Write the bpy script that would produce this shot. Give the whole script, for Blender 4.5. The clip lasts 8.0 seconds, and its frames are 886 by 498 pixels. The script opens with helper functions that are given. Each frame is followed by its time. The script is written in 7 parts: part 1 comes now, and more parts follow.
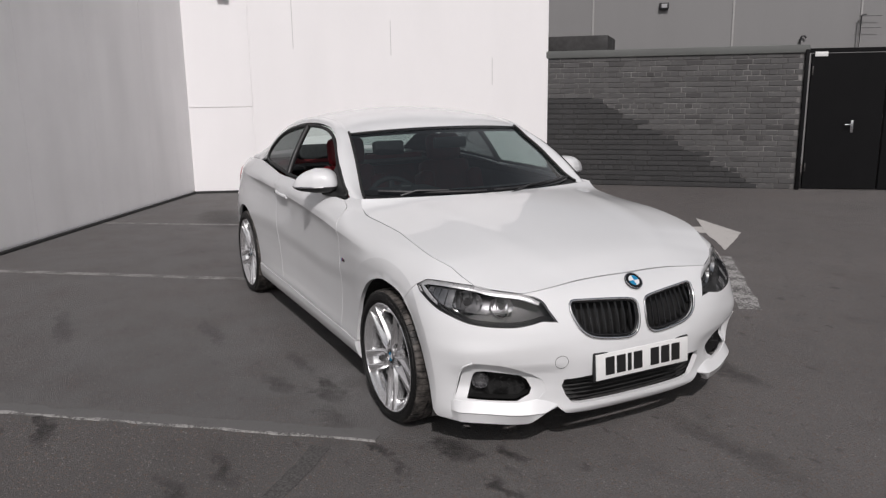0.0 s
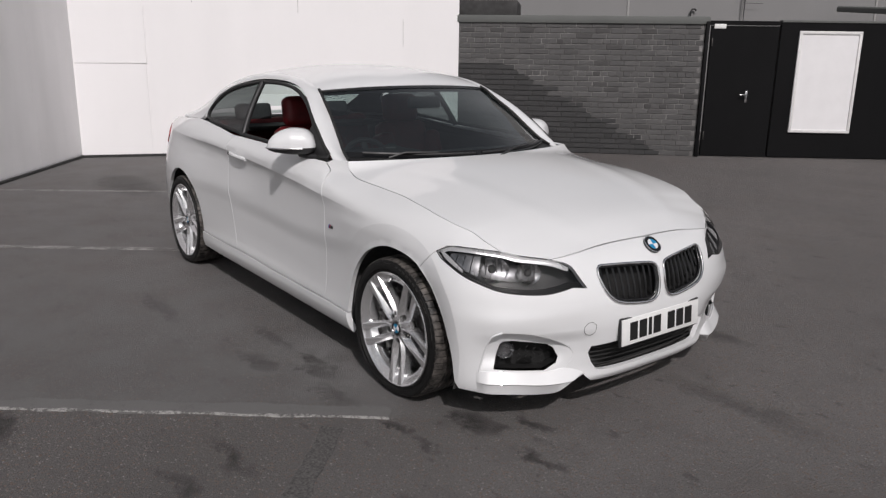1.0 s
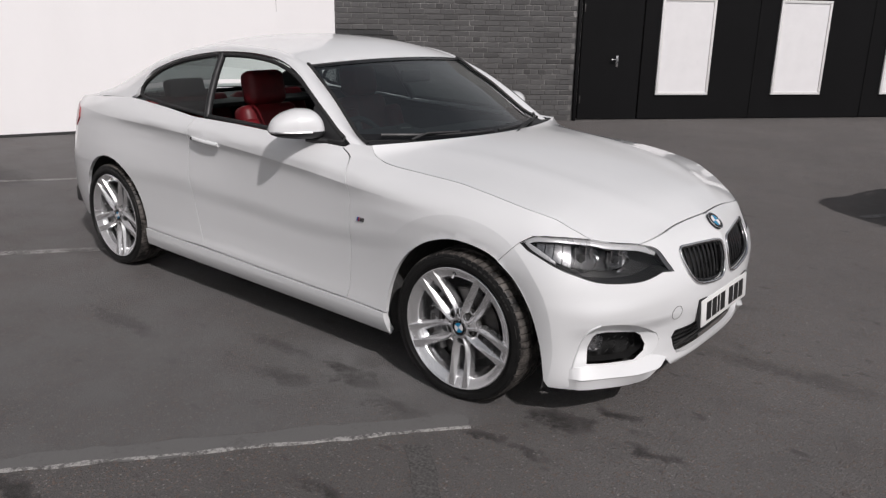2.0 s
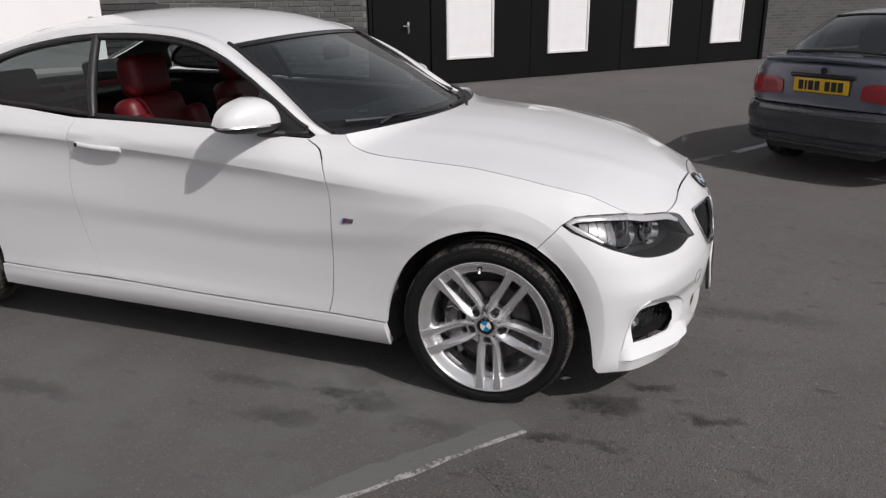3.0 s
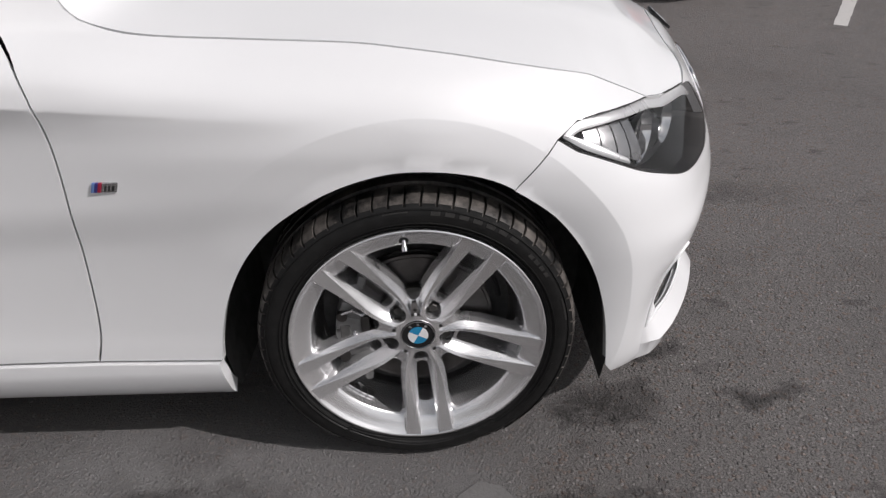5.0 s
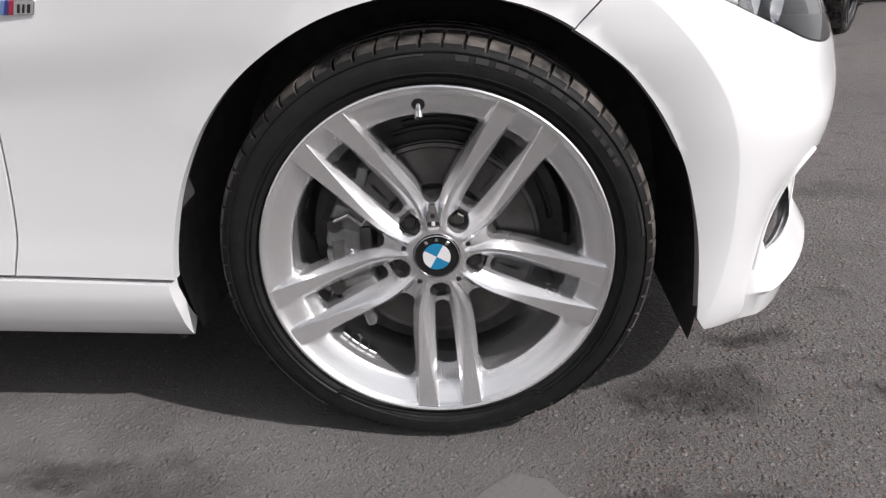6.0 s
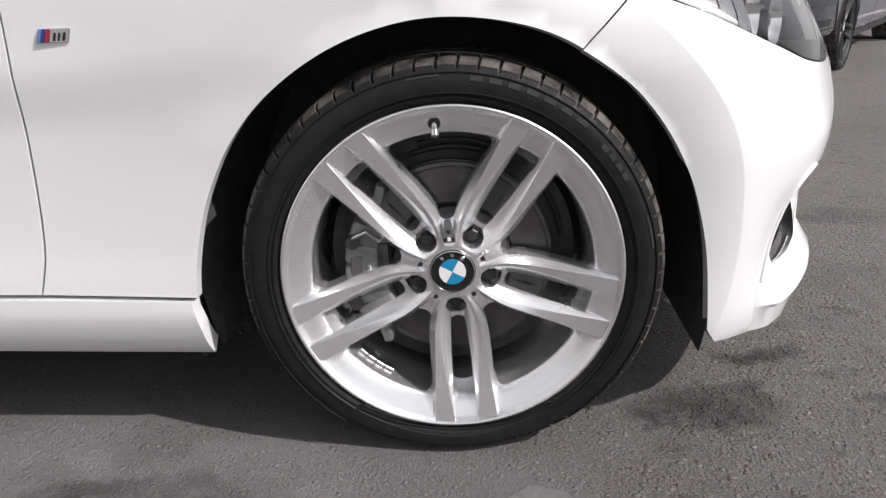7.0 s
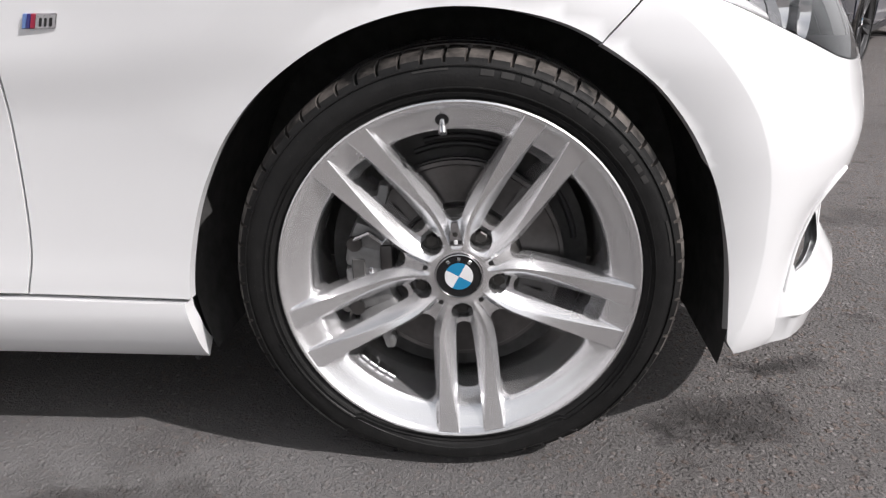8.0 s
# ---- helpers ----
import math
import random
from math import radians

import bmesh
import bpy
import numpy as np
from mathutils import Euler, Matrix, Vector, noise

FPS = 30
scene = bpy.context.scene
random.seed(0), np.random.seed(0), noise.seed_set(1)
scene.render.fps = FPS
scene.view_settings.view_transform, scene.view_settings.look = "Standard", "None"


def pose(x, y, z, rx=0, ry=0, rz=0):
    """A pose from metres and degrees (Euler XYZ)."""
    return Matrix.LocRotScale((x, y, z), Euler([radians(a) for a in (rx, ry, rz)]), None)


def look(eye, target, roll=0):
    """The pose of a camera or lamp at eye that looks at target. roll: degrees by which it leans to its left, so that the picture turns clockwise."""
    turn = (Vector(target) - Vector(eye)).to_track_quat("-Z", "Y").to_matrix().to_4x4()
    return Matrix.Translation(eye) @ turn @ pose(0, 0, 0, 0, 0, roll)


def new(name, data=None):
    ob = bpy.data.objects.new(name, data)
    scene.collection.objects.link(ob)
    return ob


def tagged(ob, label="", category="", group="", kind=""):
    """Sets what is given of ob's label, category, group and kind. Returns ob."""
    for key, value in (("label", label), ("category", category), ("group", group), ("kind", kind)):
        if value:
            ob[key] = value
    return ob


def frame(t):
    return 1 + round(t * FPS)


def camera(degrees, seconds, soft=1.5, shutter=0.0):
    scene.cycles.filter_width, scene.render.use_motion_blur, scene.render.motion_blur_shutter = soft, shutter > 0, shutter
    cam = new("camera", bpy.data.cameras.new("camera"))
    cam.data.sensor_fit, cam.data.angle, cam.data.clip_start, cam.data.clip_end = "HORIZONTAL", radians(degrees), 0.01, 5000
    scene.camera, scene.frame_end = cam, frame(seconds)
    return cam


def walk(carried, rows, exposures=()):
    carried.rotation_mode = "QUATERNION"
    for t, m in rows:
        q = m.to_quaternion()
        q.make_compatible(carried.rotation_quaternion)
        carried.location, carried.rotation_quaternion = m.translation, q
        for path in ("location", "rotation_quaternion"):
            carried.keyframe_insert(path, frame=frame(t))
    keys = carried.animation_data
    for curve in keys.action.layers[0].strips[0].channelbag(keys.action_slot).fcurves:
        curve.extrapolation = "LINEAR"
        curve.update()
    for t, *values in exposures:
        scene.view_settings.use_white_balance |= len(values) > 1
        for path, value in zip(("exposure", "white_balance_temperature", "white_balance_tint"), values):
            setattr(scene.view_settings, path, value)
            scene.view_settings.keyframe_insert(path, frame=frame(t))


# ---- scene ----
cam = camera(60.3, 8.0, soft=1.3)
PATH = [
    (0, (3.115, -2.162, 1.528), (1.373, -1.271, 1.112), -0.8),
    (0.5, (2.956, -2.364, 1.497), (1.28, -1.358, 1.074), -0.2),
    (1, (2.643, -2.585, 1.479), (1.094, -1.422, 0.98), 0.8),
    (1.5, (2.261, -2.802, 1.493), (0.833, -1.51, 0.954), 1.3),
    (1.7, (2.06, -2.927, 1.497), (0.712, -1.555, 0.947), 1.2),
    (2.8, (0.955, -3.296, 1.480), (0.153, -1.583, 0.831), -0.25),
    (3, (0.737, -3.299, 1.478), (0.083, -1.523, 0.830), -0.6),
    (3.5, (0.324, -3.19, 1.425), (0.039, -1.343, 0.712), -0.3),
    (4, (0.113, -2.942, 1.426), (0.057, -1.117, 0.611), -0.7),
    (4.5, (0.006, -2.564, 1.389), (0.066, -0.773, 0.502), -0.9),
    (5, (0.019, -2.079, 1.241), (0.064, -0.365, 0.212), -1.0),
    (5.2, (0.035, -1.938, 1.158), (0.065, -0.274, 0.048), -0.5),
    (6.3, (0.065, -1.869, 0.705), (-0.059, -0.01, -0.021), -1.4),
    (6.5, (0.041, -1.904, 0.731), (-0.051, -0.048, -0.009), -1.3),
    (7, (0.046, -1.918, 0.735), (-0.061, -0.045, 0.041), -1.8),
    (7.5, (0.048, -1.916, 0.736), (-0.067, -0.046, 0.036), -1.9),
    (8, (0.043, -1.855, 0.731), (-0.081, 0.008, 0.014), -1.1),
]
walk(cam, [(t, look(eye, target, roll)) for t, eye, target, roll in PATH],
     exposures=[(0, -0.57), (1.7, -0.50), (2.8, -0.36), (4.5, -0.27), (5.2, -0.10), (6.3, 0.41), (8.0, 0.45)])


# ---- world, sun ----
SUN_DIR = Vector((0.66, -0.31, 0.66)).normalized()
world = bpy.data.worlds.new("world")
scene.world = world
world.use_nodes = True
wn = world.node_tree.nodes
sky = wn.new("ShaderNodeTexSky")
sky.sky_type = "NISHITA"
sky.sun_disc = False
sky.sun_elevation = math.asin(SUN_DIR.z)
sky.sun_rotation = math.atan2(SUN_DIR.x, SUN_DIR.y)
sky.dust_density = 3.0
hsv = wn.new("ShaderNodeHueSaturation")
hsv.inputs["Saturation"].default_value = 0.3
world.node_tree.links.new(sky.outputs[0], hsv.inputs["Color"])
# thin broken cloud all over the sky
sky_at = wn.new("ShaderNodeTexCoord")
cloud = wn.new("ShaderNodeTexNoise")
cloud.inputs["Scale"].default_value, cloud.inputs["Detail"].default_value = 2.3, 5.0
cloud_amount = wn.new("ShaderNodeValToRGB")
cloud_amount.color_ramp.elements[0].position, cloud_amount.color_ramp.elements[1].position = 0.22, 0.50
cloud_amount.color_ramp.elements[1].color = (0.8, 0.8, 0.8, 1)
cover = wn.new("ShaderNodeMix")
cover.data_type = "RGBA"
cover.inputs[7].default_value = (8.6, 8.5, 8.8, 1)
wl = world.node_tree.links
wl.new(sky_at.outputs["Generated"], cloud.inputs["Vector"])
wl.new(cloud.outputs["Fac"], cloud_amount.inputs[0])
height = wn.new("ShaderNodeSeparateXYZ")
wl.new(sky_at.outputs["Generated"], height.inputs[0])
bank = wn.new("ShaderNodeMapRange")
bank.inputs["From Min"].default_value, bank.inputs["From Max"].default_value = 0.70, 0.10
wl.new(height.outputs[2], bank.inputs["Value"])
thick = wn.new("ShaderNodeMath")
thick.operation = "MULTIPLY"
wl.new(cloud_amount.outputs[0], thick.inputs[0])
wl.new(bank.outputs[0], thick.inputs[1])
wl.new(thick.outputs[0], cover.inputs[0])
wl.new(hsv.outputs[0], cover.inputs[6])
wl.new(cover.outputs[2], wn["Background"].inputs["Color"])
wn["Background"].inputs["Strength"].default_value = 0.086
sun = new("sun", bpy.data.lights.new("sun", "SUN"))
sun.data.energy = 3.6
sun.data.angle = radians(0.6)
sun.data.color = (1.0, 0.945, 0.945)
sun.matrix_world = look(SUN_DIR * 30, (0, 0, 0))


# ---- materials ----
class Mat:
    """A small builder of node materials."""

    def __init__(self, name):
        self.m = bpy.data.materials.new(name)
        self.m.use_nodes = True
        self.t = self.m.node_tree
        self.b = self.t.nodes["Principled BSDF"]

    def n(self, kind, **props):
        node = self.t.nodes.new(kind)
        for k, v in props.items():
            if k in node.inputs:
                node.inputs[k].default_value = v
        return node

    def link(self, a, b):
        self.t.links.new(a, b)
        return self

    def set(self, **kw):
        for k, v in kw.items():
            self.b.inputs[k.replace("_", " ")].default_value = v
        return self

    def coords(self, scale=1.0, which="Object"):
        tc = self.n("ShaderNodeTexCoord")
        mp = self.n("ShaderNodeMapping")
        mp.inputs["Scale"].default_value = (scale,) * 3 if not isinstance(scale, tuple) else scale
        self.link(tc.outputs[which], mp.inputs[0])
        return mp.outputs[0]

    def noise(self, scale, detail=4.0, rough=0.55, vec=None):
        nz = self.n("ShaderNodeTexNoise", Scale=scale, Detail=detail, Roughness=rough)
        self.link(vec if vec is not None else self.coords(), nz.inputs["Vector"])
        return nz.outputs["Fac"]

    def ramp(self, fac, *stops):
        r = self.n("ShaderNodeValToRGB")
        e = r.color_ramp.elements
        while len(e) < len(stops):
            e.new(0.5)
        for el, (p, c) in zip(e, stops):
            el.position = p
            el.color = (*c, 1) if isinstance(c, tuple) else (c, c, c, 1)
        self.link(fac, r.inputs[0])
        return r.outputs[0]

    def mix(self, fac, a, b, mode="MIX"):
        x = self.t.nodes.new("ShaderNodeMix")
        x.data_type, x.blend_type = "RGBA", mode
        for sock, v in ((x.inputs[0], fac), (x.inputs[6], a), (x.inputs[7], b)):
            if isinstance(v, (int, float)):
                sock.default_value = v if sock.type == "VALUE" else (v, v, v, 1)
            elif isinstance(v, tuple):
                sock.default_value = (*v, 1)
            else:
                self.link(v, sock)
        return x.outputs[2]

    def math(self, op, a, b=0.0, clamp=False):
        x = self.t.nodes.new("ShaderNodeMath")
        x.operation, x.use_clamp = op, clamp
        for sock, v in ((x.inputs[0], a), (x.inputs[1], b)):
            if isinstance(v, (int, float)):
                sock.default_value = v
            else:
                self.link(v, sock)
        return x.outputs[0]

    def bump(self, height, strength=0.3, dist=0.01):
        bp = self.n("ShaderNodeBump", Strength=strength, Distance=dist)
        self.link(height, bp.inputs["Height"])
        self.link(bp.outputs[0], self.b.inputs["Normal"])
        return self

    def color(self, sock):
        return self.link(sock, self.b.inputs["Base Color"])

    def rough(self, sock):
        return self.link(sock, self.b.inputs["Roughness"])


def simple(name, col, rough=0.5, metal=0.0, var=0.08, scale=30.0, coat=0.0, bump=0.0, emission=0.0):
    k = Mat(name)
    f = k.noise(scale, 5)
    lo, hi = tuple(c * (1 - var) for c in col), tuple(min(1, c * (1 + var)) for c in col)
    k.color(k.ramp(f, (0.3, lo), (0.7, hi)))
    k.set(Roughness=rough, Metallic=metal, Coat_Weight=coat, Coat_Roughness=0.04)
    g = k.noise(scale * 0.2, 3)
    k.rough(k.ramp(g, (0.3, max(0.02, rough * 0.85)), (0.7, min(1, rough * 1.15))))
    if bump:
        k.bump(k.noise(scale * 6, 3), bump, 0.002)
    return k.m


def paint(name, col, rough=0.32, flake=0.0):
    k = Mat(name)
    dust = k.noise(3.0, 6, 0.6)
    k.color(k.mix(k.ramp(dust, (0.45, 0.0), (0.8, 0.10)), col, tuple(c * 0.82 + 0.02 for c in col)))
    k.set(Metallic=flake, Coat_Weight=1.0, Coat_Roughness=0.05, Coat_IOR=1.45)
    k.rough(k.ramp(k.noise(9.0, 4), (0.3, rough * 0.9), (0.7, rough * 1.15)))
    return k.m


M_WHITE = paint("white_car_paint", (0.740, 0.746, 0.754), 0.36)
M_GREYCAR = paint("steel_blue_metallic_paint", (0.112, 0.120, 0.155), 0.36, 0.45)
# darker copy of the saloon paint: the rear bumper's shade put into its colour
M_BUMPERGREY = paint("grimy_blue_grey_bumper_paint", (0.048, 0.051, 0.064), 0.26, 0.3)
M_SILVERCAR = paint("pale_silver_white_paint", (0.70, 0.71, 0.72), 0.36)
M_BLACKGLOSS = simple("gloss_black_plastic", (0.012, 0.012, 0.013), 0.18, 0, 0.2)
M_BLACK = simple("black_plastic", (0.018, 0.018, 0.019), 0.5, 0, 0.2, 60)
M_BLACKMATT = simple("matt_black_liner", (0.055, 0.054, 0.053), 0.9, 0, 0.3, 40, bump=0.2)
M_DEEP = simple("unlit_black_plastic", (0.010, 0.010, 0.010), 0.6, 0, 0.3, 40)
M_GAP = simple("dark_inner_metal", (0.012, 0.012, 0.012), 0.8)
M_CHROME = simple("chrome", (0.82, 0.82, 0.83), 0.08, 1.0, 0.03)
M_SILVER = simple("satin_silver", (0.62, 0.62, 0.63), 0.25, 1.0, 0.05)
M_STEEL = simple("worn_steel", (0.105, 0.10, 0.098), 0.42, 0.9, 0.25, 25)
M_CAST = simple("grey_cast_metal", (0.20, 0.20, 0.20), 0.6, 0.6, 0.3, 30, bump=0.25)
M_BOLT = simple("dark_bolt_steel", (0.06, 0.058, 0.055), 0.5, 0.8, 0.3, 60)
M_RED = simple("red_leather", (0.125, 0.006, 0.010), 0.5, 0, 0.2, 18, bump=0.15)
M_INTERIOR = simple("charcoal_interior", (0.026, 0.026, 0.029), 0.65, 0, 0.2, 40)
M_HEADLINER = simple("dark_grey_headliner", (0.10, 0.10, 0.10), 0.9, 0, 0.1, 80)
M_TRIMGREY = simple("dark_grey_cabin_trim", (0.05, 0.05, 0.052), 0.7, 0, 0.1, 80)
M_REDLAMP = simple("red_lamp_plastic", (0.30, 0.006, 0.014), 0.22, 0, 0.25, 40, coat=0.3)
M_CLEARLAMP = simple("clear_white_lamp_plastic", (0.36, 0.36, 0.37), 0.12, 0, 0.08, 40, coat=1.0)
M_PLATEWHITE = simple("white_plate", (0.78, 0.78, 0.77), 0.35, 0, 0.04, 20)
M_PLATEYELLOW = simple("yellow_plate", (0.72, 0.45, 0.02), 0.35, 0, 0.06, 20)
M_INK = simple("black_ink", (0.012, 0.012, 0.012), 0.45)
M_BLUE = simple("badge_blue", (0.015, 0.22, 0.42), 0.2, 0, 0.05, coat=0.6)
M_BADGEWHITE = simple("badge_white", (0.75, 0.75, 0.76), 0.25, 0, 0.04, coat=0.6)
M_BADGERED = simple("badge_red", (0.30, 0.02, 0.05), 0.3)
M_BADGENAVY = simple("badge_navy", (0.035, 0.035, 0.16), 0.3)
M_BADGEBLUE = simple("badge_light_blue", (0.12, 0.20, 0.42), 0.3)
M_WHITEBOARD = simple("white_display_board", (0.80, 0.79, 0.80), 0.45, 0, 0.03, 4)
M_BOARDFRAME = simple("white_painted_frame", (0.70, 0.695, 0.69), 0.5, 0, 0.06, 25)
M_SEAL = simple("rubber_seal", (0.014, 0.014, 0.014), 0.6)


def glass(name, col, rough=0.0, ior=1.5):
    k = Mat(name)
    clear = k.n("ShaderNodeBsdfTransparent")
    clear.inputs["Color"].default_value = (*col, 1)
    gloss = k.n("ShaderNodeBsdfGlossy")
    gloss.inputs["Roughness"].default_value = rough
    f0 = ((ior - 1) / (ior + 1)) ** 2
    lw = k.n("ShaderNodeLayerWeight", Blend=0.5)
    grow = k.math("POWER", lw.outputs["Facing"], 5.0)
    fres = k.math("ADD", k.math("MULTIPLY", grow, 1 - f0), f0)
    mixer = k.n("ShaderNodeMixShader")
    k.link(fres, mixer.inputs[0]).link(clear.outputs[0], mixer.inputs[1]).link(gloss.outputs[0], mixer.inputs[2])
    k.link(mixer.outputs[0], k.t.nodes["Material Output"].inputs["Surface"])
    return k.m


M_WSGLASS = glass("tinted_windscreen_glass", (0.50, 0.575, 0.565), 0.0, 3.0)
M_DARKGLASS = glass("dark_tinted_glass", (0.20, 0.215, 0.215), 0.0, 1.75)
M_SIDEGLASS = glass("tinted_side_glass", (0.66, 0.75, 0.72), 0.0, 1.55)
M_LENS = glass("clear_headlamp_lens", (0.95, 0.95, 0.95), 0.0, 1.5)
M_BULB = glass("fog_lamp_lens", (0.9, 0.9, 0.9))


def alloy():
    k = Mat("silver_alloy_paint")
    f = k.noise(120.0, 3)
    k.color(k.ramp(f, (0.3, (0.855, 0.855, 0.865)), (0.7, (0.875, 0.875, 0.885))))
    k.set(Metallic=0.87, Roughness=0.27, Coat_Weight=0.6, Coat_Roughness=0.06)
    k.rough(k.ramp(k.noise(14.0, 5), (0.35, 0.25), (0.75, 0.28)))
    return k.m


M_ALLOY = alloy()


def rubber(name, dusty):
    k = Mat(name)
    base = k.ramp(k.noise(45.0, 5), (0.3, 0.007), (0.7, 0.013))
    dirt = k.ramp(k.noise(16.0, 6, 0.7), (0.40, 0.0), (0.72, 0.9 if dusty else 0.06))
    speck = k.ramp(k.noise(160.0, 2), (0.70, 0.0), (0.78, 0.5 if dusty else 0.25))
    c = k.mix(dirt, base, (0.170, 0.153, 0.140) if dusty else (0.05, 0.047, 0.044))
    k.color(k.mix(speck, c, (0.19, 0.17, 0.15)))
    k.set(Roughness=0.48, Specular_IOR_Level=0.25)
    k.bump(k.noise(220.0, 3), 0.25, 0.002)
    return k.m


M_TYRE = rubber("tyre_rubber", False)
M_TREAD = rubber("dusty_tread_rubber", True)


def asphalt():
    k = Mat("worn_asphalt")
    v = k.coords(1.0, "Object")
    grain = k.noise(210.0, 4, 0.7, v)
    big = k.noise(0.55, 6, 0.6, v)
    mid = k.noise(3.2, 7, 0.65, v)
    # chippings of many greys, some bare and some sunk in dark binder, and fine grit between
    vor = k.n("ShaderNodeTexVoronoi", Scale=112.0)
    k.link(v, vor.inputs["Vector"])
    tone = k.n("ShaderNodeSeparateColor")
    k.link(vor.outputs["Color"], tone.inputs[0])
    bare = k.ramp(k.math("ADD", tone.outputs[1], k.math("MULTIPLY", k.math("SUBTRACT", k.noise(26.0, 4, 0.6, v), 0.5), 1.1)), (0.38, 0.0), (0.62, 1.0))
    stone = k.math("MULTIPLY", k.ramp(vor.outputs["Distance"], (0.12, 1.0), (0.36, 0.75), (0.52, 0.20), (0.66, 0.0)), bare)
    vg = k.n("ShaderNodeTexVoronoi", Scale=290.0)
    k.link(v, vg.inputs["Vector"])
    gtone = k.n("ShaderNodeSeparateColor")
    k.link(vg.outputs["Color"], gtone.inputs[0])
    grit = k.math("MULTIPLY", k.ramp(vg.outputs["Distance"], (0.2, 1.0), (0.6, 0.0)), k.ramp(gtone.outputs[0], (0.45, 0.0), (0.8, 1.0)))
    c = k.ramp(k.noise(95.0, 5, 0.65, v), (0.30, (0.094, 0.087, 0.085)), (0.70, (0.172, 0.160, 0.156)))
    c = k.mix(k.math("MULTIPLY", grit, 0.5), c, (0.215, 0.199, 0.192))
    c = k.mix(k.math("MULTIPLY", stone, 0.85), c, k.ramp(tone.outputs[0], (0.0, (0.095, 0.087, 0.084)), (0.45, (0.155, 0.143, 0.139)), (0.80, (0.235, 0.218, 0.211)), (1.0, (0.50, 0.475, 0.46))))
    sep = k.n("ShaderNodeSeparateXYZ")
    k.link(v, sep.inputs[0])
    pale = k.math("MULTIPLY", k.math("ADD", k.math("ADD", sep.outputs[0], k.math("MULTIPLY", sep.outputs[1], 0.6)), 0.9), 0.8, True)
    c = k.mix(k.math("MULTIPLY", pale, 0.52), c, k.mix(0.4, (0.27, 0.257, 0.251), k.mix(1.0, c, (1.55, 1.55, 1.55), "MULTIPLY")))
    c = k.mix(k.ramp(tone.outputs[1], (0.86, 0.0), (0.92, 0.5)), c, (0.215, 0.135, 0.095))
    c = k.mix(k.ramp(grain, (0.38, 0.85), (0.50, 0.0)), c, (0.046, 0.043, 0.042))
    c = k.mix(k.ramp(big, (0.35, 0.0), (0.7, 0.45)), c, (0.095, 0.090, 0.088))
    c = k.mix(k.ramp(mid, (0.52, 0.0), (0.78, 0.5)), c, (0.064, 0.060, 0.059))
    vs = k.coords((1.0, 2.2, 1.0))
    c = k.mix(k.ramp(k.noise(4.6, 5, 0.62, vs), (0.615, 0.0), (0.68, 0.55)), c, (0.046, 0.042, 0.040))
    c = k.mix(k.ramp(k.noise(14.0, 3, 0.6, v), (0.66, 0.0), (0.71, 0.5)), c, (0.050, 0.046, 0.044))
    c = k.mix(k.ramp(k.noise(0.9, 4, 0.6, vs), (0.55, 0.0), (0.75, 0.35)), c, (0.120, 0.100, 0.088))
    # smoother, paler old surface inside the parking bay
    wob = k.math("MULTIPLY", k.math("SUBTRACT", k.noise(6.0, 4, 0.6, v), 0.5), 0.05)
    side = k.math("ADD", k.math("ADD", k.math("MULTIPLY", sep.outputs[0], 0.78), k.math("MULTIPLY", sep.outputs[1], -0.626)), wob)
    ahead = k.math("ADD", k.math("MULTIPLY", sep.outputs[0], 0.626), k.math("MULTIPLY", sep.outputs[1], 0.78))
    fade = k.math("MULTIPLY", k.math("SUBTRACT", -0.10, ahead), 1.6, True)
    bay = k.math("MULTIPLY", k.math("LESS_THAN", side, 0.78), fade)
    c = k.mix(k.math("MULTIPLY", bay, k.ramp(k.noise(2.6, 6, 0.65, v), (0.40, 0.72), (0.66, 0.15))), c, (0.158, 0.155, 0.154))
    dx, dy = k.math("ADD", sep.outputs[0], 0.52), k.math("ADD", sep.outputs[1], 0.93)
    spot = k.math("SUBTRACT", 1.0, k.math("ADD", k.math("MULTIPLY", k.math("MULTIPLY", dx, dx), 5.0), k.math("MULTIPLY", k.math("MULTIPLY", dy, dy), 22.0)), True)
    c = k.mix(k.math("MULTIPLY", k.math("MULTIPLY", spot, 0.6, True), k.ramp(k.noise(6.5, 5, 0.65, v), (0.42, 1.0), (0.60, 0.15))), c, (0.235, 0.231, 0.229))
    # oil stains, each a soft blot with its own ragged edge
    blots = [(0.43, -0.75, 0.15, 0.08, 0.85), (0.57, -0.56, 0.10, 0.05, 0.75), (0.80, -0.73, 0.13, 0.05, 0.70), (-0.70, -2.32, 0.30, 0.05, 0.80), (0.28, -1.03, 0.08, 0.04, 0.7), (0.78, -1.30, 0.12, 0.06, 0.5), (0.33, 0.99, 0.3, 0.1, 0.5),
             (0.12, -1.66, 0.20, 0.05, 0.6), (0.22, -1.88, 0.14, 0.05, 0.6), (-0.56, -0.98, 0.10, 0.06, 0.6), (-0.67, -1.21, 0.16, 0.07, 0.45), (-2.38, -2.2, 0.5, 0.07, 0.4), (0.46, -1.02, 0.10, 0.05, 0.6), (-0.42, -1.02, 0.14, 0.08, 0.5), (-0.95, -1.02, 0.24, 0.06, 0.4),
             (-0.15, -1.10, 0.18, 0.05, 0.35), (-1.75, -1.35, 0.35, 0.06, 0.35), (1.05, -1.25, 0.16, 0.07, 0.45), (-6.2, -0.35, 0.9, 0.35, 0.45),
             (0.72, -1.75, 0.12, 0.06, 0.45), (0.95, 0.30, 0.45, 0.10, 0.35)]
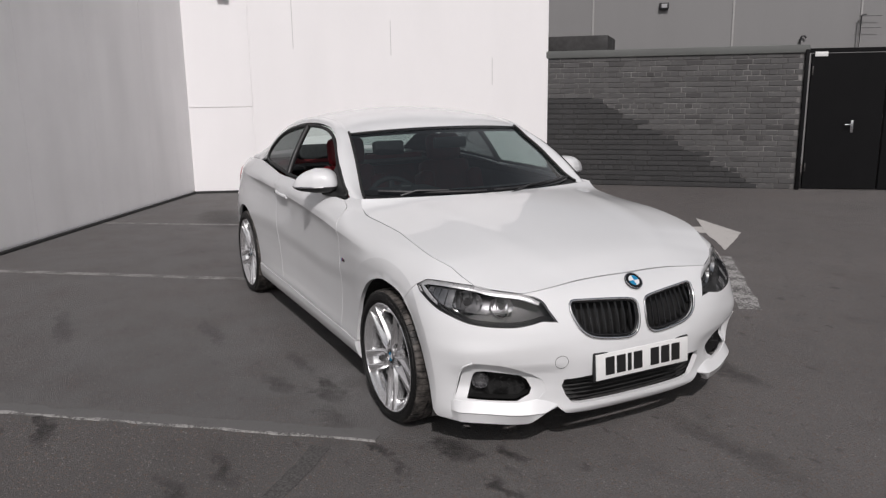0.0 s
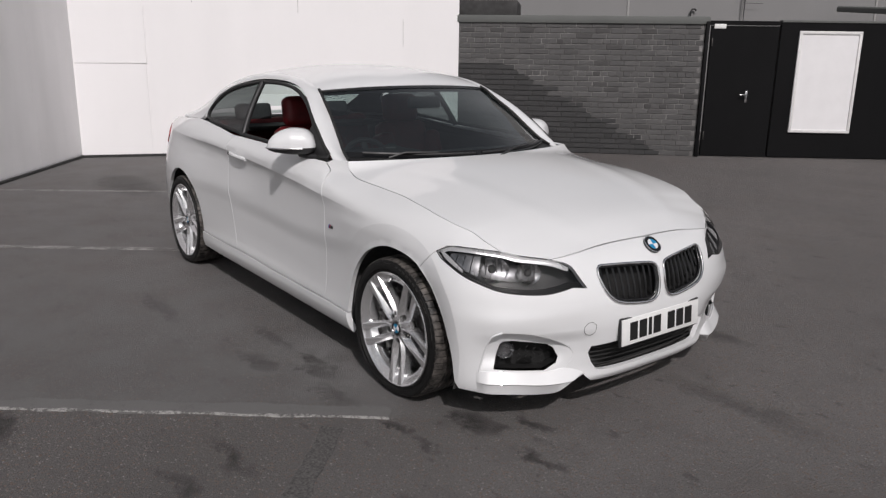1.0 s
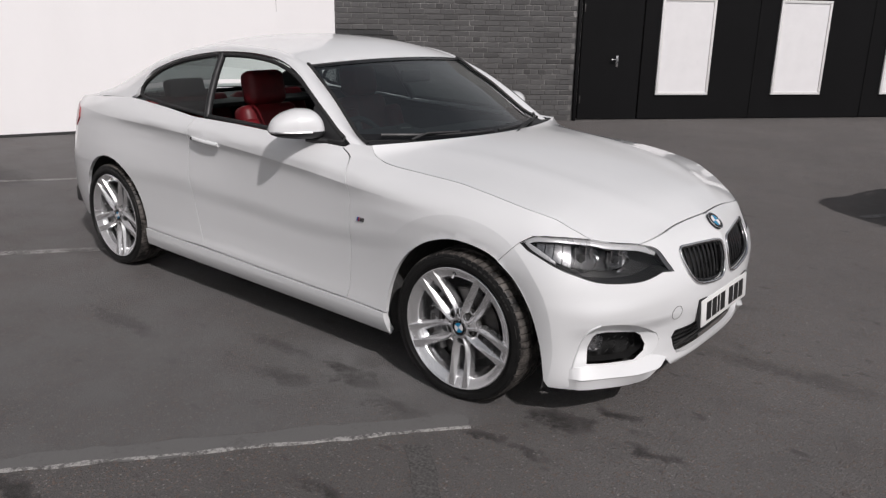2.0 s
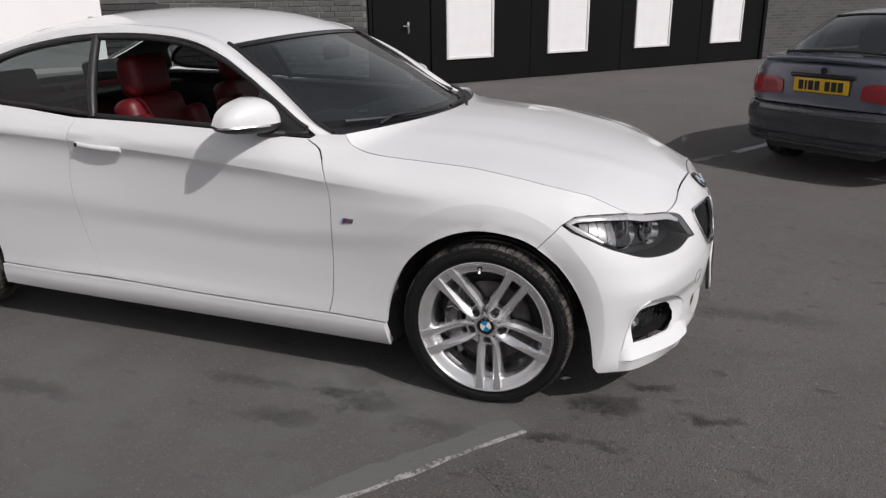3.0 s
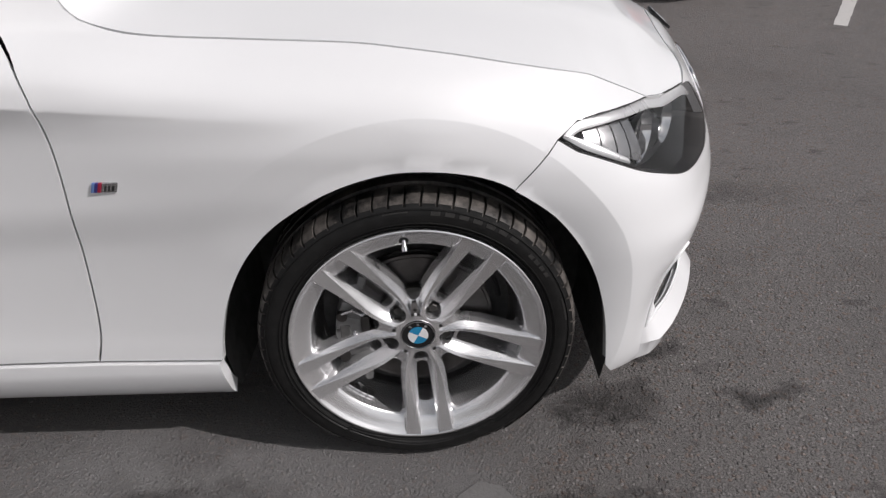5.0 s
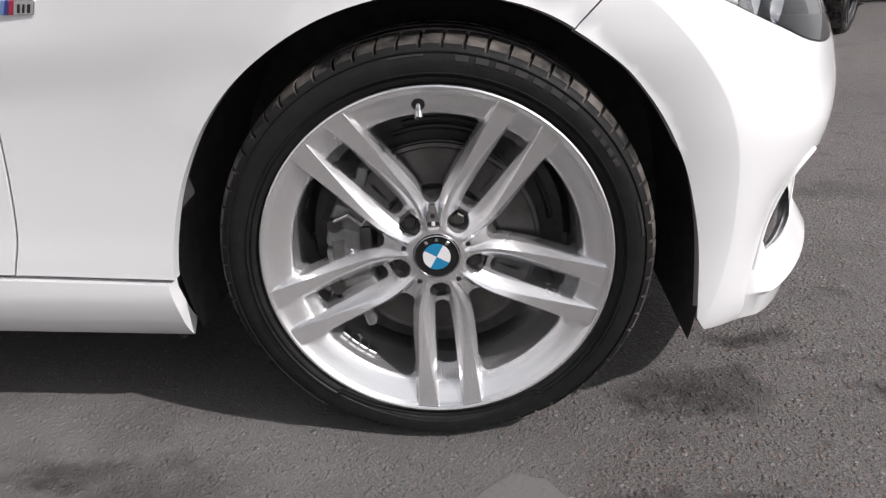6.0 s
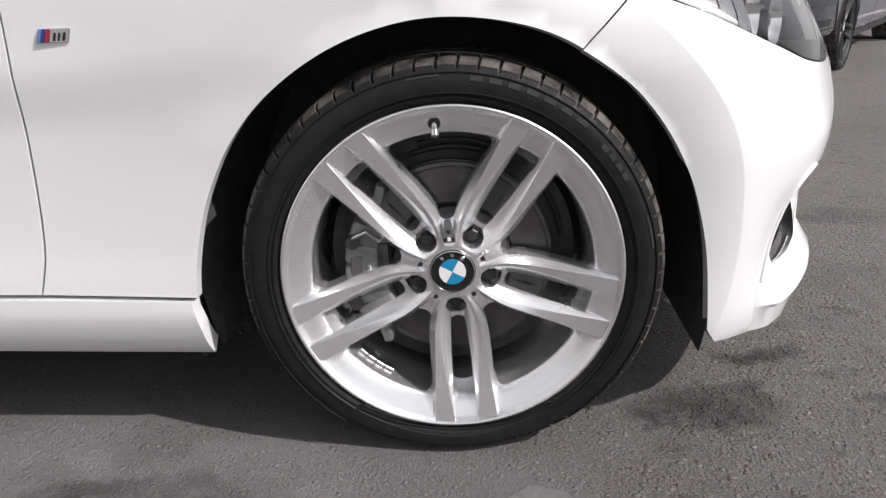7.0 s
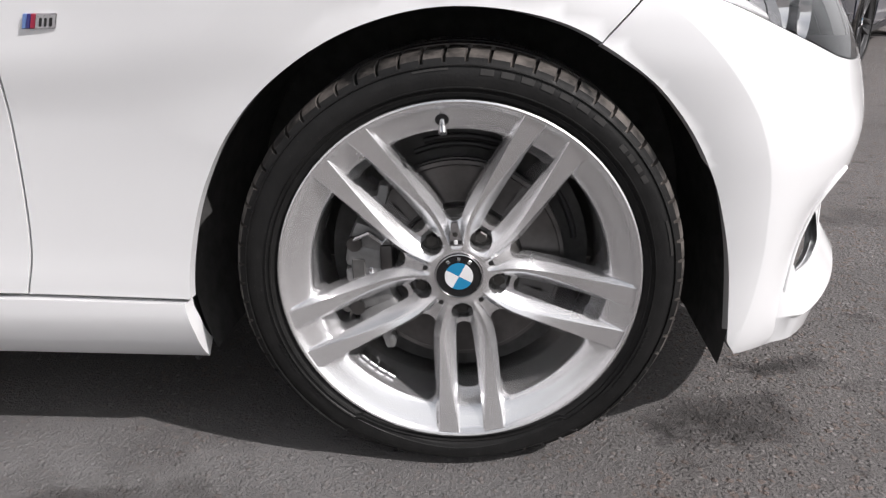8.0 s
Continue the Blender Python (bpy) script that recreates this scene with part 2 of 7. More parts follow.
    wx = k.math("MULTIPLY", k.math("SUBTRACT", k.noise(7.0, 6, 0.7, v), 0.5), 0.28)
    total = None
    for bx, by, ra, rb, amount in blots:
        dx = k.math("DIVIDE", k.math("ADD", k.math("SUBTRACT", sep.outputs[0], bx), wx), ra)
        dy = k.math("DIVIDE", k.math("ADD", k.math("SUBTRACT", sep.outputs[1], by), wx), rb)
        d = k.math("ADD", k.math("MULTIPLY", dx, dx), k.math("MULTIPLY", dy, dy))
        m = k.math("MULTIPLY", k.math("SUBTRACT", 1.0, d, True), amount * 1.5, True)
        total = m if total is None else k.math("MAXIMUM", total, m)
    total = k.math("MULTIPLY", total, k.ramp(k.noise(28.0, 5, 0.7, v), (0.30, 0.45), (0.6, 1.0)))
    c = k.mix(total, c, (0.030, 0.027, 0.026))
    c = k.mix(1.0, c, (0.92, 0.92, 0.92), "MULTIPLY")
    k.color(c)
    k.set(Roughness=0.85)
    k.rough(k.ramp(mid, (0.3, 0.92), (0.75, 0.72)))
    rise = k.math("MULTIPLY", stone, k.math("ADD", k.math("MULTIPLY", tone.outputs[2], 0.7), 0.3))
    rise = k.math("MULTIPLY", rise, k.math("SUBTRACT", 1.0, k.math("MULTIPLY", bay, 0.45)))
    h = k.math("ADD", k.math("ADD", k.math("MULTIPLY", grain, 0.6), k.math("MULTIPLY", grit, 0.14)), k.math("MULTIPLY", rise, 0.62))
    k.bump(h, 1.0, 0.0105)
    return k.m


M_ASPHALT = asphalt()


def road_paint(name, col, worn):
    k = Mat(name)
    v = k.coords()
    w = k.math("ADD", k.math("MULTIPLY", k.noise(55.0, 5, 0.7, v), 0.6), k.math("MULTIPLY", k.noise(7.0, 4, 0.6, v), 0.4))
    k.color(k.mix(k.ramp(w, (worn - 0.05, 0.0), (worn + 0.05, 1.0)), (0.10, 0.096, 0.094), col))
    k.set(Roughness=0.75)
    k.bump(k.noise(150.0, 3, 0.6, v), 0.6, 0.003)
    return k.m


M_LINE = road_paint("white_road_paint", (0.50, 0.488, 0.475), 0.38)
M_ARROW = road_paint("pale_arrow_paint", (0.52, 0.50, 0.48), 0.38)
M_LINEBROKEN = road_paint("broken_white_paint", (0.40, 0.39, 0.38), 0.50)
M_LINEWORN = road_paint("worn_white_road_paint", (0.26, 0.25, 0.245), 0.50)
M_LINEBLACKED = road_paint("blacked_out_line", (0.125, 0.122, 0.120), 0.42)
M_LINEEDGE = road_paint("chipped_white_line_edge", (0.36, 0.35, 0.34), 0.49)


def render_wall(name, col, streak, lo, spec=0.25):
    k = Mat(name)
    v = k.coords((1.6, 1.6, 0.30))
    s = k.noise(1.1, 3, 0.5, v)
    b = k.noise(1.1, 5, 0.6)
    c = k.mix(k.ramp(s, (0.40, 0.0), (0.75, streak)), col, tuple(x * lo for x in col))
    c = k.mix(k.ramp(b, (0.45, 0.0), (0.8, streak)), c, tuple(x * (lo + 0.08) for x in col))
    k.color(c)
    k.set(Roughness=0.6, Specular_IOR_Level=spec)
    k.bump(k.noise(5.0, 4), 0.12, 0.02)
    return k.m


M_WALLWHITE = render_wall("white_painted_wall", (0.87, 0.855, 0.86), 0.22, 0.86)
M_WALLGREY = render_wall("pale_grey_painted_wall", (0.90, 0.885, 0.89), 0.5, 0.80)
M_FENCE = render_wall("black_painted_board", (0.006, 0.006, 0.0065), 0.4, 1.5, 0.10)
M_CLADDING = render_wall("grey_metal_cladding", (0.235, 0.232, 0.232), 0.3, 0.85)
M_COPING = render_wall("grey_coping", (0.13, 0.135, 0.130), 0.4, 0.7)
M_SKIRTLINE = simple("dark_wall_foot", (0.03, 0.03, 0.03), 0.8)


def brick(name, a, b, tint):
    k = Mat(name)
    oi = k.n("ShaderNodeObjectInfo")
    c = k.ramp(oi.outputs["Random"], (0.0, a), (0.55, tuple((x + y) / 2 for x, y in zip(a, b))), (0.8, b), (1.0, tint))
    c = k.mix(k.ramp(k.noise(24.0, 6, 0.65), (0.35, 0.0), (0.75, 0.4)), c, tuple(x * 0.6 for x in a))
    k.color(c)
    k.set(Roughness=0.72)
    k.bump(k.noise(60.0, 4), 0.4, 0.004)
    return k.m


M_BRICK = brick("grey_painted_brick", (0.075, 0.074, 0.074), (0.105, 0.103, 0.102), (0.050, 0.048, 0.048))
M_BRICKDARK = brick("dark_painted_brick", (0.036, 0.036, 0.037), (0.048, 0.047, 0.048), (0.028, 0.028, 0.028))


def old_mortar():
    k = Mat("pale_mortar")
    v = k.coords(1.0, "Object")
    c = k.mix(k.ramp(k.noise(2.2, 5, 0.65, v), (0.42, 0.0), (0.62, 1.0)), (0.105, 0.101, 0.099), (0.30, 0.29, 0.285))
    k.color(k.mix(k.ramp(k.noise(40.0, 3, 0.6, v), (0.40, 0.5), (0.6, 0.0)), c, (0.09, 0.087, 0.085)))
    k.set(Roughness=0.9)
    k.bump(k.noise(120.0, 3), 0.3, 0.002)
    return k.m


M_MORTAR = old_mortar()
M_MORTARDARK = simple("dark_mortar", (0.06, 0.059, 0.058), 0.85, 0, 0.3, 18, bump=0.2)


def brick_far():
    k = Mat("grey_far_brickwork")
    bt = k.n("ShaderNodeTexBrick", Scale=1.0)
    bt.inputs["Brick Width"].default_value, bt.inputs["Row Height"].default_value = 0.215, 0.065
    bt.inputs["Mortar Size"].default_value = 0.008
    bt.inputs["Color1"].default_value, bt.inputs["Color2"].default_value = (0.060, 0.058, 0.057, 1), (0.085, 0.082, 0.080, 1)
    bt.inputs["Mortar"].default_value = (0.098, 0.096, 0.094, 1)
    tc = k.n("ShaderNodeTexCoord")
    mp = k.n("ShaderNodeMapping")
    mp.inputs["Rotation"].default_value = (radians(90), 0, 0)
    k.link(tc.outputs["Object"], mp.inputs[0]).link(mp.outputs[0], bt.inputs["Vector"])
    k.color(bt.outputs[0])
    k.set(Roughness=0.85)
    return k.m


M_BRICKFAR = brick_far()


# ---- mesh helpers ----
def mesh_ob(name, verts, faces, mat, parent=None, label="", smooth=True, normals=None, sharp=None, mats=None, fmat=None):
    me = bpy.data.meshes.new(name)
    me.from_pydata([tuple(map(float, v)) for v in verts], [], [tuple(map(int, f)) for f in faces])
    for m in mats or [mat]:
        me.materials.append(m)
    if fmat is not None:
        me.polygons.foreach_set("material_index", np.array(fmat, dtype=np.int32))
    me.polygons.foreach_set("use_smooth", [smooth] * len(me.polygons))
    if sharp is not None:
        me.set_sharp_from_angle(angle=radians(sharp))
    if normals is not None:
        me.normals_split_custom_set_from_vertices([tuple(map(float, n)) for n in normals])
    me.update()
    ob = new(name, me)
    if parent is not None:
        ob.parent = parent
    if label:
        ob["label"] = label
    return ob


def part(name, bm, mat, parent=None, label="", sharp=35.0):
    """Links a bmesh as one mesh object under a thing or a part."""
    me = bpy.data.meshes.new(name)
    bm.normal_update()
    bm.to_mesh(me)
    bm.free()
    me.materials.append(mat)
    me.polygons.foreach_set("use_smooth", [True] * len(me.polygons))
    me.set_sharp_from_angle(angle=radians(sharp))
    ob = new(name, me)
    if parent is not None:
        ob.parent = parent
    if label:
        ob["label"] = label
    return ob


def thing(name, label, category, group="", kind="", at=None):
    ob = new(name)
    ob.empty_display_size = 0.2
    if at is not None:
        ob.matrix_basis = at
    return tagged(ob, label, category, group, kind)


def box(sx, sy, sz, at=(0, 0, 0), bevel=0.0, seg=2, m=None, bm=None):
    """A box of full sizes centred at a place, with rounded edges; added to bm if one is given."""
    b = bmesh.new()
    bmesh.ops.create_cube(b, size=1.0, matrix=Matrix.Diagonal((sx, sy, sz, 1)))
    if bevel:
        bmesh.ops.bevel(b, geom=list(b.edges), offset=bevel, segments=seg, profile=0.5, affect="EDGES")
    bmesh.ops.transform(b, matrix=(m or Matrix()) @ Matrix.Translation(at) if m else Matrix.Translation(at), verts=b.verts)
    if bm is None:
        return b
    me = bpy.data.meshes.new("tmp")
    b.to_mesh(me)
    b.free()
    bm.from_mesh(me)
    bpy.data.meshes.remove(me)
    return bm


def spline(pts, n, closed=False):
    """n points evenly along a Catmull-Rom curve through pts."""
    p = np.array(pts, float)
    if closed:
        q = np.vstack([p[-1], p, p[0], p[1]])
        segs = len(p)
    else:
        q = np.vstack([2 * p[0] - p[1], p, 2 * p[-1] - p[-2]])
        segs = len(p) - 1
    out = []
    for i in range(segs):
        a, b, c, d = q[i], q[i + 1], q[i + 2], q[i + 3]
        t = np.linspace(0, 1, 24, endpoint=False)[:, None]
        out.append(0.5 * (2 * b + (c - a) * t + (2 * a - 5 * b + 4 * c - d) * t**2 + (3 * b - a - 3 * c + d) * t**3))
    out = np.vstack(out + [p[:1] if closed else p[-1:]])
    length = np.r_[0, np.cumsum(np.linalg.norm(np.diff(out, axis=0), axis=1))]
    want = np.linspace(0, length[-1], n, endpoint=not closed)
    return np.stack([np.interp(want, length, out[:, k]) for k in range(p.shape[1])], 1)


def curve_at(pts, ts):
    """Places on the Catmull-Rom curve through pts, by index 0 .. len - 1."""
    p = np.array(pts, float)
    q = np.vstack([2 * p[0] - p[1], p, 2 * p[-1] - p[-2]])
    ts = np.clip(np.asarray(ts, float), 0, len(p) - 1)
    i = np.minimum(ts.astype(int), len(p) - 2)
    t = (ts - i)[:, None]
    a, b, c, d = q[i], q[i + 1], q[i + 2], q[i + 3]
    return 0.5 * (2 * b + (c - a) * t + (2 * a - 5 * b + 4 * c - d) * t**2 + (3 * b - a - 3 * c + d) * t**3)


def tube(pts, r, seg=6, closed=False, flat=1.0):
    """Verts and faces of a pipe along points; flat squeezes its height."""
    p = np.array(pts, float)
    n = len(p)
    tan = np.gradient(p, axis=0) if not closed else np.roll(p, -1, 0) - np.roll(p, 1, 0)
    tan /= np.linalg.norm(tan, axis=1, keepdims=True) + 1e-9
    ref = np.array([0.0, 0, 1]) if abs(tan[:, 2]).mean() < 0.8 else np.array([1.0, 0, 0])
    a = np.cross(tan, ref)
    a /= np.linalg.norm(a, axis=1, keepdims=True) + 1e-9
    b = np.cross(a, tan)
    ang = np.linspace(0, 2 * np.pi, seg, endpoint=False)
    v = (p[:, None] + r * (np.cos(ang)[None, :, None] * a[:, None] + flat * np.sin(ang)[None, :, None] * b[:, None])).reshape(-1, 3)
    f = []
    for i in range(n if closed else n - 1):
        j = (i + 1) % n
        for k in range(seg):
            l = (k + 1) % seg
            f.append((i * seg + k, i * seg + l, j * seg + l, j * seg + k))
    if not closed:
        f.append(tuple(range(seg)))
        f.append(tuple((n - 1) * seg + k for k in reversed(range(seg))))
    return v, f


def lathe(profile, seg=64, turn=None):
    """Verts and faces of (radius, along) turned round the y axis. turn(radius, along, angle) may shift a point."""
    v, f = [], []
    m = len(profile)
    for i in range(seg):
        a = 2 * math.pi * i / seg
        for r, h in profile:
            if turn:
                r, h = turn(r, h, a)
            v.append((r * math.cos(a), h, r * math.sin(a)))
    for i in range(seg):
        j = (i + 1) % seg
        for k in range(m - 1):
            f.append((i * m + k, i * m + k + 1, j * m + k + 1, j * m + k))
    return np.array(v), f


def inside(p, poly):
    p, q = np.atleast_2d(p), np.asarray(poly)
    x, y = p[:, 0:1], p[:, 1:2]
    x0, y0 = q[:, 0], q[:, 1]
    x1, y1 = np.roll(x0, -1), np.roll(y0, -1)
    cross = ((y0 > y) != (y1 > y)) & (x < (x1 - x0) * (y - y0) / (y1 - y0 + 1e-12) + x0)
    return cross.sum(1) % 2 == 1


def dense(loop, step):
    p = np.asarray(loop, float)
    out = []
    for a, b in zip(p, np.roll(p, -1, 0)):
        n = max(1, int(np.ceil(np.linalg.norm(b - a) / step)))
        out.extend(a + (b - a) * k / n for k in range(n))
    return np.array(out)


def shrink(loop, d):
    """The loop moved inwards by d (outwards: minus)."""
    p = np.asarray(loop, float)
    area = 0.5 * np.sum(p[:, 0] * np.roll(p[:, 1], -1) - np.roll(p[:, 0], -1) * p[:, 1])
    e0 = p - np.roll(p, 1, 0)
    e1 = np.roll(p, -1, 0) - p
    n0 = np.stack([-e0[:, 1], e0[:, 0]], 1) / (np.linalg.norm(e0, axis=1, keepdims=True) + 1e-12)
    n1 = np.stack([-e1[:, 1], e1[:, 0]], 1) / (np.linalg.norm(e1, axis=1, keepdims=True) + 1e-12)
    n = n0 + n1
    n /= np.maximum(np.linalg.norm(n, axis=1, keepdims=True), 0.5)
    return p + n * d * np.sign(area)


def fill_rows(lo, hi, step, rows):
    y = np.arange(lo + step * 0.37, hi, step)
    for r in rows:
        y = y[np.abs(y - r) > step * 0.5]
    return np.sort(np.r_[y, rows])


def fill(outline, holes=(), step=0.03, gap=0.0, rows=(), extra=()):
    """Triangles that fill a flat outline with holes; rows: heights that get a row of corners of their own."""
    from mathutils.geometry import delaunay_2d_cdt
    outer = shrink(dense(outline, step), gap) if gap else dense(outline, step)
    inner = [dense(h, step * 0.7) for h in holes]
    pts, edges = [], []
    for lp in [outer, *inner]:
        k = len(pts)
        pts.extend(lp)
        edges.extend((k + i, k + (i + 1) % len(lp)) for i in range(len(lp)))
    rim = np.array(pts)
    lo, hi = rim.min(0), rim.max(0)
    gx, gy = np.meshgrid(np.arange(lo[0] + step * 0.37, hi[0], step), fill_rows(lo[1], hi[1], step, rows))
    g = np.stack([gx.ravel(), gy.ravel()], 1)
    ok = inside(g, outer)
    for h in inner:
        ok &= ~inside(g, h)
    g = g[ok]
    if len(g):
        d = np.full(len(g), 9.0)
        for c in range(0, len(rim), 200):
            d = np.minimum(d, np.linalg.norm(g[:, None] - rim[None, c : c + 200], axis=2).min(1))
        g = g[d > step * 0.55]
        if len(extra):
            e = np.array(extra, float)
            e = e[inside(e, outer)]
            for h in inner:
                e = e[~inside(e, h)]
            e = e[np.array([np.linalg.norm(rim - q, axis=1).min() for q in e]) > 0.004]
            g = g[np.array([np.linalg.norm(e - q, axis=1).min() for q in g]) > step * 0.55]
            pts.extend(e)
        pts.extend(g)
    r = delaunay_2d_cdt([Vector((float(a), float(b))) for a, b in pts], edges, [], 0, 1e-6)
    v = np.array([tuple(x) for x in r[0]])
    f = np.array([t for t in r[2] if len(t) == 3])
    c = v[f].mean(1)
    ok = inside(c, outer)
    for h in inner:
        ok &= ~inside(c, h)
    return v, f[ok]


def pchip_slopes(x, y):
    h = np.diff(x)
    d = np.diff(y, axis=-1) / h
    m = np.zeros_like(y)
    w1, w2 = 2 * h[1:] + h[:-1], h[1:] + 2 * h[:-1]
    with np.errstate(divide="ignore", invalid="ignore"):
        hm = (w1 + w2) / (w1 / d[..., :-1] + w2 / d[..., 1:])
    m[..., 1:-1] = np.where(d[..., :-1] * d[..., 1:] > 0, hm, 0)
    m[..., 0], m[..., -1] = d[..., 0], d[..., -1]
    return np.nan_to_num(m)


def pchip(x, y, t):
    """Shape-keeping cubic through (x, y), at t."""
    x, y = np.asarray(x, float), np.asarray(y, float)
    m = pchip_slopes(x, y)
    i = np.clip(np.searchsorted(x, t) - 1, 0, len(x) - 2)
    h = x[i + 1] - x[i]
    u = (t - x[i]) / h
    if y.ndim == 2:
        k = np.arange(len(y))
        y0, y1, m0, m1 = y[k, i], y[k, i + 1], m[k, i], m[k, i + 1]
    else:
        y0, y1, m0, m1 = y[i], y[i + 1], m[i], m[i + 1]
    cub = y0 * (1 + 2 * u) * (1 - u) ** 2 + h * m0 * u * (1 - u) ** 2 + y1 * u * u * (3 - 2 * u) + h * m1 * u * u * (u - 1)
    return np.where(u < 0, y0 + m0 * (t - x[0]) * 0.5, np.where(u > 1, y1 + m1 * (t - x[-1]) * 0.5, cub))


class Wrap:
    """The skin of a car's lower body: a plan contour from nose to tail along the right side, set in by an amount that
    depends on the station and the height."""

    def __init__(self, contour, stations):
        c = spline(contour, 2400)
        self.c, self.s = c, np.r_[0, np.cumsum(np.linalg.norm(np.diff(c, axis=0), axis=1))]
        t = np.gradient(c, axis=0)
        n = np.stack([t[:, 1], -t[:, 0]], 1)
        n /= np.linalg.norm(n, axis=1, keepdims=True)
        if n[1200, 1] > 0:
            n = -n
        k = np.ones(61) / 61
        pad = np.vstack([n[60:0:-1] * [1, -1], n, n[-2:-62:-1] * [1, -1]])
        n = np.stack([np.convolve(pad[:, j], k, "same")[60:-60] for j in range(2)], 1)
        self.n = n / np.linalg.norm(n, axis=1, keepdims=True)
        self.st = sorted(((self.near(x, y), tab) for x, y, tab in stations), key=lambda a: a[0])

    def near(self, x, y):
        return float(self.s[np.argmin((self.c[:, 0] - x) ** 2 + (self.c[:, 1] - y) ** 2)])

    def x(self, x):
        return float(np.interp(-x, -self.c[:, 0], self.s))

    def flat(self, pts):
        """(x, z) along the side, or (x, y, z) by the nearest place on the contour, as (s, z)."""
        return [(self.x(p[0]), p[1]) if len(p) == 2 else (self.near(p[0], p[1]), p[2]) for p in pts]

    def at(self, s, z, out=0.0):
        s, z = np.atleast_1d(np.asarray(s, float)), np.atleast_1d(np.asarray(z, float))
        sa = np.abs(s)
        tab = np.stack([pchip([a for a, _ in t], [b for _, b in t], z) for _, t in self.st], 1)
        d = pchip(np.array([a for a, _ in self.st]), tab, np.clip(sa, self.st[0][0], self.st[-1][0])) - out
        i = [np.interp(sa, self.s, col) for col in (self.c[:, 0], self.c[:, 1], self.n[:, 0], self.n[:, 1])]
        y = i[1] - i[3] * d
        return np.stack([i[0] - i[2] * d, np.where(s < 0, -y, y), z], 1)

    def normal(self, s, z):
        e = 0.004
        s, z = np.asarray(s, float), np.asarray(z, float)
        lo = np.maximum(s - e, 0)
        a = self.at(s + e, z) - self.at(lo, z)
        b = self.at(s, z + e) - self.at(s, z - e)
        n = np.cross(a, b)
        n /= np.linalg.norm(n, axis=1, keepdims=True) + 1e-12
        i = [np.interp(s, self.s, col) for col in (self.n[:, 0], self.n[:, 1])]
        n *= np.sign(n[:, 0] * i[0] + n[:, 1] * i[1])[:, None]
        mid = s < 1e-4
        n[mid, 1] = 0
        return n / np.linalg.norm(n, axis=1, keepdims=True)


def skin(name, v, n, f, mat, parent, depth=0.014, label="", skip=None):
    """A sheet with given normals and a turned-in edge of some depth all round."""
    v, n, f = np.asarray(v, float), np.asarray(n, float), np.asarray(f)
    g = np.cross(v[f[:, 1]] - v[f[:, 0]], v[f[:, 2]] - v[f[:, 0]])
    flip = (g * n[f].mean(1)).sum(1) < 0
    f = f.copy()
    f[flip] = f[flip][:, ::-1]
    k = f.shape[1]
    count = {}
    for face in f:
        for a, b in zip(face, np.roll(face, -1)):
            key = (a, b) if a < b else (b, a)
            count[key] = None if key in count else (a, b)
    faces = [tuple(x) for x in f]
    verts, norms = [v], [n]
    base = len(v)
    for e in count.values():
        if e is None or depth <= 0:
            continue
        a, b = e
        if skip is not None and skip(v[a]) and skip(v[b]):
            continue
        side = np.cross(v[b] - v[a], n[a])
        side /= np.linalg.norm(side) + 1e-12
        verts.append(np.array([v[a], v[b], v[b] - n[b] * depth, v[a] - n[a] * depth]))
        norms.append(np.array([side, side, side, side]))
        faces.append((base + 1, base, base + 3, base + 2))
        base += 4
    return mesh_ob(name, np.vstack(verts), faces, mat, parent, label, normals=np.vstack(norms))


def mirror(v, n=None):
    w = np.array(v, float) * [1, -1, 1]
    return w if n is None else (w, np.array(n, float) * [1, -1, 1])


def body_panel(wrap, name, outline, mat, parent, holes=(), step=0.026, gap=0.0022, out=0.0, sides=(1, -1), depth=0.014, label="", join=False, relief=None, line=None, extra=()):
    """A body panel on the wrap, from its outline as (s, z): one on each side, or one joined across the middle."""
    if line is None:
        uv, f = fill(outline, holes, step, 0.0 if join else gap, (), extra)
    else:
        # laid out along a swage line, with two rows of corners at its edge
        lev = np.array(dense(outline, step), float)
        lev[:, 1] -= line(lev[:, 0])
        uv, f = fill([tuple(p) for p in lev], holes, step, gap, (0.0012, -0.0050), [(a, b - float(line(np.array([a]))[0])) for a, b in extra])
        uv[:, 1] += line(uv[:, 0])
    uv[:, 0] = np.maximum(uv[:, 0], 0)
    if relief is None:
        v, n = wrap.at(uv[:, 0], uv[:, 1], out), wrap.normal(uv[:, 0], uv[:, 1])
    else:
        at = lambda a, b: wrap.at(a, b, out + relief(a, b))
        v, n0 = at(uv[:, 0], uv[:, 1]), wrap.normal(uv[:, 0], uv[:, 1])
        e = 0.003 if line is None and not len(extra) else 0.001
        n = np.cross(at(uv[:, 0] + e, uv[:, 1]) - at(np.maximum(uv[:, 0] - e, 0), uv[:, 1]), at(uv[:, 0], uv[:, 1] + e) - at(uv[:, 0], uv[:, 1] - e))
        n /= np.linalg.norm(n, axis=1, keepdims=True) + 1e-12
        n *= np.sign((n * n0).sum(1))[:, None]
        n[uv[:, 0] < 0.01] = n0[uv[:, 0] < 0.01]
    if join:
        w, m = mirror(v, n)
        idx = np.arange(len(v)) + len(v)
        mid = (uv[:, 0] < 1e-5) | (uv[:, 0] > wrap.s[-1] - 1e-5)
        v[mid, 1] = 0
        idx[mid] = np.arange(len(v))[mid]
        f2 = idx[f]
        return [skin(name, np.vstack([v, w]), np.vstack([n, m]), np.vstack([f, f2]), mat, parent, depth, label)]
    made = []
    for sd in sides:
        a, b = (v, n) if sd > 0 else mirror(v, n)
        made.append(skin(name, a, b, f, mat, parent, depth, label))
    return made


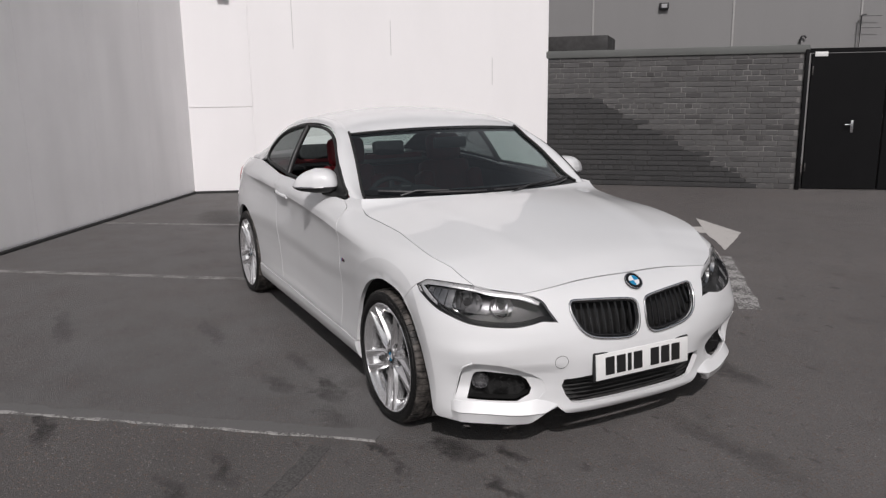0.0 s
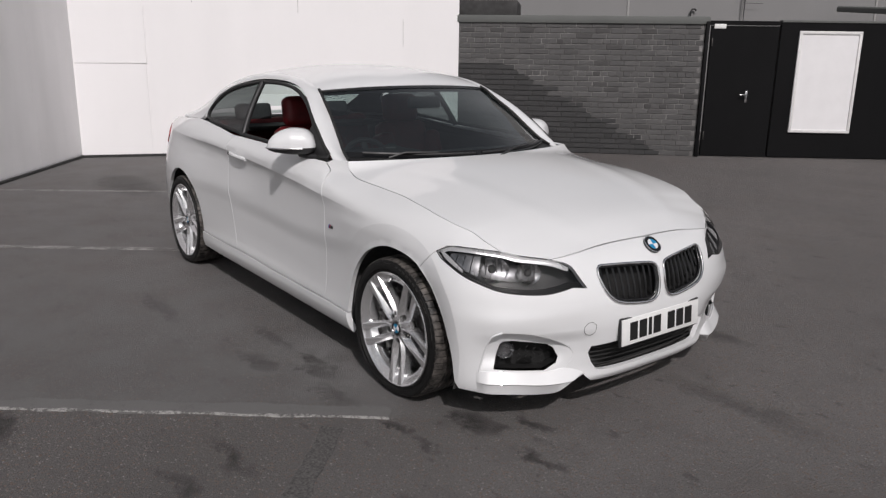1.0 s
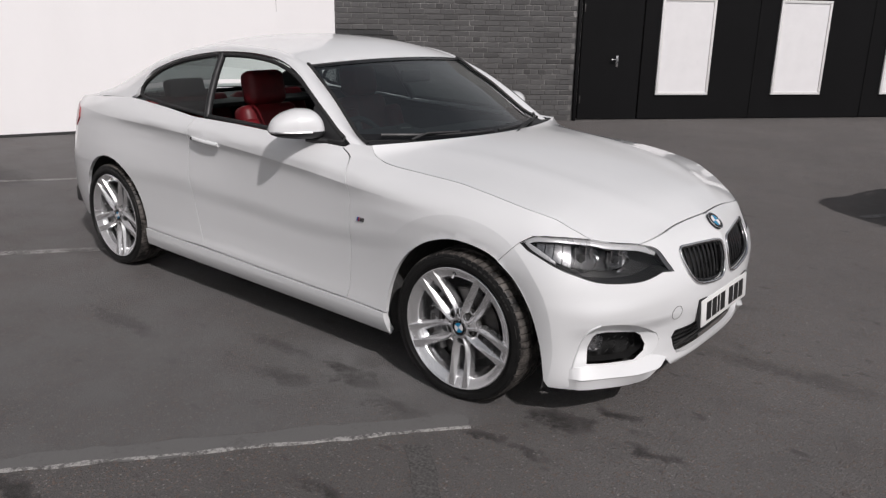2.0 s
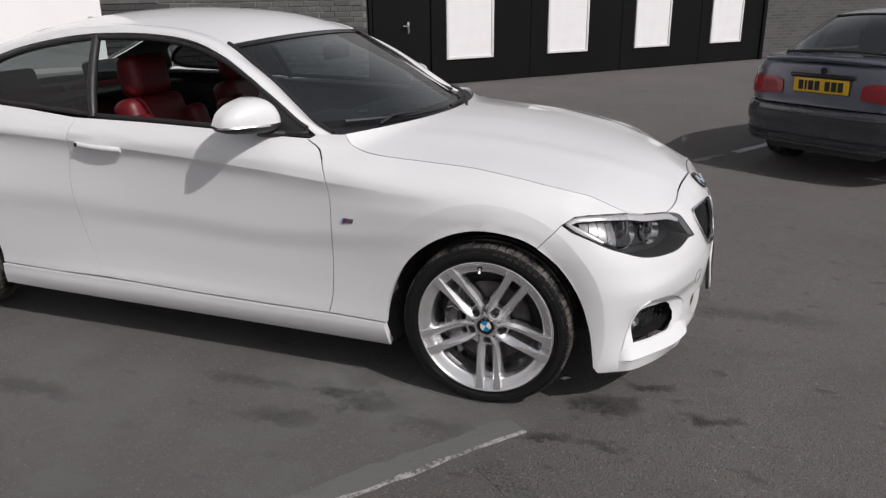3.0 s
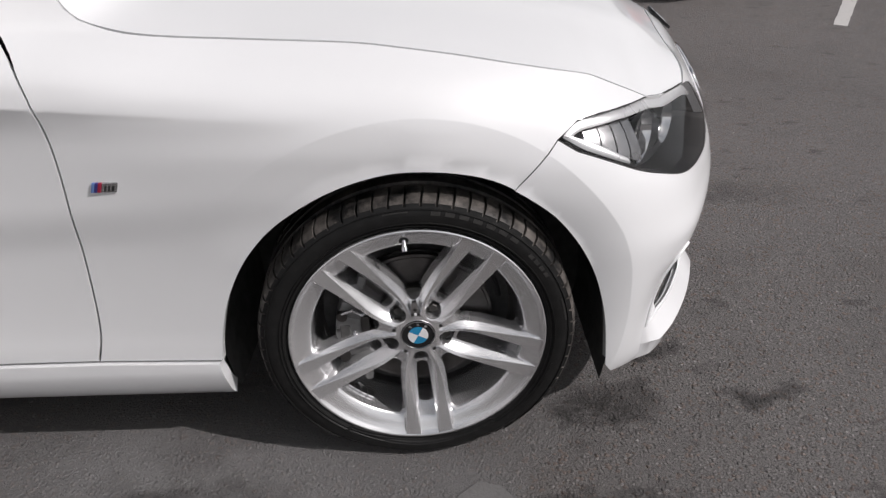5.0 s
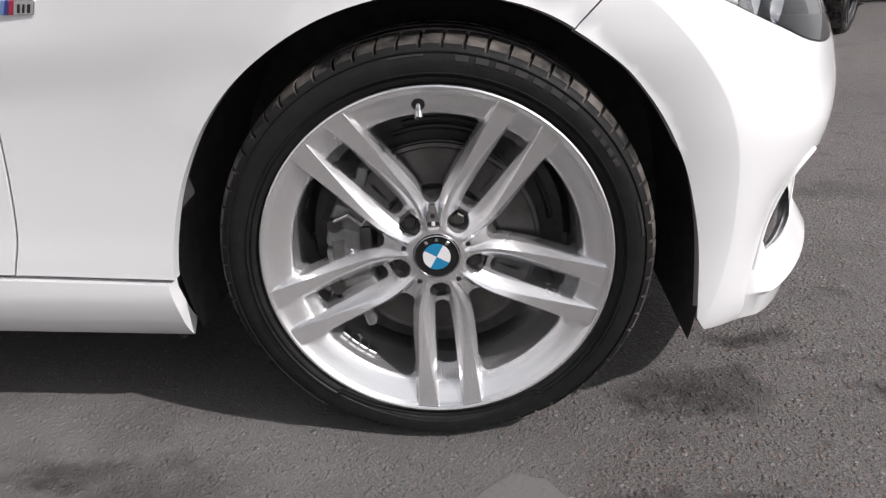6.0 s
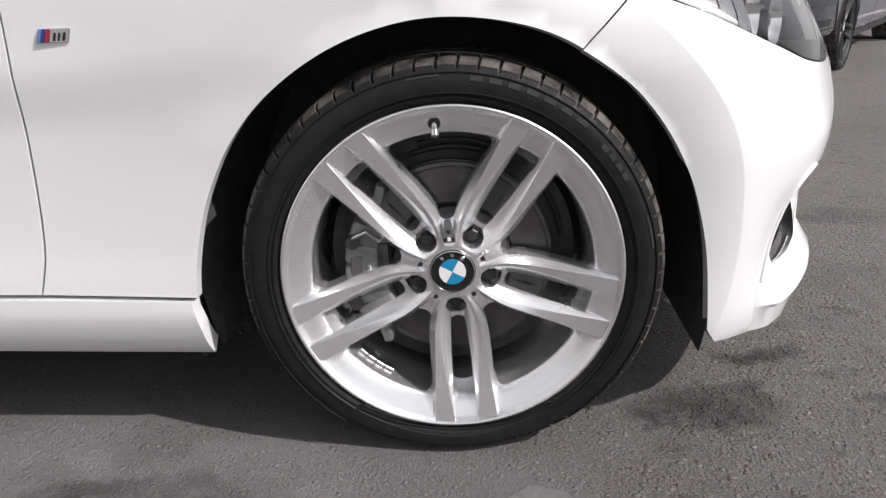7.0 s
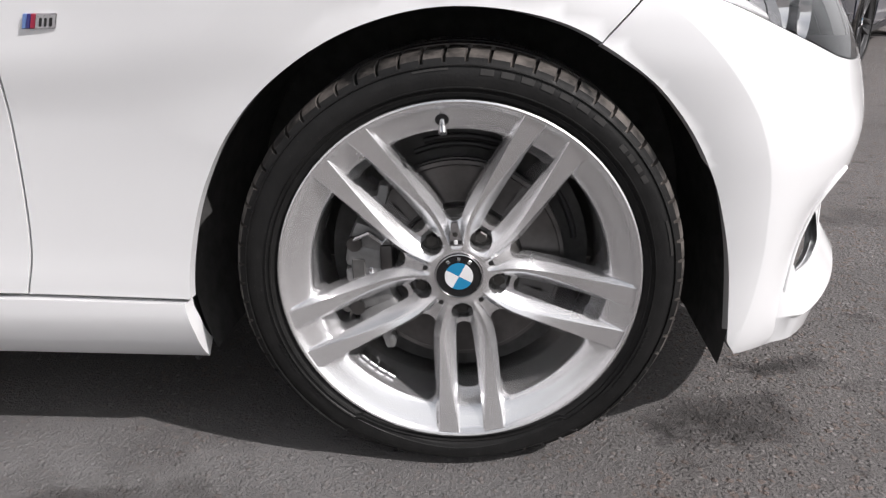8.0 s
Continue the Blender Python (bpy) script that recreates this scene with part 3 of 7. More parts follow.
def sheet(name, p, mat, parent, depth=0.012, label="", up=None):
    """A sheet from a grid of places, with a turned-in edge. up: a direction on its outer side."""
    p = np.asarray(p, float)
    a, b = np.gradient(p, axis=0), np.gradient(p, axis=1)
    n = np.cross(a, b)
    n /= np.linalg.norm(n, axis=2, keepdims=True) + 1e-12
    if up is not None and (n.reshape(-1, 3) @ np.array(up, float)).mean() < 0:
        n = -n
    r, c = p.shape[:2]
    i = np.arange(r * c).reshape(r, c)
    f = np.stack([i[:-1, :-1], i[:-1, 1:], i[1:, 1:], i[1:, :-1]], -1).reshape(-1, 4)
    return skin(name, p.reshape(-1, 3), n.reshape(-1, 3), f, mat, parent, depth, label)


def strip(name, pts, r, mat, parent, label="", seg=6, closed=False, flat=1.0):
    v, f = tube(pts, r, seg, closed, flat)
    return mesh_ob(name, v, f, mat, parent, label, sharp=50)


def disc(r, seg=24, at=(0, 0, 0), thick=0.004, bev=0.001):
    """A thin round plate that faces -y."""
    b = bmesh.new()
    bmesh.ops.create_cone(b, cap_ends=True, segments=seg, radius1=r, radius2=r, depth=thick, matrix=Matrix.Rotation(radians(90), 4, "X"))
    if bev:
        bmesh.ops.bevel(b, geom=[e for e in b.edges if len(e.link_faces) == 2 and any(len(x.verts) > 4 for x in e.link_faces)], offset=bev, segments=1, affect="EDGES")
    bmesh.ops.translate(b, vec=at, verts=b.verts)
    return b


# ---- ground ----
gv, gf = [], []
for i in range(25):
    for j in range(25):
        gv.append((-60 + 5 * i, -60 + 5 * j, 0))
gf = [(i * 25 + j, (i + 1) * 25 + j, (i + 1) * 25 + j + 1, i * 25 + j + 1) for i in range(24) for j in range(24)]
ground = tagged(mesh_ob("ground", gv, gf, M_ASPHALT, smooth=False), "worn grey asphalt of a car park with oil stains", "ground", kind="structure")


def ground_patch(name, outline, mat, label, z=0.004, step=0.12, ragged=0.005):
    rg_ = random.Random(len(label) * 7 + int(abs(outline[0][0]) * 100))
    edge = dense(outline, 0.03)
    shove = np.array([[rg_.gauss(0, 1), rg_.gauss(0, 1)] for _ in edge])
    shove = 0.55 * shove + 0.45 * (np.roll(shove, 1, 0) + np.roll(shove, -1, 0))
    uv, f = fill([tuple(q) for q in edge + shove * ragged], (), step)
    n = len(uv)
    v = [(x, y, z) for x, y in uv]
    ob = skin(name, v, [(0, 0, 1)] * n, f, mat, None, z, "")
    return tagged(ob, label, "road marking", kind="structure")


def stripe(x0, y0, x1, y1, w):
    d = Vector((x1 - x0, y1 - y0)).normalized()
    n = Vector((-d.y, d.x)) * w / 2
    return [(x0 + n.x, y0 + n.y), (x0 - n.x, y0 - n.y), (x1 - n.x, y1 - n.y), (x1 + n.x, y1 + n.y)]


ground_patch("bay_line", stripe(-2.35, -4.18, 0.150, -0.991, 0.10), M_LINEBLACKED, "blacked-out parking bay line on the asphalt", ragged=0.007)
ground_patch("bay_line_edge", stripe(-2.31, -4.215, 0.193, -1.015, 0.016), M_LINEEDGE, "chipped white edge of an old bay line", 0.0055, ragged=0.0045)
ground_patch("bay_line", stripe(-5.9, -4.55, -2.35, 0.10, 0.07), M_LINEWORN, "worn white parking bay line")
ground_patch("bay_line", stripe(-7.6, -2.95, -4.2, 1.75, 0.06), M_LINEWORN, "worn white parking bay line")
ground_patch("bay_line", stripe(2.54, 2.44, 6.6, 9.2, 0.080), M_LINE, "white parking bay line", ragged=0.0025)
ground_patch("bay_line", stripe(3.3, 5.55, 5.2, 4.62, 0.085), M_LINE, "white cross line between parking bays", ragged=0.003)
ground_patch("bay_line", stripe(0.55, 3.72, 0.79, 4.08, 0.08), M_LINEWORN, "worn white parking bay line")
ground_patch("bay_line", stripe(0.88, 4.22, 3.4, 8.4, 0.08), M_LINE, "white parking bay line")
ground_patch("arrow_head", [(-3.30, 4.41), (-2.40, 4.14), (-1.88, 3.36), (-2.60, 3.84), (-2.86, 4.06)], M_ARROW, "white painted direction arrow head")
ground_patch("arrow_shaft", [(-2.60, 3.84), (-2.86, 4.06), (-3.15, 3.55), (-3.2, 2.9), (-2.98, 2.9), (-2.9, 3.4)], M_ARROW, "white painted arrow shaft")
ground_patch("worn_line", stripe(-1.7, 3.12, -0.42, 2.02, 0.15), M_LINEBROKEN, "broken worn white line")
ground_patch("asphalt_seam", stripe(0.13, -1.243, 1.35, -2.4, 0.09), simple("dark_bitumen_band", (0.078, 0.074, 0.072), 0.85, 0, 0.6, 90, bump=0.6), "dark bitumen repair band in the asphalt", 0.002)


# ---- walls ----
def wall_box(name, a, b, z0, z1, thick, mat, label, side=1):
    """A wall between two plan points; its thickness goes to the left of a to b (side 1)."""
    a, b = Vector(a), Vector(b)
    d = b - a
    ln = d.length
    ang = math.degrees(math.atan2(d.y, d.x))
    m = pose(a.x, a.y, 0, 0, 0, ang)
    bm = box(ln, thick, z1 - z0, (ln / 2, side * thick / 2, (z0 + z1) / 2), 0.004, 1)
    ob = part(name, bm, mat)
    ob.matrix_basis = m
    return tagged(ob, label, "wall", kind="structure")


CORNER, WEDGE, BRICKEND = (-8.80, -0.27), (-6.89, 4.82), (-4.36, 7.42)
M_PALEJOINT = simple("weathered_joint_strip", (0.50, 0.495, 0.49), 0.6)
M_DARKROOF = simple("dark_roof_felt", (0.035, 0.034, 0.034), 0.8, 0, 0.3, 12)
wall_white = wall_box("wall_white", CORNER, WEDGE, 0, 6.0, 0.25, M_WALLWHITE, "tall white painted wall of boards, sunlit")
wall_grey = wall_box("wall_grey", CORNER, (-2.1, -4.82), 0, 6.0, 0.25, M_WALLGREY, "tall pale grey painted wall with rain streaks", -1)
# sheets on the white wall, with joints between them
for name_, x0, x1, z0, z1 in (("wall_sheet", 0.02, 0.928, 0.03, 1.27), ("wall_sheet", 0.02, 0.94, 1.278, 5.9), ("wall_sheet", 0.95, 5.40, 0.03, 5.9)):
    o = part(name_, box(x1 - x0, 0.012, z1 - z0, ((x0 + x1) / 2, -0.006, (z0 + z1) / 2), 0.003, 1), M_WALLWHITE, wall_white)
for x0, z0, z1 in ((1.58, 2.1, 3.4), (3.02, 2.0, 2.5), (4.56, 1.55, 1.95)):
    part("joint_strip", box(0.008, 0.004, z1 - z0, (x0, -0.0135, (z0 + z1) / 2), 0.001, 1), M_PALEJOINT, wall_white)
part("wall_foot", box(5.42, 0.03, 0.035, (2.71, -0.016, 0.0175), 0.004, 1), M_SKIRTLINE, wall_white)
part("wall_foot", box(7.9, 0.03, 0.032, (3.97, 0.016, 0.016), 0.004, 1), M_SKIRTLINE, wall_grey)
for x0 in (1.2, 2.45, 3.7, 4.95, 6.2):
    part("wall_sheet", box(1.246, 0.006, 5.9, (x0 - 0.61, 0.004, 3.0), 0.002, 1), M_WALLGREY, wall_grey)
lampw = thing("wall_floodlight", "small dark floodlight high on the white wall", "lamp", at=pose(-8.58, 0.3, 2.90, 0, 0, 69) @ pose(0, 0, 0))
part("housing", box(0.16, 0.09, 0.11, (0, -0.09, 0), 0.01), M_BLACK, lampw)
part("bracket", box(0.05, 0.08, 0.03, (0, -0.03, 0.03), 0.004), M_BLACK, lampw)
part("lamp_glass", box(0.13, 0.004, 0.08, (0, -0.138, 0), 0.001, 1), M_CLEARLAMP, lampw)

# brick wall with coping
BANG = math.degrees(math.atan2(BRICKEND[1] - 4.647, BRICKEND[0] + 7.10))
BLEN = math.hypot(BRICKEND[0] + 7.10, BRICKEND[1] - 4.647)
wall_brick = wall_box("wall_brick", (-7.10, 4.647), BRICKEND, 0, 1.93, 0.22, M_MORTARDARK, "grey painted brick wall with a dark lower part and coping")
brick_m = pose(*BRICKEND, 0, 0, 0, BANG)
coping = part("coping", box(BLEN, 0.30, 0.11, (-BLEN / 2 + 0.05, 0.11, 1.982), 0.012), M_COPING, None)
coping.matrix_basis = brick_m
tagged(coping, "grey metal coping along the brick wall top", "coping", kind="structure")
part("post", box(0.05, 0.10, 1.97, (0.02, -0.01, 0.985), 0.006), M_FENCE, wall_brick).matrix_parent_inverse = wall_brick.matrix_basis.inverted() @ brick_m

# building behind
bld = thing("building", "grey metal-clad building behind the yard walls", "building", at=pose(-4.36 - 2.9, 7.42 + 2.25, 0, 0, 0, 52))
part("wall", box(40, 0.3, 5.2, (6, 0.15, 2.6), 0.01, 1), M_CLADDING, bld)
for sx in (-5.5, -2.93, -0.38, 1.81, 4.3, 6.9):
    part("cladding_joint", box(0.035, 0.02, 5.2, (sx, -0.01, 2.6), 0.004, 1), simple("pale_joint_trim", (0.34, 0.335, 0.33), 0.6), bld)
part("floodlight", box(0.17, 0.09, 0.12, (-1.63, -0.045, 2.95), 0.012), M_BLACK, bld)
part("floodlight_glass", box(0.10, 0.006, 0.07, (-1.63, -0.092, 2.95), 0.002, 1), M_CLEARLAMP, bld)
v_, f_ = tube([(0.80, -0.06, 1.6), (0.80, -0.06, 2.29), (0.82, -0.06, 2.34), (0.87, -0.06, 2.35), (0.90, -0.06, 2.31)], 0.016, 8)
mesh_ob("pipe_bend", v_, f_, M_BLACK, bld, sharp=40)
v_, f_ = tube([(1.78, -0.12, 1.5), (1.78, -0.12, 2.66), (1.80, -0.12, 2.685), (1.86, -0.12, 2.69)], 0.014, 8)
mesh_ob("aerial_mast", v_, f_, M_BLACK, bld, sharp=40)
for az in (2.665, 2.46):
    v_, f_ = tube([(1.74, -0.12, az), (2.12, -0.12, az - 0.004)], 0.005, 6)
    mesh_ob("aerial_rod", v_, f_, M_BLACK, bld, sharp=40)
shed = thing("low_roof", "dark flat roof block behind the brick wall", "roof", at=brick_m)
part("roof_block", box(1.5, 1.2, 0.5, (-3.52, 1.0, 2.03), 0.02), M_DARKROOF, shed)

# black fence with door and display boards
FANG = 50.6
fence_m = pose(BRICKEND[0] + 0.015, BRICKEND[1] + 0.04, 0, 0, 0, FANG)
fence = thing("fence", "black painted timber fence with white display boards", "fence", kind="structure", at=fence_m)
part("fence_board", box(8.9 - 1.05, 0.08, 1.96, (1.05 + (8.9 - 1.05) / 2, 0.04, 0.98 + 0.012), 0.006, 1), M_FENCE, fence)
part("fence_post", box(0.10, 0.12, 2.0, (8.92, 0.02, 1.0), 0.008), M_FENCE, fence)
part("top_rail", box(7.9, 0.11, 0.035, (1.05 + 3.95, 0.04, 1.985), 0.006, 1), M_COPING, fence)
for x0 in (3.05, 5.1, 7.15):
    part("batten", box(0.03, 0.012, 1.94, (x0 - 0.06, -0.005, 0.985), 0.003, 1), M_FENCE, fence)
door = thing("door_1", "black painted timber gate door with lever handle", "door", kind="structure", at=fence_m)
part("door_leaf", box(0.98, 0.06, 1.90, (0.540, 0.035, 0.965), 0.006, 1), M_FENCE, door)
part("door_frame", box(1.05, 0.09, 0.06, (0.52, 0.05, 1.955), 0.006, 1), M_FENCE, door)
dh = part("door_handle", box(0.035, 0.008, 0.17, (0.645, 0.0, 0.90), 0.003), M_SILVER, door, "satin metal lever handle")
v_, f_ = tube([(0.645, 0.0, 0.93), (0.645, -0.045, 0.93), (0.63, -0.055, 0.93), (0.535, -0.055, 0.93)], 0.009, 8)
mesh_ob("lever", v_, f_, M_SILVER, dh, sharp=40)
part("door_sign", box(0.17, 0.012, 0.065, (0.17, -0.002, 1.905), 0.004), M_PLATEWHITE, door, "small white label above the door")
for hz in (0.32, 1.68):
    part("hinge", box(0.018, 0.012, 0.12, (0.072, -0.002, hz), 0.003), M_STEEL, door)
for k in range(4):
    x0 = 1.32 + 2.015 * k
    bd = thing("display_board", "white framed display board on the black fence", "sign board", group="boards on the fence", at=fence_m @ pose(x0, 0, 0.02))
    part("board", box(0.82, 0.012, 1.38, (0.44, -0.012, 1.10), 0.002, 1), M_WHITEBOARD, bd)
    for bx, bz, w, h in ((0.44, 1.81, 0.90, 0.045), (0.44, 0.39, 0.90, 0.045), (0.0125, 1.10, 0.045, 1.42), (0.8675, 1.10, 0.045, 1.42)):
        part("frame_rail", box(w, 0.035, h, (bx, -0.0175, bz), 0.008), M_BOARDFRAME, bd)
# brick wall past the fence, and the rest of the yard behind the camera
FEND = fence_m @ Vector((9.0, 0, 0))
wall_box("wall_brick_far", (FEND.x, FEND.y), (FEND.x + 14 * math.cos(radians(40)), FEND.y + 14 * math.sin(radians(40))), 0, 2.4, 0.25, M_BRICKFAR, "grey brick wall along the far side of the car park")
shed2 = thing("green_roof_shed", "low shed with a green-grey corrugated roof behind the fence", "shed", at=fence_m)
part("wall", box(5.0, 2.0, 2.05, (5.9, 2.2, 1.02), 0.01, 1), M_CLADDING, shed2)
part("roof", box(5.4, 2.6, 0.10, (5.9, 2.1, 2.12), 0.02, 1, m=pose(0, 0, 0, 4, 0, 0)), M_COPING, shed2)


# ---- wheels ----
def tyre_mesh(R=0.3195, half=0.1125, blocks=66):
    k = R / 0.316
    prof = [(0.236, -0.088), (0.243, -0.100), (0.256, -0.1085), (0.262, -0.1100), (0.263, -0.1112), (0.275, -0.1125), (0.289, -0.1115), (0.2985, -0.1065),
            (0.3045, -0.1050), (0.3095, -0.0990), (0.3132, -0.089), (0.3148, -0.074), (0.3152, -0.048), (0.3085, -0.046), (0.3085, -0.036), (0.3155, -0.034),
            (0.316, -0.006), (0.3095, -0.004), (0.3095, 0.004), (0.316, 0.006)]
    prof += [(r, -h) for r, h in reversed(prof[:16])]
    prof = [(R - (0.316 - r) * 0.885, h * half / 0.1125) for r, h in prof]
    m = len(prof)
    angs, cut = [], []
    for b in range(blocks):
        for t, c in ((0.0, 0), (0.40, 0), (0.80, 0), (0.83, 1), (0.95, 1), (0.98, 0)):
            angs.append(2 * math.pi * (b + t) / blocks)
            cut.append(c)
    v, f, fm = [], [], []
    for a, c in zip(angs, cut):
        for r, h in prof:
            sh = abs(h) / half
            twist = 0.045 * max(0, sh - 0.6)
            rr = r - (0.007 * k if c and 0.42 < sh < 0.955 and r > R - 0.0145 else 0)
            low = (math.degrees(a + twist) + 90 + 180) % 360 - 180
            rr -= (R - 0.3015) * max(0, (rr - 0.257) / (R - 0.257)) * math.exp(-((low / 36.0) ** 2))
            v.append((rr * math.cos(a + twist), h * (1 + 0.08 * math.exp(-((low / 20.0) ** 2)) * (0.26 < r < 0.30)), max(rr * math.sin(a + twist), -0.3022)))
    n = len(angs)
    for i in range(n):
        j = (i + 1) % n
        for q in range(m - 1):
            f.append((i * m + q, j * m + q, j * m + q + 1, i * m + q + 1))
            fm.append(1 if min(prof[q][0], prof[q + 1][0]) > R - 0.0125 else 0)
    return np.array(v), f, fm


def rim_mesh():
    """One-piece five double-spoke rim as a relief over (radius, angle); its face looks to -y."""
    half = radians(36)
    top_ = lambda r: pchip([0.03, 0.06, 0.09, 0.13, 0.18, 0.232, 0.24], [0.0830, 0.0850, 0.0875, 0.0910, 0.0970, 0.1045, 0.1060], r)
    lip_ = lambda r: pchip([0.186, 0.2015, 0.2045, 0.2090, 0.230, 0.2350, 0.2385, 0.25], [0.050, 0.0770, 0.0850, 0.0890, 0.1000, 0.1030, 0.1065, 0.107], r)
    web_ = lambda r: pchip([0.03, 0.05, 0.065, 0.08, 0.10], [0.0825, 0.0815, 0.0780, 0.0720, 0.060], r)
    grip = lambda r: (0.56 * r / 0.047) / (1 + (0.56 * r / 0.047) ** 7) ** (1 / 7)
    feats = lambda r: [float(x) * grip(r) for x in (
        pchip([0.07, 0.10, 0.15, 0.19, 0.24], [0.0095, 0.0125, 0.0145, 0.0158, 0.0172], [r])[0],
        pchip([0.06, 0.09, 0.12, 0.16, 0.20, 0.236], [0.0290, 0.0300, 0.0290, 0.0260, 0.0220, 0.0186], [r])[0],
        pchip([0.06, 0.09, 0.12, 0.16, 0.20, 0.236], [0.0345, 0.0360, 0.0375, 0.0405, 0.0440, 0.0468], [r])[0],
        pchip([0.06, 0.10, 0.16, 0.236], [0.0440, 0.0465, 0.0475, 0.0478], [r])[0])]
    cols = [(0, f) for f in (0, 0.5)] + [(1, f) for f in (0, 0.04, 0.2, 0.4, 0.6, 0.8, 0.92)] + [(2, f) for f in (0, 0.1, 0.5, 0.9)] + [(3, f) for f in (0, 0.12, 0.5, 0.88)] + [(4, f) for f in (0, 0.03, 0.08, 0.15, 0.24, 0.36, 0.5, 0.66, 0.83, 1.0)]
    nc = len(cols)

    def theta(r, c):
        band, fr_ = cols[c]
        x = [0.0] + feats(r) + [half * r]
        return (x[band] + (x[band + 1] - x[band]) * fr_) / r

    def height(r, th):
        s_, k1, k2, o = feats(r)
        t, top, lip, web = th * r, float(top_([r])[0]), float(lip_([r])[0]), float(web_([r])[0])
        fade = min(1.0, max(0.0, (r - 0.036) / 0.022))
        fade = fade * fade * (3 - 2 * fade)
        base = web if r < 0.13 else lip
        din = float(pchip([0.05, 0.075, 0.10, 0.15, 0.20, 0.236], [0.012, 0.023, 0.022, 0.016, 0.009, 0.0015], [r])[0]) * fade
        dout = float(pchip([0.05, 0.09, 0.15, 0.20, 0.236], [0.008, 0.016, 0.014, 0.008, 0.001], [r])[0]) * fade
        tilt = 0.0022 * fade * min(1.0, max(0.0, (0.2 - r) / 0.1))
        if t <= s_:
            h = lip if r > 0.13 else top - din
        elif t < k1:
            q = (k1 - t) / (k1 - s_)
            h = top - tilt - (din - tilt) * q**1.15
            h = max(h, lip) if r > 0.185 else h
            if t < s_ + 0.05 * (k1 - s_) and r > 0.185:
                h = lip
        elif t <= k2:
            h = top - tilt * (k2 - t) / (k2 - k1)
        elif t <= o:
            h = top - dout * (t - k2) / (o - k2)
        else:
            d = t - o
            low = top - dout
            k = min(1.0, d / (0.0035 if r > 0.13 else 0.012))
            k = k * k * (3 - 2 * k)
            h = max(base, low + (base - low) * (k if r > 0.13 else fade * k))
            if r <= 0.05:
                h = low + (base - low) * fade * k
        return h

    def edges(c):
        """Where the hub ends and the outer ring starts in a column."""
        band, fr_ = cols[c]
        if band == 0:
            return 0.0785 + 0.004 * fr_ * fr_, 0.1905
        if band < 4 or (band == 4 and fr_ == 0):
            return (0.0825, 0.188)
        s_o = (half * 0.2 - 0.0475) * fr_
        q = max(0.0, 1 - s_o / 0.016)
        rc_ = 0.2035 - 0.0155 * (1 - math.sqrt(max(0.0, 1 - q * q)))
        return 0.0765 + 0.006 * (1 - fr_) ** 3, rc_

    def rings(c):
        ra_, rc_ = edges(c)
        a_ = [0.0335 + (ra_ - 0.0335) * i / 30 for i in range(31)]
        b_ = [0.0825 + (0.188 - 0.0825) * i / 26 for i in range(1, 26)]
        c_ = [rc_ + (0.2385 - rc_) * (i / 22) for i in range(23)]
        return a_, b_, c_

    verts, faces, tags = [], [], {}
    nA, nB, nC = 31, 25, 23
    relief = []
    for c in range(nc):
        a_, b_, c_ = rings(c)
        relief.append([(r, theta(r, c), height(r, theta(r, c))) for r in a_ + b_ + c_])
    for p in range(5):
        for sg in (1, -1):
            for c in range(nc):
                for i, (r, th, h) in enumerate(relief[c]):
                    ang = radians(-86 + 72 * p) + sg * th
                    x, z = r * math.cos(ang), r * math.sin(ang)
                    tags[(p, sg, c, i)] = len(verts)
                    verts.append((x, -h, z))
            for c in range(nc - 1):
                spoke = cols[c][0] in (1, 2, 3)
                for i in range(nA + nB + nC - 1):
                    if not spoke and nA - 1 <= i < nA + nB:
                        continue
                    q = [tags[(p, sg, c, i)], tags[(p, sg, c, i + 1)], tags[(p, sg, c + 1, i + 1)], tags[(p, sg, c + 1, i)]]
                    faces.append(q if sg > 0 else q[::-1])
    v = np.array(verts)
    # join the seams
    key = np.round(v, 6)
    _, first, inv = np.unique(key, axis=0, return_index=True, return_inverse=True)
    inv = inv.ravel()
    v = v[first]
    faces = [tuple(inv[j] for j in f) for f in faces]
    faces = [f for f in faces if len(set(f)) == 4]
    # bolt wells: faces out, the rim of each hole drawn to a circle
    hubs = [(0.0575 * math.cos(radians(-86 + 72 * p)), 0.0575 * math.sin(radians(-86 + 72 * p))) for p in range(5)]
    dist = np.min([np.hypot(v[:, 0] - x, v[:, 2] - z) for x, z in hubs], axis=0)
    faces = [f for f in faces if min(dist[list(f)]) > 0.0142]
    for x, z in hubs:
        d = np.hypot(v[:, 0] - x, v[:, 2] - z)
        ring = (d > 0.0142) & (d < 0.0180)
        used = {a for f in faces for a in f if ring[a]}
        seen = {}
        for f in faces:
            for a, b in zip(f, f[1:] + f[:1]):
                if a in used and b in used:
                    seen[(a, b)] = 1
        for a, b in seen:
            if (b, a) not in seen and max(d[a], d[b]) < 0.0178:
                for k in (a, b):
                    q = 0.0154 / math.hypot(v[k, 0] - x, v[k, 2] - z)
                    v[k, 0], v[k, 2] = x + (v[k, 0] - x) * q, z + (v[k, 2] - z) * q
    # walls down from the openings
    count = {}
    for f in faces:
        for a, b in zip(f, f[1:] + f[:1]):
            count[(a, b)] = 1
    rad = np.hypot(v[:, 0], v[:, 2])
    extra, made = [], {}
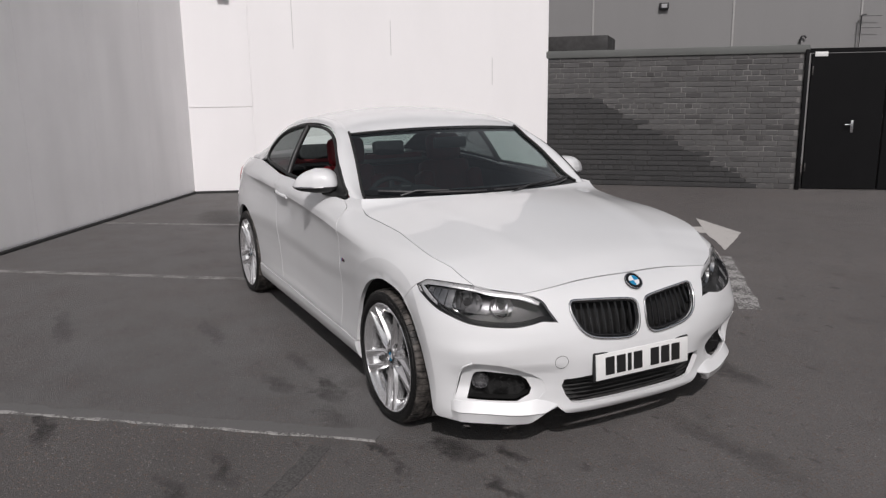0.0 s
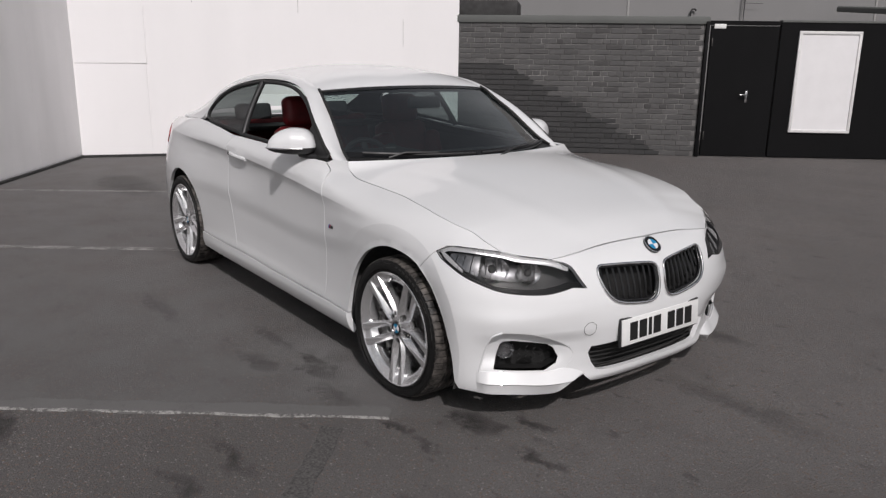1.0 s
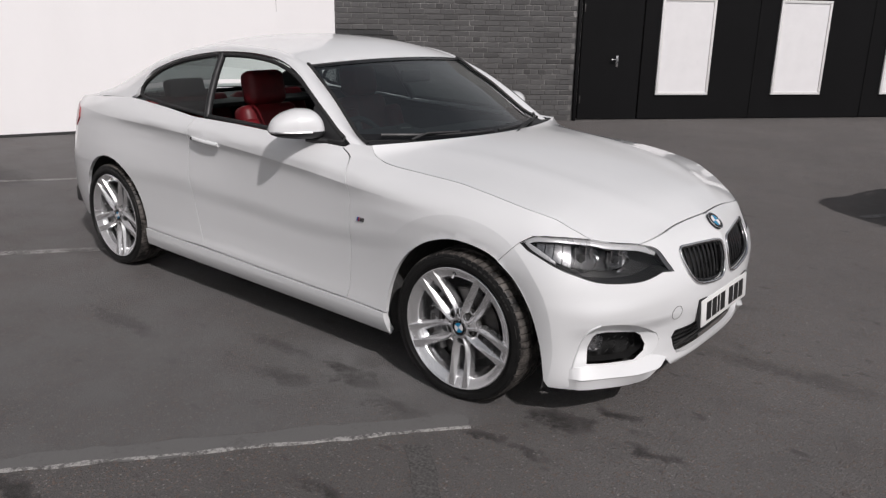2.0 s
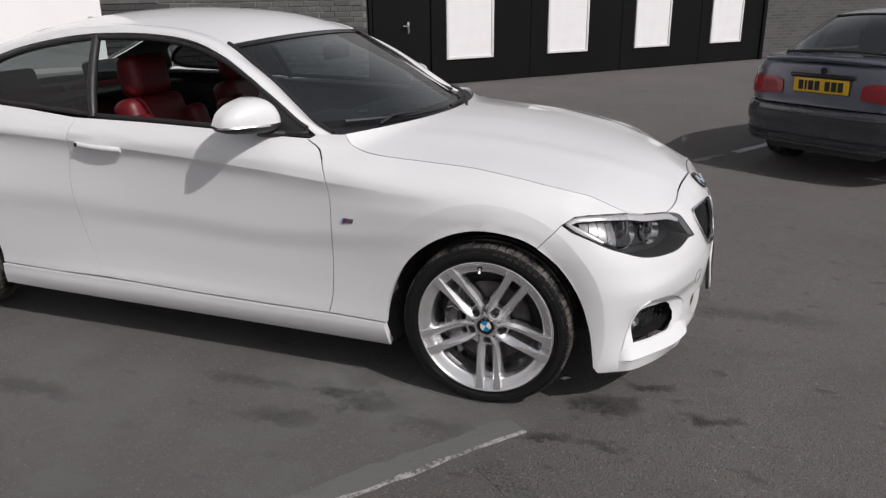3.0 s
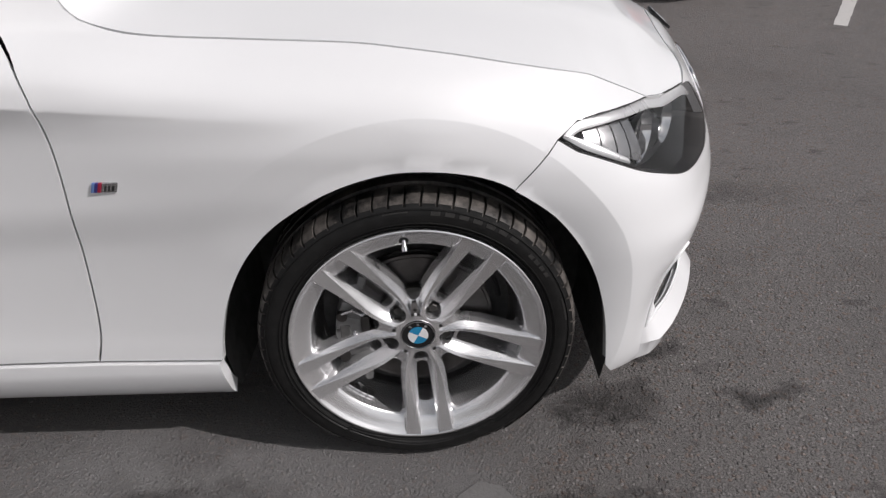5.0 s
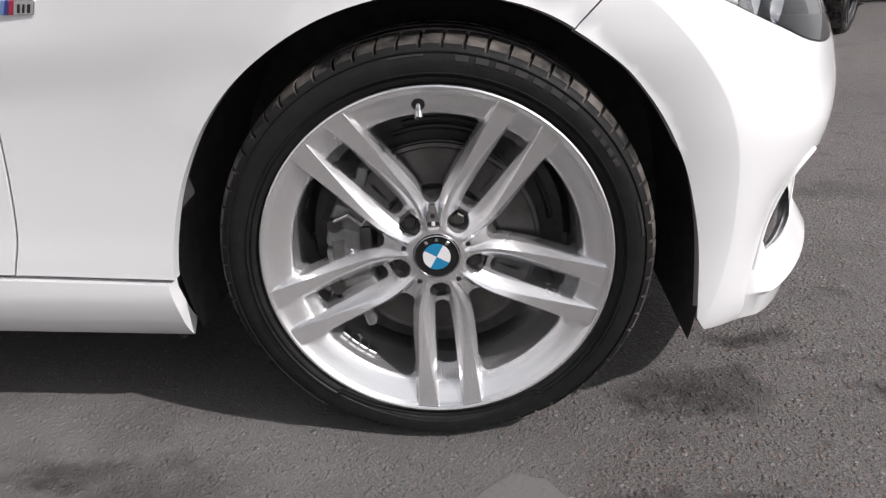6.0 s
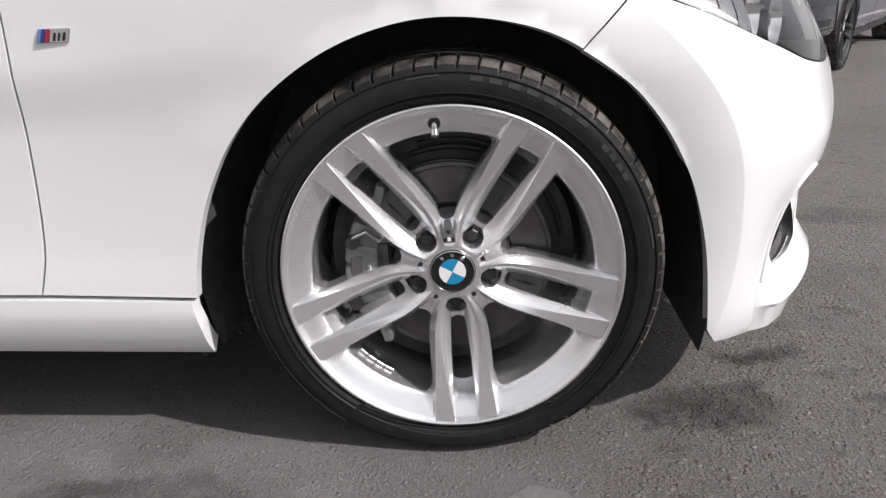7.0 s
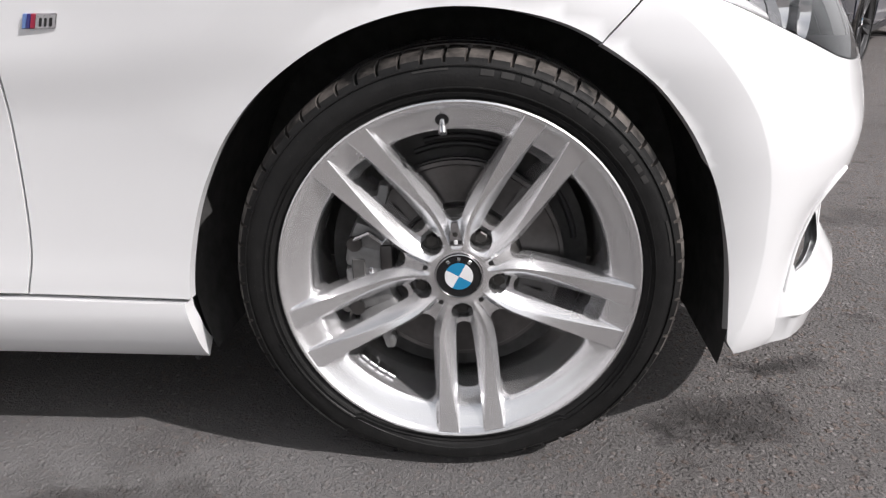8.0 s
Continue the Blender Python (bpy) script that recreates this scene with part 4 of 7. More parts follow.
    for (a, b) in list(count):
        if count.get((b, a)) or min(rad[a], rad[b]) > 0.237 or max(rad[a], rad[b]) < 0.034:
            continue
        for k in (a, b):
            if k not in made:
                made[k] = len(v) + len(extra)
                deep = 0.010 if rad[k] > 0.2 else 0.034
                extra.append(v[k] + [0, 0.0012, 0])
                extra.append(v[k] + [0, deep, 0])
        ma, mb = made[a], made[b]
        faces.append((b, a, ma, mb))
        faces.append((mb, ma, ma + 1, mb + 1))
    v = np.vstack([v, np.array(extra)])
    prof = [(0.2385, -0.1065), (0.2400, -0.1080), (0.2425, -0.1088), (0.2447, -0.1075), (0.2455, -0.1035), (0.2435, -0.098), (0.234, -0.094)]
    lv, lf = lathe(prof, 160)
    barrel = [(0.2030, -0.0800), (0.2010, -0.0600), (0.1985, 0.000), (0.203, 0.060), (0.222, 0.090), (0.236, 0.100), (0.240, 0.104), (0.232, 0.090), (0.206, 0.06), (0.203, 0.0), (0.2075, -0.078), (0.234, -0.094)]
    bv, bf = lathe(barrel, 120)
    n0 = len(v)
    faces += [tuple(x + n0 for x in f) for f in lf]
    n1 = n0 + len(lv)
    faces += [tuple(x + n1 for x in f) for f in bf]
    return np.vstack([v, lv, bv]), faces


def build_wheel(parent, detailed=True, rim_mat=None):
    """A wheel at the origin whose face looks to -y, under a thing."""
    w = new("wheel")
    w.parent = parent
    tv, tf, tm = tyre_mesh()
    ty = mesh_ob("tyre", tv, tf, None, w, "black low-profile tyre with dusty tread", sharp=28, mats=[M_TYRE, M_TREAD], fmat=tm)
    rv, rf = rim_mesh()
    rim = mesh_ob("rim", rv, rf, rim_mat or M_ALLOY, w, "silver five double-spoke alloy rim", sharp=17)
    part("hub_back", disc(0.088, 40, (0, -0.045, 0), 0.01), M_BOLT, rim)
    cap = part("centre_cap", disc(0.0320, 40, (0, -0.0790, 0), 0.012, 0.002), M_BLACKGLOSS, rim, "black-ringed blue and white centre cap")
    v, f = lathe([(0.0318, -0.0840), (0.0326, -0.0862), (0.0312, -0.0866), (0.0305, -0.0850)], 48)
    mesh_ob("cap_ring", v, f, M_SILVER, cap, sharp=40)
    for q in range(4):
        b = bmesh.new()
        vs = [b.verts.new((0, -0.0862, 0))]
        for i in range(9):
            a = radians(62 + 90 * q + 90 * i / 8)
            vs.append(b.verts.new((0.0195 * math.cos(a), -0.0862, 0.0195 * math.sin(a))))
        fc = b.faces.new(vs)
        ex = bmesh.ops.extrude_face_region(b, geom=[fc])
        bmesh.ops.translate(b, vec=(0, 0.004, 0), verts=[x for x in ex["geom"] if isinstance(x, bmesh.types.BMVert)])
        bmesh.ops.recalc_face_normals(b, faces=b.faces)
        part("cap_quarter", b, M_BLUE if q % 2 == 0 else M_BADGEWHITE, cap)
    for a0 in (126, 90, 54):
        a = radians(a0)
        part("cap_mark", box(0.0042, 0.0016, 0.0052, (0, 0, 0), 0.0004, 1, m=pose(0.0252 * math.cos(a), -0.0856, 0.0252 * math.sin(a), 0, 90 - a0, 0)), M_SILVER, cap)
    for p in range(5):
        ang = radians(-86 + 72 * p)
        at = (0.0575 * math.cos(ang), -0.056, 0.0575 * math.sin(ang))
        bo = part("wheel_bolt", disc(0.0092, 6, at, 0.020, 0.0015), M_BOLT, w)
        part("bolt_washer", disc(0.0160, 24, (at[0], -0.0500, at[2]), 0.006, 0.001), M_BOLT, bo)
        an2 = ang + radians(36)
        part("pin_hole", disc(0.0034, 14, (0.0475 * math.cos(an2), -0.0805, 0.0475 * math.sin(an2)), 0.0035, 0), M_INK, rim)
    # badge plate between two spoke pairs
    an = radians(-86 + 72 * 2 + 36)
    b = bmesh.new()
    loop = [(0.045, -0.010), (0.045, 0.010), (0.078, 0.0045), (0.078, -0.0045)]
    lo = []
    for y in (-0.0868, -0.080):
        lo.append([b.verts.new((r * math.cos(an) - t * math.sin(an), y, r * math.sin(an) + t * math.cos(an))) for r, t in loop])
    b.faces.new(lo[0])
    for i in range(4):
        j = (i + 1) % 4
        b.faces.new((lo[0][i], lo[1][i], lo[1][j], lo[0][j]))
    bmesh.ops.recalc_face_normals(b, faces=b.faces)
    pl = part("badge_plate", b, M_SILVER, rim)
    part("pin_hole", disc(0.0034, 12, (0.062 * math.cos(an), -0.0872, 0.062 * math.sin(an)), 0.003, 0), M_BOLT, rim)
    for i, mt in enumerate((M_INK, M_BADGEWHITE, M_INK)):
        t = -0.0055 + 0.0055 * i
        part("colour_bar", box(0.0045, 0.002, 0.0055, (0.0505 * math.cos(an) - t * math.sin(an), -0.0875, 0.0505 * math.sin(an) + t * math.cos(an)), 0.0004, 1), mt, rim)
    # valve
    va = radians(95)
    vp = lambda r, y: (r * math.cos(va), y, r * math.sin(va))
    v, f = tube([vp(0.222, -0.086), vp(0.2185, -0.0955)], 0.0088, 14)
    mesh_ob("valve_seat", v, f, M_BLACK, w, sharp=40)
    v, f = tube([vp(0.2200, -0.092), vp(0.2150, -0.100), vp(0.2080, -0.106)], 0.0040, 12)
    mesh_ob("valve", v, f, M_SILVER, w, "metal tyre valve", sharp=40)
    v, f = tube([vp(0.2100, -0.1045), vp(0.2035, -0.1095)], 0.0056, 12)
    mesh_ob("valve_cap", v, f, M_CHROME, w, sharp=40)
    for i in range(4):
        a = radians(225 + 4.6 * i)
        part("balance_weight", box(0.014, 0.020, 0.0045, (0, 0, 0), 0.001, 1, m=pose(0.1975 * math.cos(a), -0.052, 0.1975 * math.sin(a), 0, -math.degrees(a) + 90, 0)), M_SILVER, w)
    # the rim and what is fixed to it, at full size
    for o in w.children_recursive:
        if o is not ty and o.type == "MESH":
            for vt in o.data.vertices:
                vt.co.x *= 1.046
                vt.co.z *= 1.046
    # brake
    prof = [(0.080, -0.028), (0.094, -0.028), (0.0955, -0.0305)]
    prof += [(0.0955 + 0.0535 * q / 12, -0.0305 + (0.0007 if q % 2 else 0.0)) for q in range(1, 13)]
    prof += [(0.1505, -0.0285), (0.156, -0.028), (0.156, -0.020), (0.150, -0.019), (0.150, -0.012), (0.156, -0.011), (0.156, -0.003), (0.080, -0.003)]
    v, f = lathe(prof, 72)
    br = mesh_ob("brake_disc", v, f, M_STEEL, w, "worn steel brake disc", sharp=30)
    v, f = lathe([(0.0, -0.052), (0.066, -0.052), (0.068, -0.0535), (0.073, -0.0535), (0.080, -0.047), (0.083, -0.028)], 48)
    mesh_ob("disc_hat", v, f, M_CAST, br, sharp=30)
    v, f = lathe([(0.100, 0.012), (0.196, 0.012), (0.196, 0.02), (0.10, 0.02)], 48)
    mesh_ob("splash_plate", v, f, M_BLACKMATT, br, sharp=30)
    for r_, a0, a1 in ((0.172, 62, 112), (0.183, 68, 106), (0.176, 8, 40)):
        v, f = tube([(r_ * math.cos(radians(a)), 0.008, r_ * math.sin(radians(a))) for a in np.linspace(a0, a1, 18)], 0.0045, 8)
        mesh_ob("plate_rib", v, f, M_BLACK, br, sharp=40)
    bm = bmesh.new()
    for i in range(5):
        a = radians(158 + 13 * i)
        box(0.062, 0.055, 0.036, (0, 0, 0), 0.008, 2, m=pose(0.135 * math.cos(a), -0.040, 0.135 * math.sin(a), 0, -math.degrees(a), 0), bm=bm)
    cal = part("brake_caliper", bm, M_CAST, w, "grey cast brake caliper")
    # bracket with its two arms, pad spring and bleed nipple
    for a0, r0, ln, th in ((138, 0.150, 0.060, 0.016), (147, 0.118, 0.044, 0.014), (222, 0.150, 0.060, 0.016), (214, 0.118, 0.040, 0.014)):
        part("caliper_arm", box(ln, 0.030, th, (0, 0, 0), 0.005, 2, m=pose(r0 * math.cos(radians(a0)), -0.046, r0 * math.sin(radians(a0)), 0, -a0 + 62 * (1 if a0 < 180 else -1), 0)), M_CAST, cal)
    v, f = tube([(-0.150, -0.072, 0.052), (-0.128, -0.078, 0.064), (-0.110, -0.070, 0.046), (-0.100, -0.074, 0.060), (-0.088, -0.066, 0.048)], 0.0035, 8)
    mesh_ob("pad_spring", v, f, M_SILVER, cal, sharp=40)
    part("cast_mark", box(0.006, 0.003, 0.024, (-0.128, -0.0690, -0.004), 0.001, 1), M_SILVER, cal)
    part("caliper_window", box(0.020, 0.004, 0.034, (-0.146, -0.0672, 0.004), 0.002, 1), M_BLACKMATT, cal)
    for zz in (0.045, -0.055):
        v, f = tube([(-0.15, -0.075, zz), (-0.15, -0.02, zz)], 0.011, 10)
        mesh_ob("guide_pin", v, f, M_STEEL, cal, sharp=40)
    part("caliper_pad_plate", box(0.018, 0.02, 0.06, (-0.105, -0.062, 0.012), 0.004), M_STEEL, cal)
    v, f = tube([(-0.09, -0.03, -0.075), (-0.13, -0.055, -0.085), (-0.165, -0.045, -0.06)], 0.007, 8)
    mesh_ob("brake_hose", v, f, M_BLACK, cal, sharp=40)
    for r_, y_ in ((0.2665, -0.1098), (0.2725, -0.1122), (0.3000, -0.1108)):
        v, f = lathe([(r_ - 0.0010, y_ + 0.0012), (r_ - 0.0004, y_ - 0.0012), (r_ + 0.0004, y_ - 0.0012), (r_ + 0.0010, y_ + 0.0012)], 120)
        keep = np.degrees(np.arctan2(v[:, 2], v[:, 0]))
        v[:, 2] = np.where((keep > -125) & (keep < -55), v[:, 2] * 0.955, v[:, 2])
        mesh_ob("sidewall_rib", v, f, M_TYRE, ty, sharp=30)
    # raised lettering blocks on the sidewall, as plain bars
    for a0, a1, r0, r1 in ([(84.0 - 5.2 * i, 80.6 - 5.2 * i, 0.282, 0.2905) for i in range(7)] + [(42.5 - 3.4 * i, 40.3 - 3.4 * i, 0.277, 0.285) for i in range(4)]
                           + [(18.0, 8.0, 0.2865, 0.2905), (101.0, 92.0, 0.288, 0.291)] + [(200 + 1.8 * i, 201.2 + 1.8 * i, 0.266, 0.270) for i in range(12)] + [(320 + 1.9 * i, 321.2 + 1.9 * i, 0.268, 0.272) for i in range(14)]):
        n = max(2, int(abs(a1 - a0) / 1.2) + 1)
        vv, ff = [], []
        for i in range(n + 1):
            a = radians(a0 + (a1 - a0) * i / n)
            for r in (r0, r1):
                y = -(0.1125 - 0.05 * max(0, r - 0.279) ** 1.0 * 1.6)
                for o in (0.001, -0.0007):
                    vv.append((r * math.cos(a), y + o, r * math.sin(a)))
        for i in range(n):
            b0 = 4 * i
            ff += [(b0 + 1, b0 + 3, b0 + 7, b0 + 5), (b0, b0 + 1, b0 + 5, b0 + 4), (b0 + 2, b0 + 6, b0 + 7, b0 + 3)]
        ff += [(0, 2, 3, 1), (4 * n, 4 * n + 1, 4 * n + 3, 4 * n + 2)]
        vv = [(x * q, y, z * q) for x, y, z in vv for q in [(0.3195 - (0.316 - math.hypot(x, z)) * 0.885) / math.hypot(x, z)]]
        mesh_ob("sidewall_bar", vv, ff, M_TYRE if r1 < 0.275 else M_LETTER, ty, smooth=False)
    return w


M_LETTER = simple("raised_sidewall_rubber", (0.030, 0.029, 0.028), 0.5, 0, 0.3, 90)


def copy_part(src, m, parent):
    """A second wheel or the like under the same thing; meshes are shared."""
    made = {}
    for o in (src, *src.children_recursive):
        made[o] = o.copy()
        scene.collection.objects.link(made[o])
        made[o].parent = made.get(o.parent, parent)
    made[src].matrix_basis = m
    return made[src]


# ---- the white coupe ----
coupe = thing("coupe", "white two-door coupe with red seats, silver alloys and open window", "car", at=pose(0, 0, 0.005))
CON = [(0.752, 0), (0.748, -0.15), (0.733, -0.30), (0.695, -0.454), (0.639, -0.602), (0.570, -0.731), (0.489, -0.810), (0.390, -0.862), (0.25, -0.882), (0, -0.892), (-0.4, -0.889), (-0.9, -0.885),
       (-1.5, -0.885), (-2.2, -0.891), (-2.69, -0.893), (-3.05, -0.860), (-3.33, -0.79), (-3.49, -0.68), (-3.60, -0.48), (-3.645, -0.25), (-3.65, 0)]
SIDE_LOW = [(0.14, 0.075), (0.165, 0.048), (0.20, 0.028), (0.245, 0.018), (0.262, 0.020)]
W = Wrap(CON, [
    (0.765, 0, [(0.14, 0.11), (0.165, 0.055), (0.20, 0.034), (0.225, 0.032), (0.30, 0.020), (0.36, 0.008), (0.44, 0.004), (0.50, 0.010), (0.58, 0.022), (0.64, 0.042), (0.68, 0.066), (0.71, 0.098), (0.745, 0.160), (0.80, 0.26)]),
    (0.743, -0.30, [(0.14, 0.10), (0.165, 0.050), (0.20, 0.030), (0.225, 0.030), (0.30, 0.020), (0.36, 0.008), (0.44, 0.0), (0.50, 0.006), (0.56, 0.022), (0.62, 0.050), (0.66, 0.072), (0.70, 0.108), (0.735, 0.165), (0.80, 0.27)]),
    (0.692, -0.48, [(0.14, 0.05), (0.165, 0.030), (0.20, 0.026), (0.245, 0.034), (0.30, 0.034), (0.36, 0.026), (0.42, 0.004), (0.48, 0.0), (0.54, 0.011), (0.59, 0.030), (0.64, 0.056), (0.69, 0.087), (0.72, 0.116), (0.80, 0.22)]),
    (0.562, -0.726, [(0.14, 0.050), (0.165, 0.036), (0.20, 0.032), (0.245, 0.040), (0.30, 0.042), (0.36, 0.030), (0.42, 0.006), (0.465, 0.0), (0.52, 0.014), (0.58, 0.031), (0.64, 0.063), (0.70, 0.112), (0.74, 0.154), (0.80, 0.22)]),
    (0.44, -0.842, [(0.14, 0.045), (0.165, 0.034), (0.20, 0.026), (0.30, 0.016), (0.40, 0.006), (0.47, 0.002), (0.54, 0.010), (0.60, 0.024), (0.66, 0.050), (0.70, 0.078), (0.735, 0.115), (0.78, 0.18), (0.84, 0.25)]),
    (0.25, -0.882, [(0.14, 0.04), (0.20, 0.026), (0.30, 0.014), (0.40, 0.006), (0.50, 0.002), (0.58, 0.006), (0.64, 0.020), (0.70, 0.048), (0.735, 0.068), (0.77, 0.095), (0.81, 0.140), (0.86, 0.21), (0.95, 0.30)]),
    (0.0, -0.892, [(0.14, 0.04), (0.25, 0.026), (0.40, 0.010), (0.55, 0.004), (0.62, 0.000), (0.68, 0.002), (0.73, 0.016), (0.77, 0.036), (0.81, 0.070), (0.842, 0.120), (0.88, 0.18), (0.95, 0.25)]),
    (-0.30, -0.890, SIDE_LOW + [(0.285, 0.0205), (0.34, 0.0215), (0.45, 0.020), (0.55, 0.013), (0.64, 0.003), (0.70, 0.002), (0.745, 0.007), (0.775, 0.011), (0.80, 0.021), (0.83, 0.052), (0.868, 0.122), (0.90, 0.18), (0.95, 0.22)]),
    (-0.58, -0.888, SIDE_LOW + [(0.285, 0.0205), (0.34, 0.024), (0.42, 0.025), (0.52, 0.022), (0.62, 0.010), (0.69, 0.010), (0.755, 0.012), (0.80, 0.012), (0.83, 0.018), (0.85, 0.030), (0.885, 0.085), (0.905, 0.125), (0.95, 0.15)]),
    (-0.95, -0.885, SIDE_LOW + [(0.285, 0.020), (0.33, 0.025), (0.40, 0.029), (0.50, 0.029), (0.60, 0.018), (0.70, 0.018), (0.785, 0.018), (0.833, 0.014), (0.86, 0.013), (0.885, 0.021), (0.92, 0.043), (0.945, 0.066), (0.99, 0.10)]),
    (-1.45, -0.885, SIDE_LOW + [(0.288, 0.020), (0.34, 0.028), (0.42, 0.033), (0.52, 0.033), (0.62, 0.022), (0.72, 0.022), (0.82, 0.022), (0.866, 0.015), (0.89, 0.012), (0.91, 0.018), (0.945, 0.043), (0.97, 0.068), (1.01, 0.10)]),
    (-1.95, -0.889, SIDE_LOW + [(0.288, 0.019), (0.34, 0.024), (0.45, 0.026), (0.55, 0.022), (0.65, 0.012), (0.75, 0.016), (0.85, 0.019), (0.894, 0.016), (0.915, 0.014), (0.94, 0.027), (0.97, 0.052), (0.99, 0.072), (1.03, 0.11)]),
    (-2.69, -0.897, [(0.14, 0.05), (0.30, 0.020), (0.45, 0.008), (0.55, 0.004), (0.63, 0.0), (0.70, 0.003), (0.78, 0.014), (0.86, 0.028), (0.90, 0.034), (0.94, 0.050), (0.98, 0.085), (1.02, 0.135), (1.06, 0.19)]),
    (-3.2, -0.825, [(0.14, 0.06), (0.25, 0.024), (0.40, 0.004), (0.55, 0.0), (0.70, 0.016), (0.82, 0.040), (0.90, 0.062), (0.95, 0.095), (0.99, 0.14), (1.03, 0.20)]),
    (-3.49, -0.68, [(0.14, 0.08), (0.25, 0.03), (0.40, 0.0), (0.55, 0.004), (0.70, 0.026), (0.82, 0.052), (0.90, 0.070), (0.95, 0.09), (0.99, 0.15), (1.03, 0.22)]),
    (-3.65, 0, [(0.14, 0.10), (0.25, 0.04), (0.40, 0.0), (0.55, 0.008), (0.70, 0.03), (0.82, 0.045), (0.90, 0.055), (0.95, 0.06), (0.99, 0.12), (1.03, 0.2)]),
])

HOODLINE = [(0.772, 0.7165), (0.810, 0.7295), (0.870, 0.7485), (0.945, 0.7690), (1.02, 0.7860), (1.09, 0.8005), (1.165, 0.8158), (1.25, 0.832), (1.32, 0.844), (1.40, 0.8555), (1.485, 0.865), (1.66, 0.8755), (1.78, 0.884), (1.86, 0.893), (1.905, 0.902), (1.94, 0.914), (1.962, 0.932), (1.975, 0.955)]
HOODLINE = [tuple(p) for p in spline(HOODLINE, 48)]
# headlamp outline, as places along the body contour and heights
HLT = [(1.119, 0.702), (1.075, 0.7275), (1.02, 0.7310), (0.93, 0.7290), (0.772, 0.7165), (0.70, 0.7065), (0.548, 0.690)]
HLI = [(0.500, 0.680), (0.462, 0.661), (0.436, 0.622), (0.407, 0.580)]
HLL = [(0.474, 0.587), (0.525, 0.576), (0.5826, 0.568), (0.6425, 0.568), (0.7242, 0.574), (0.80, 0.586), (0.8712, 0.607), (0.9366, 0.628), (1.0183, 0.659), (1.083, 0.681)]
_arch = spline([(-0.391, 0.264), (-0.384, 0.32), (-0.366, 0.39), (-0.341, 0.45), (-0.307, 0.507), (-0.258, 0.562), (-0.19, 0.612), (-0.12, 0.645), (-0.04, 0.664), (0.04, 0.664), (0.12, 0.648), (0.181, 0.621),
                (0.243, 0.579), (0.278, 0.545), (0.314, 0.497), (0.345, 0.44), (0.367, 0.38), (0.388, 0.30), (0.404, 0.185)], 110)
_cut = int(np.argmin(np.hypot(_arch[:, 0] - 0.181, _arch[:, 1] - 0.621)))
ARCH, ARCH_B = [tuple(p) for p in _arch[_cut:]], [tuple(p) for p in _arch[:_cut]]
DOOR_F = [tuple(p) for p in spline([(-0.732, 0.936), (-0.686, 0.908), (-0.643, 0.868), (-0.618, 0.815), (-0.607, 0.74), (-0.605, 0.65), (-0.612, 0.46), (-0.621, 0.34), (-0.638, 0.270)], 44)]
DOOR_R = [(-1.80, 0.978), (-1.818, 0.90), (-1.838, 0.82), (-1.852, 0.73), (-1.845, 0.62), (-1.825, 0.51), (-1.795, 0.40), (-1.755, 0.287)]
F = W.flat


Y_HL = float(np.interp(HLT[-1][0], W.s, W.c[:, 1]))


def front_edge(y):
    """Height of the bonnet's front edge across the nose."""
    return 0.7255 - (0.7255 - HLT[-1][1]) * (y / Y_HL) ** 2


nose = [(float(np.interp(-y, -W.c[:900, 1], W.s[:900])), front_edge(y)) for y in np.linspace(0, Y_HL, 11)[:-1]]
FRONT = nose + [HLT[-1]]
low_edge = [(0.955, 0.160), (0.885, 0.157), (0.75, 0.158), (0.55, 0.143), (0.505, 0.172), (0.45, 0.205), (0.412, 0.224), (0.385, 0.198), (0.36, 0.178), (0.32, 0.170), (0.2, 0.164), (0.0, 0.160)]
hl_loop = [tuple(p) for p in spline(HLT + HLI[:3], 60)] + [HLI[3]] + [tuple(p) for p in spline(HLL, 50)]
bumper = FRONT + [tuple(p) for p in spline(HLT[-1:] + HLI[:3], 20)[1:]] + HLI[3:] + [tuple(p) for p in spline(HLL, 50)] + HLT[:1] + F(ARCH) + low_edge


def front_s(y):
    """Place along the contour of a point at y on the nose."""
    return float(np.interp(-y, -W.c[:900, 1], W.s[:900]))


kid = [(front_s(y), z) for y, z in spline([(-0.342, 0.645), (-0.340, 0.605), (-0.305, 0.541), (-0.24, 0.506), (-0.095, 0.487), (-0.04, 0.498), (-0.021, 0.532), (-0.018, 0.59), (-0.024, 0.625), (-0.055, 0.640), (-0.165, 0.649), (-0.295, 0.655), (-0.328, 0.655)], 60, True)]
grille_hole = [(0.0, 0.213), (front_s(-0.18), 0.214), (front_s(-0.29), 0.217), (front_s(-0.335), 0.224), (front_s(-0.365), 0.262), (front_s(-0.385), 0.305), (front_s(-0.375), 0.334), (front_s(-0.25), 0.343), (0.0, 0.343)]
fog_hole = [(0.799, 0.267), (0.789, 0.318), (0.774, 0.360), (0.759, 0.373), (0.72, 0.376), (0.62, 0.362), (0.565, 0.351), (0.536, 0.335), (0.515, 0.297), (0.525, 0.273), (0.58, 0.247), (0.69, 0.252), (0.80, 0.258)]
recess = [tuple(p) for p in spline([(0.848, 0.304), (0.825, 0.373), (0.802, 0.409), (0.764, 0.424), (0.648, 0.413), (0.535, 0.372), (0.475, 0.340)], 40)] + [(0.455, 0.312), (0.458, 0.285), (0.487, 0.252), (0.58, 0.234), (0.69, 0.239), (0.80, 0.245), (0.860, 0.244)]
gl = grille_hole
# the lower intake lies on the middle line, so the outline runs round it there
bumper_full = bumper[:-1] + [(0.0, 0.160), (0.0, 0.213)] + gl[1:-1] + [(0.0, 0.343)]


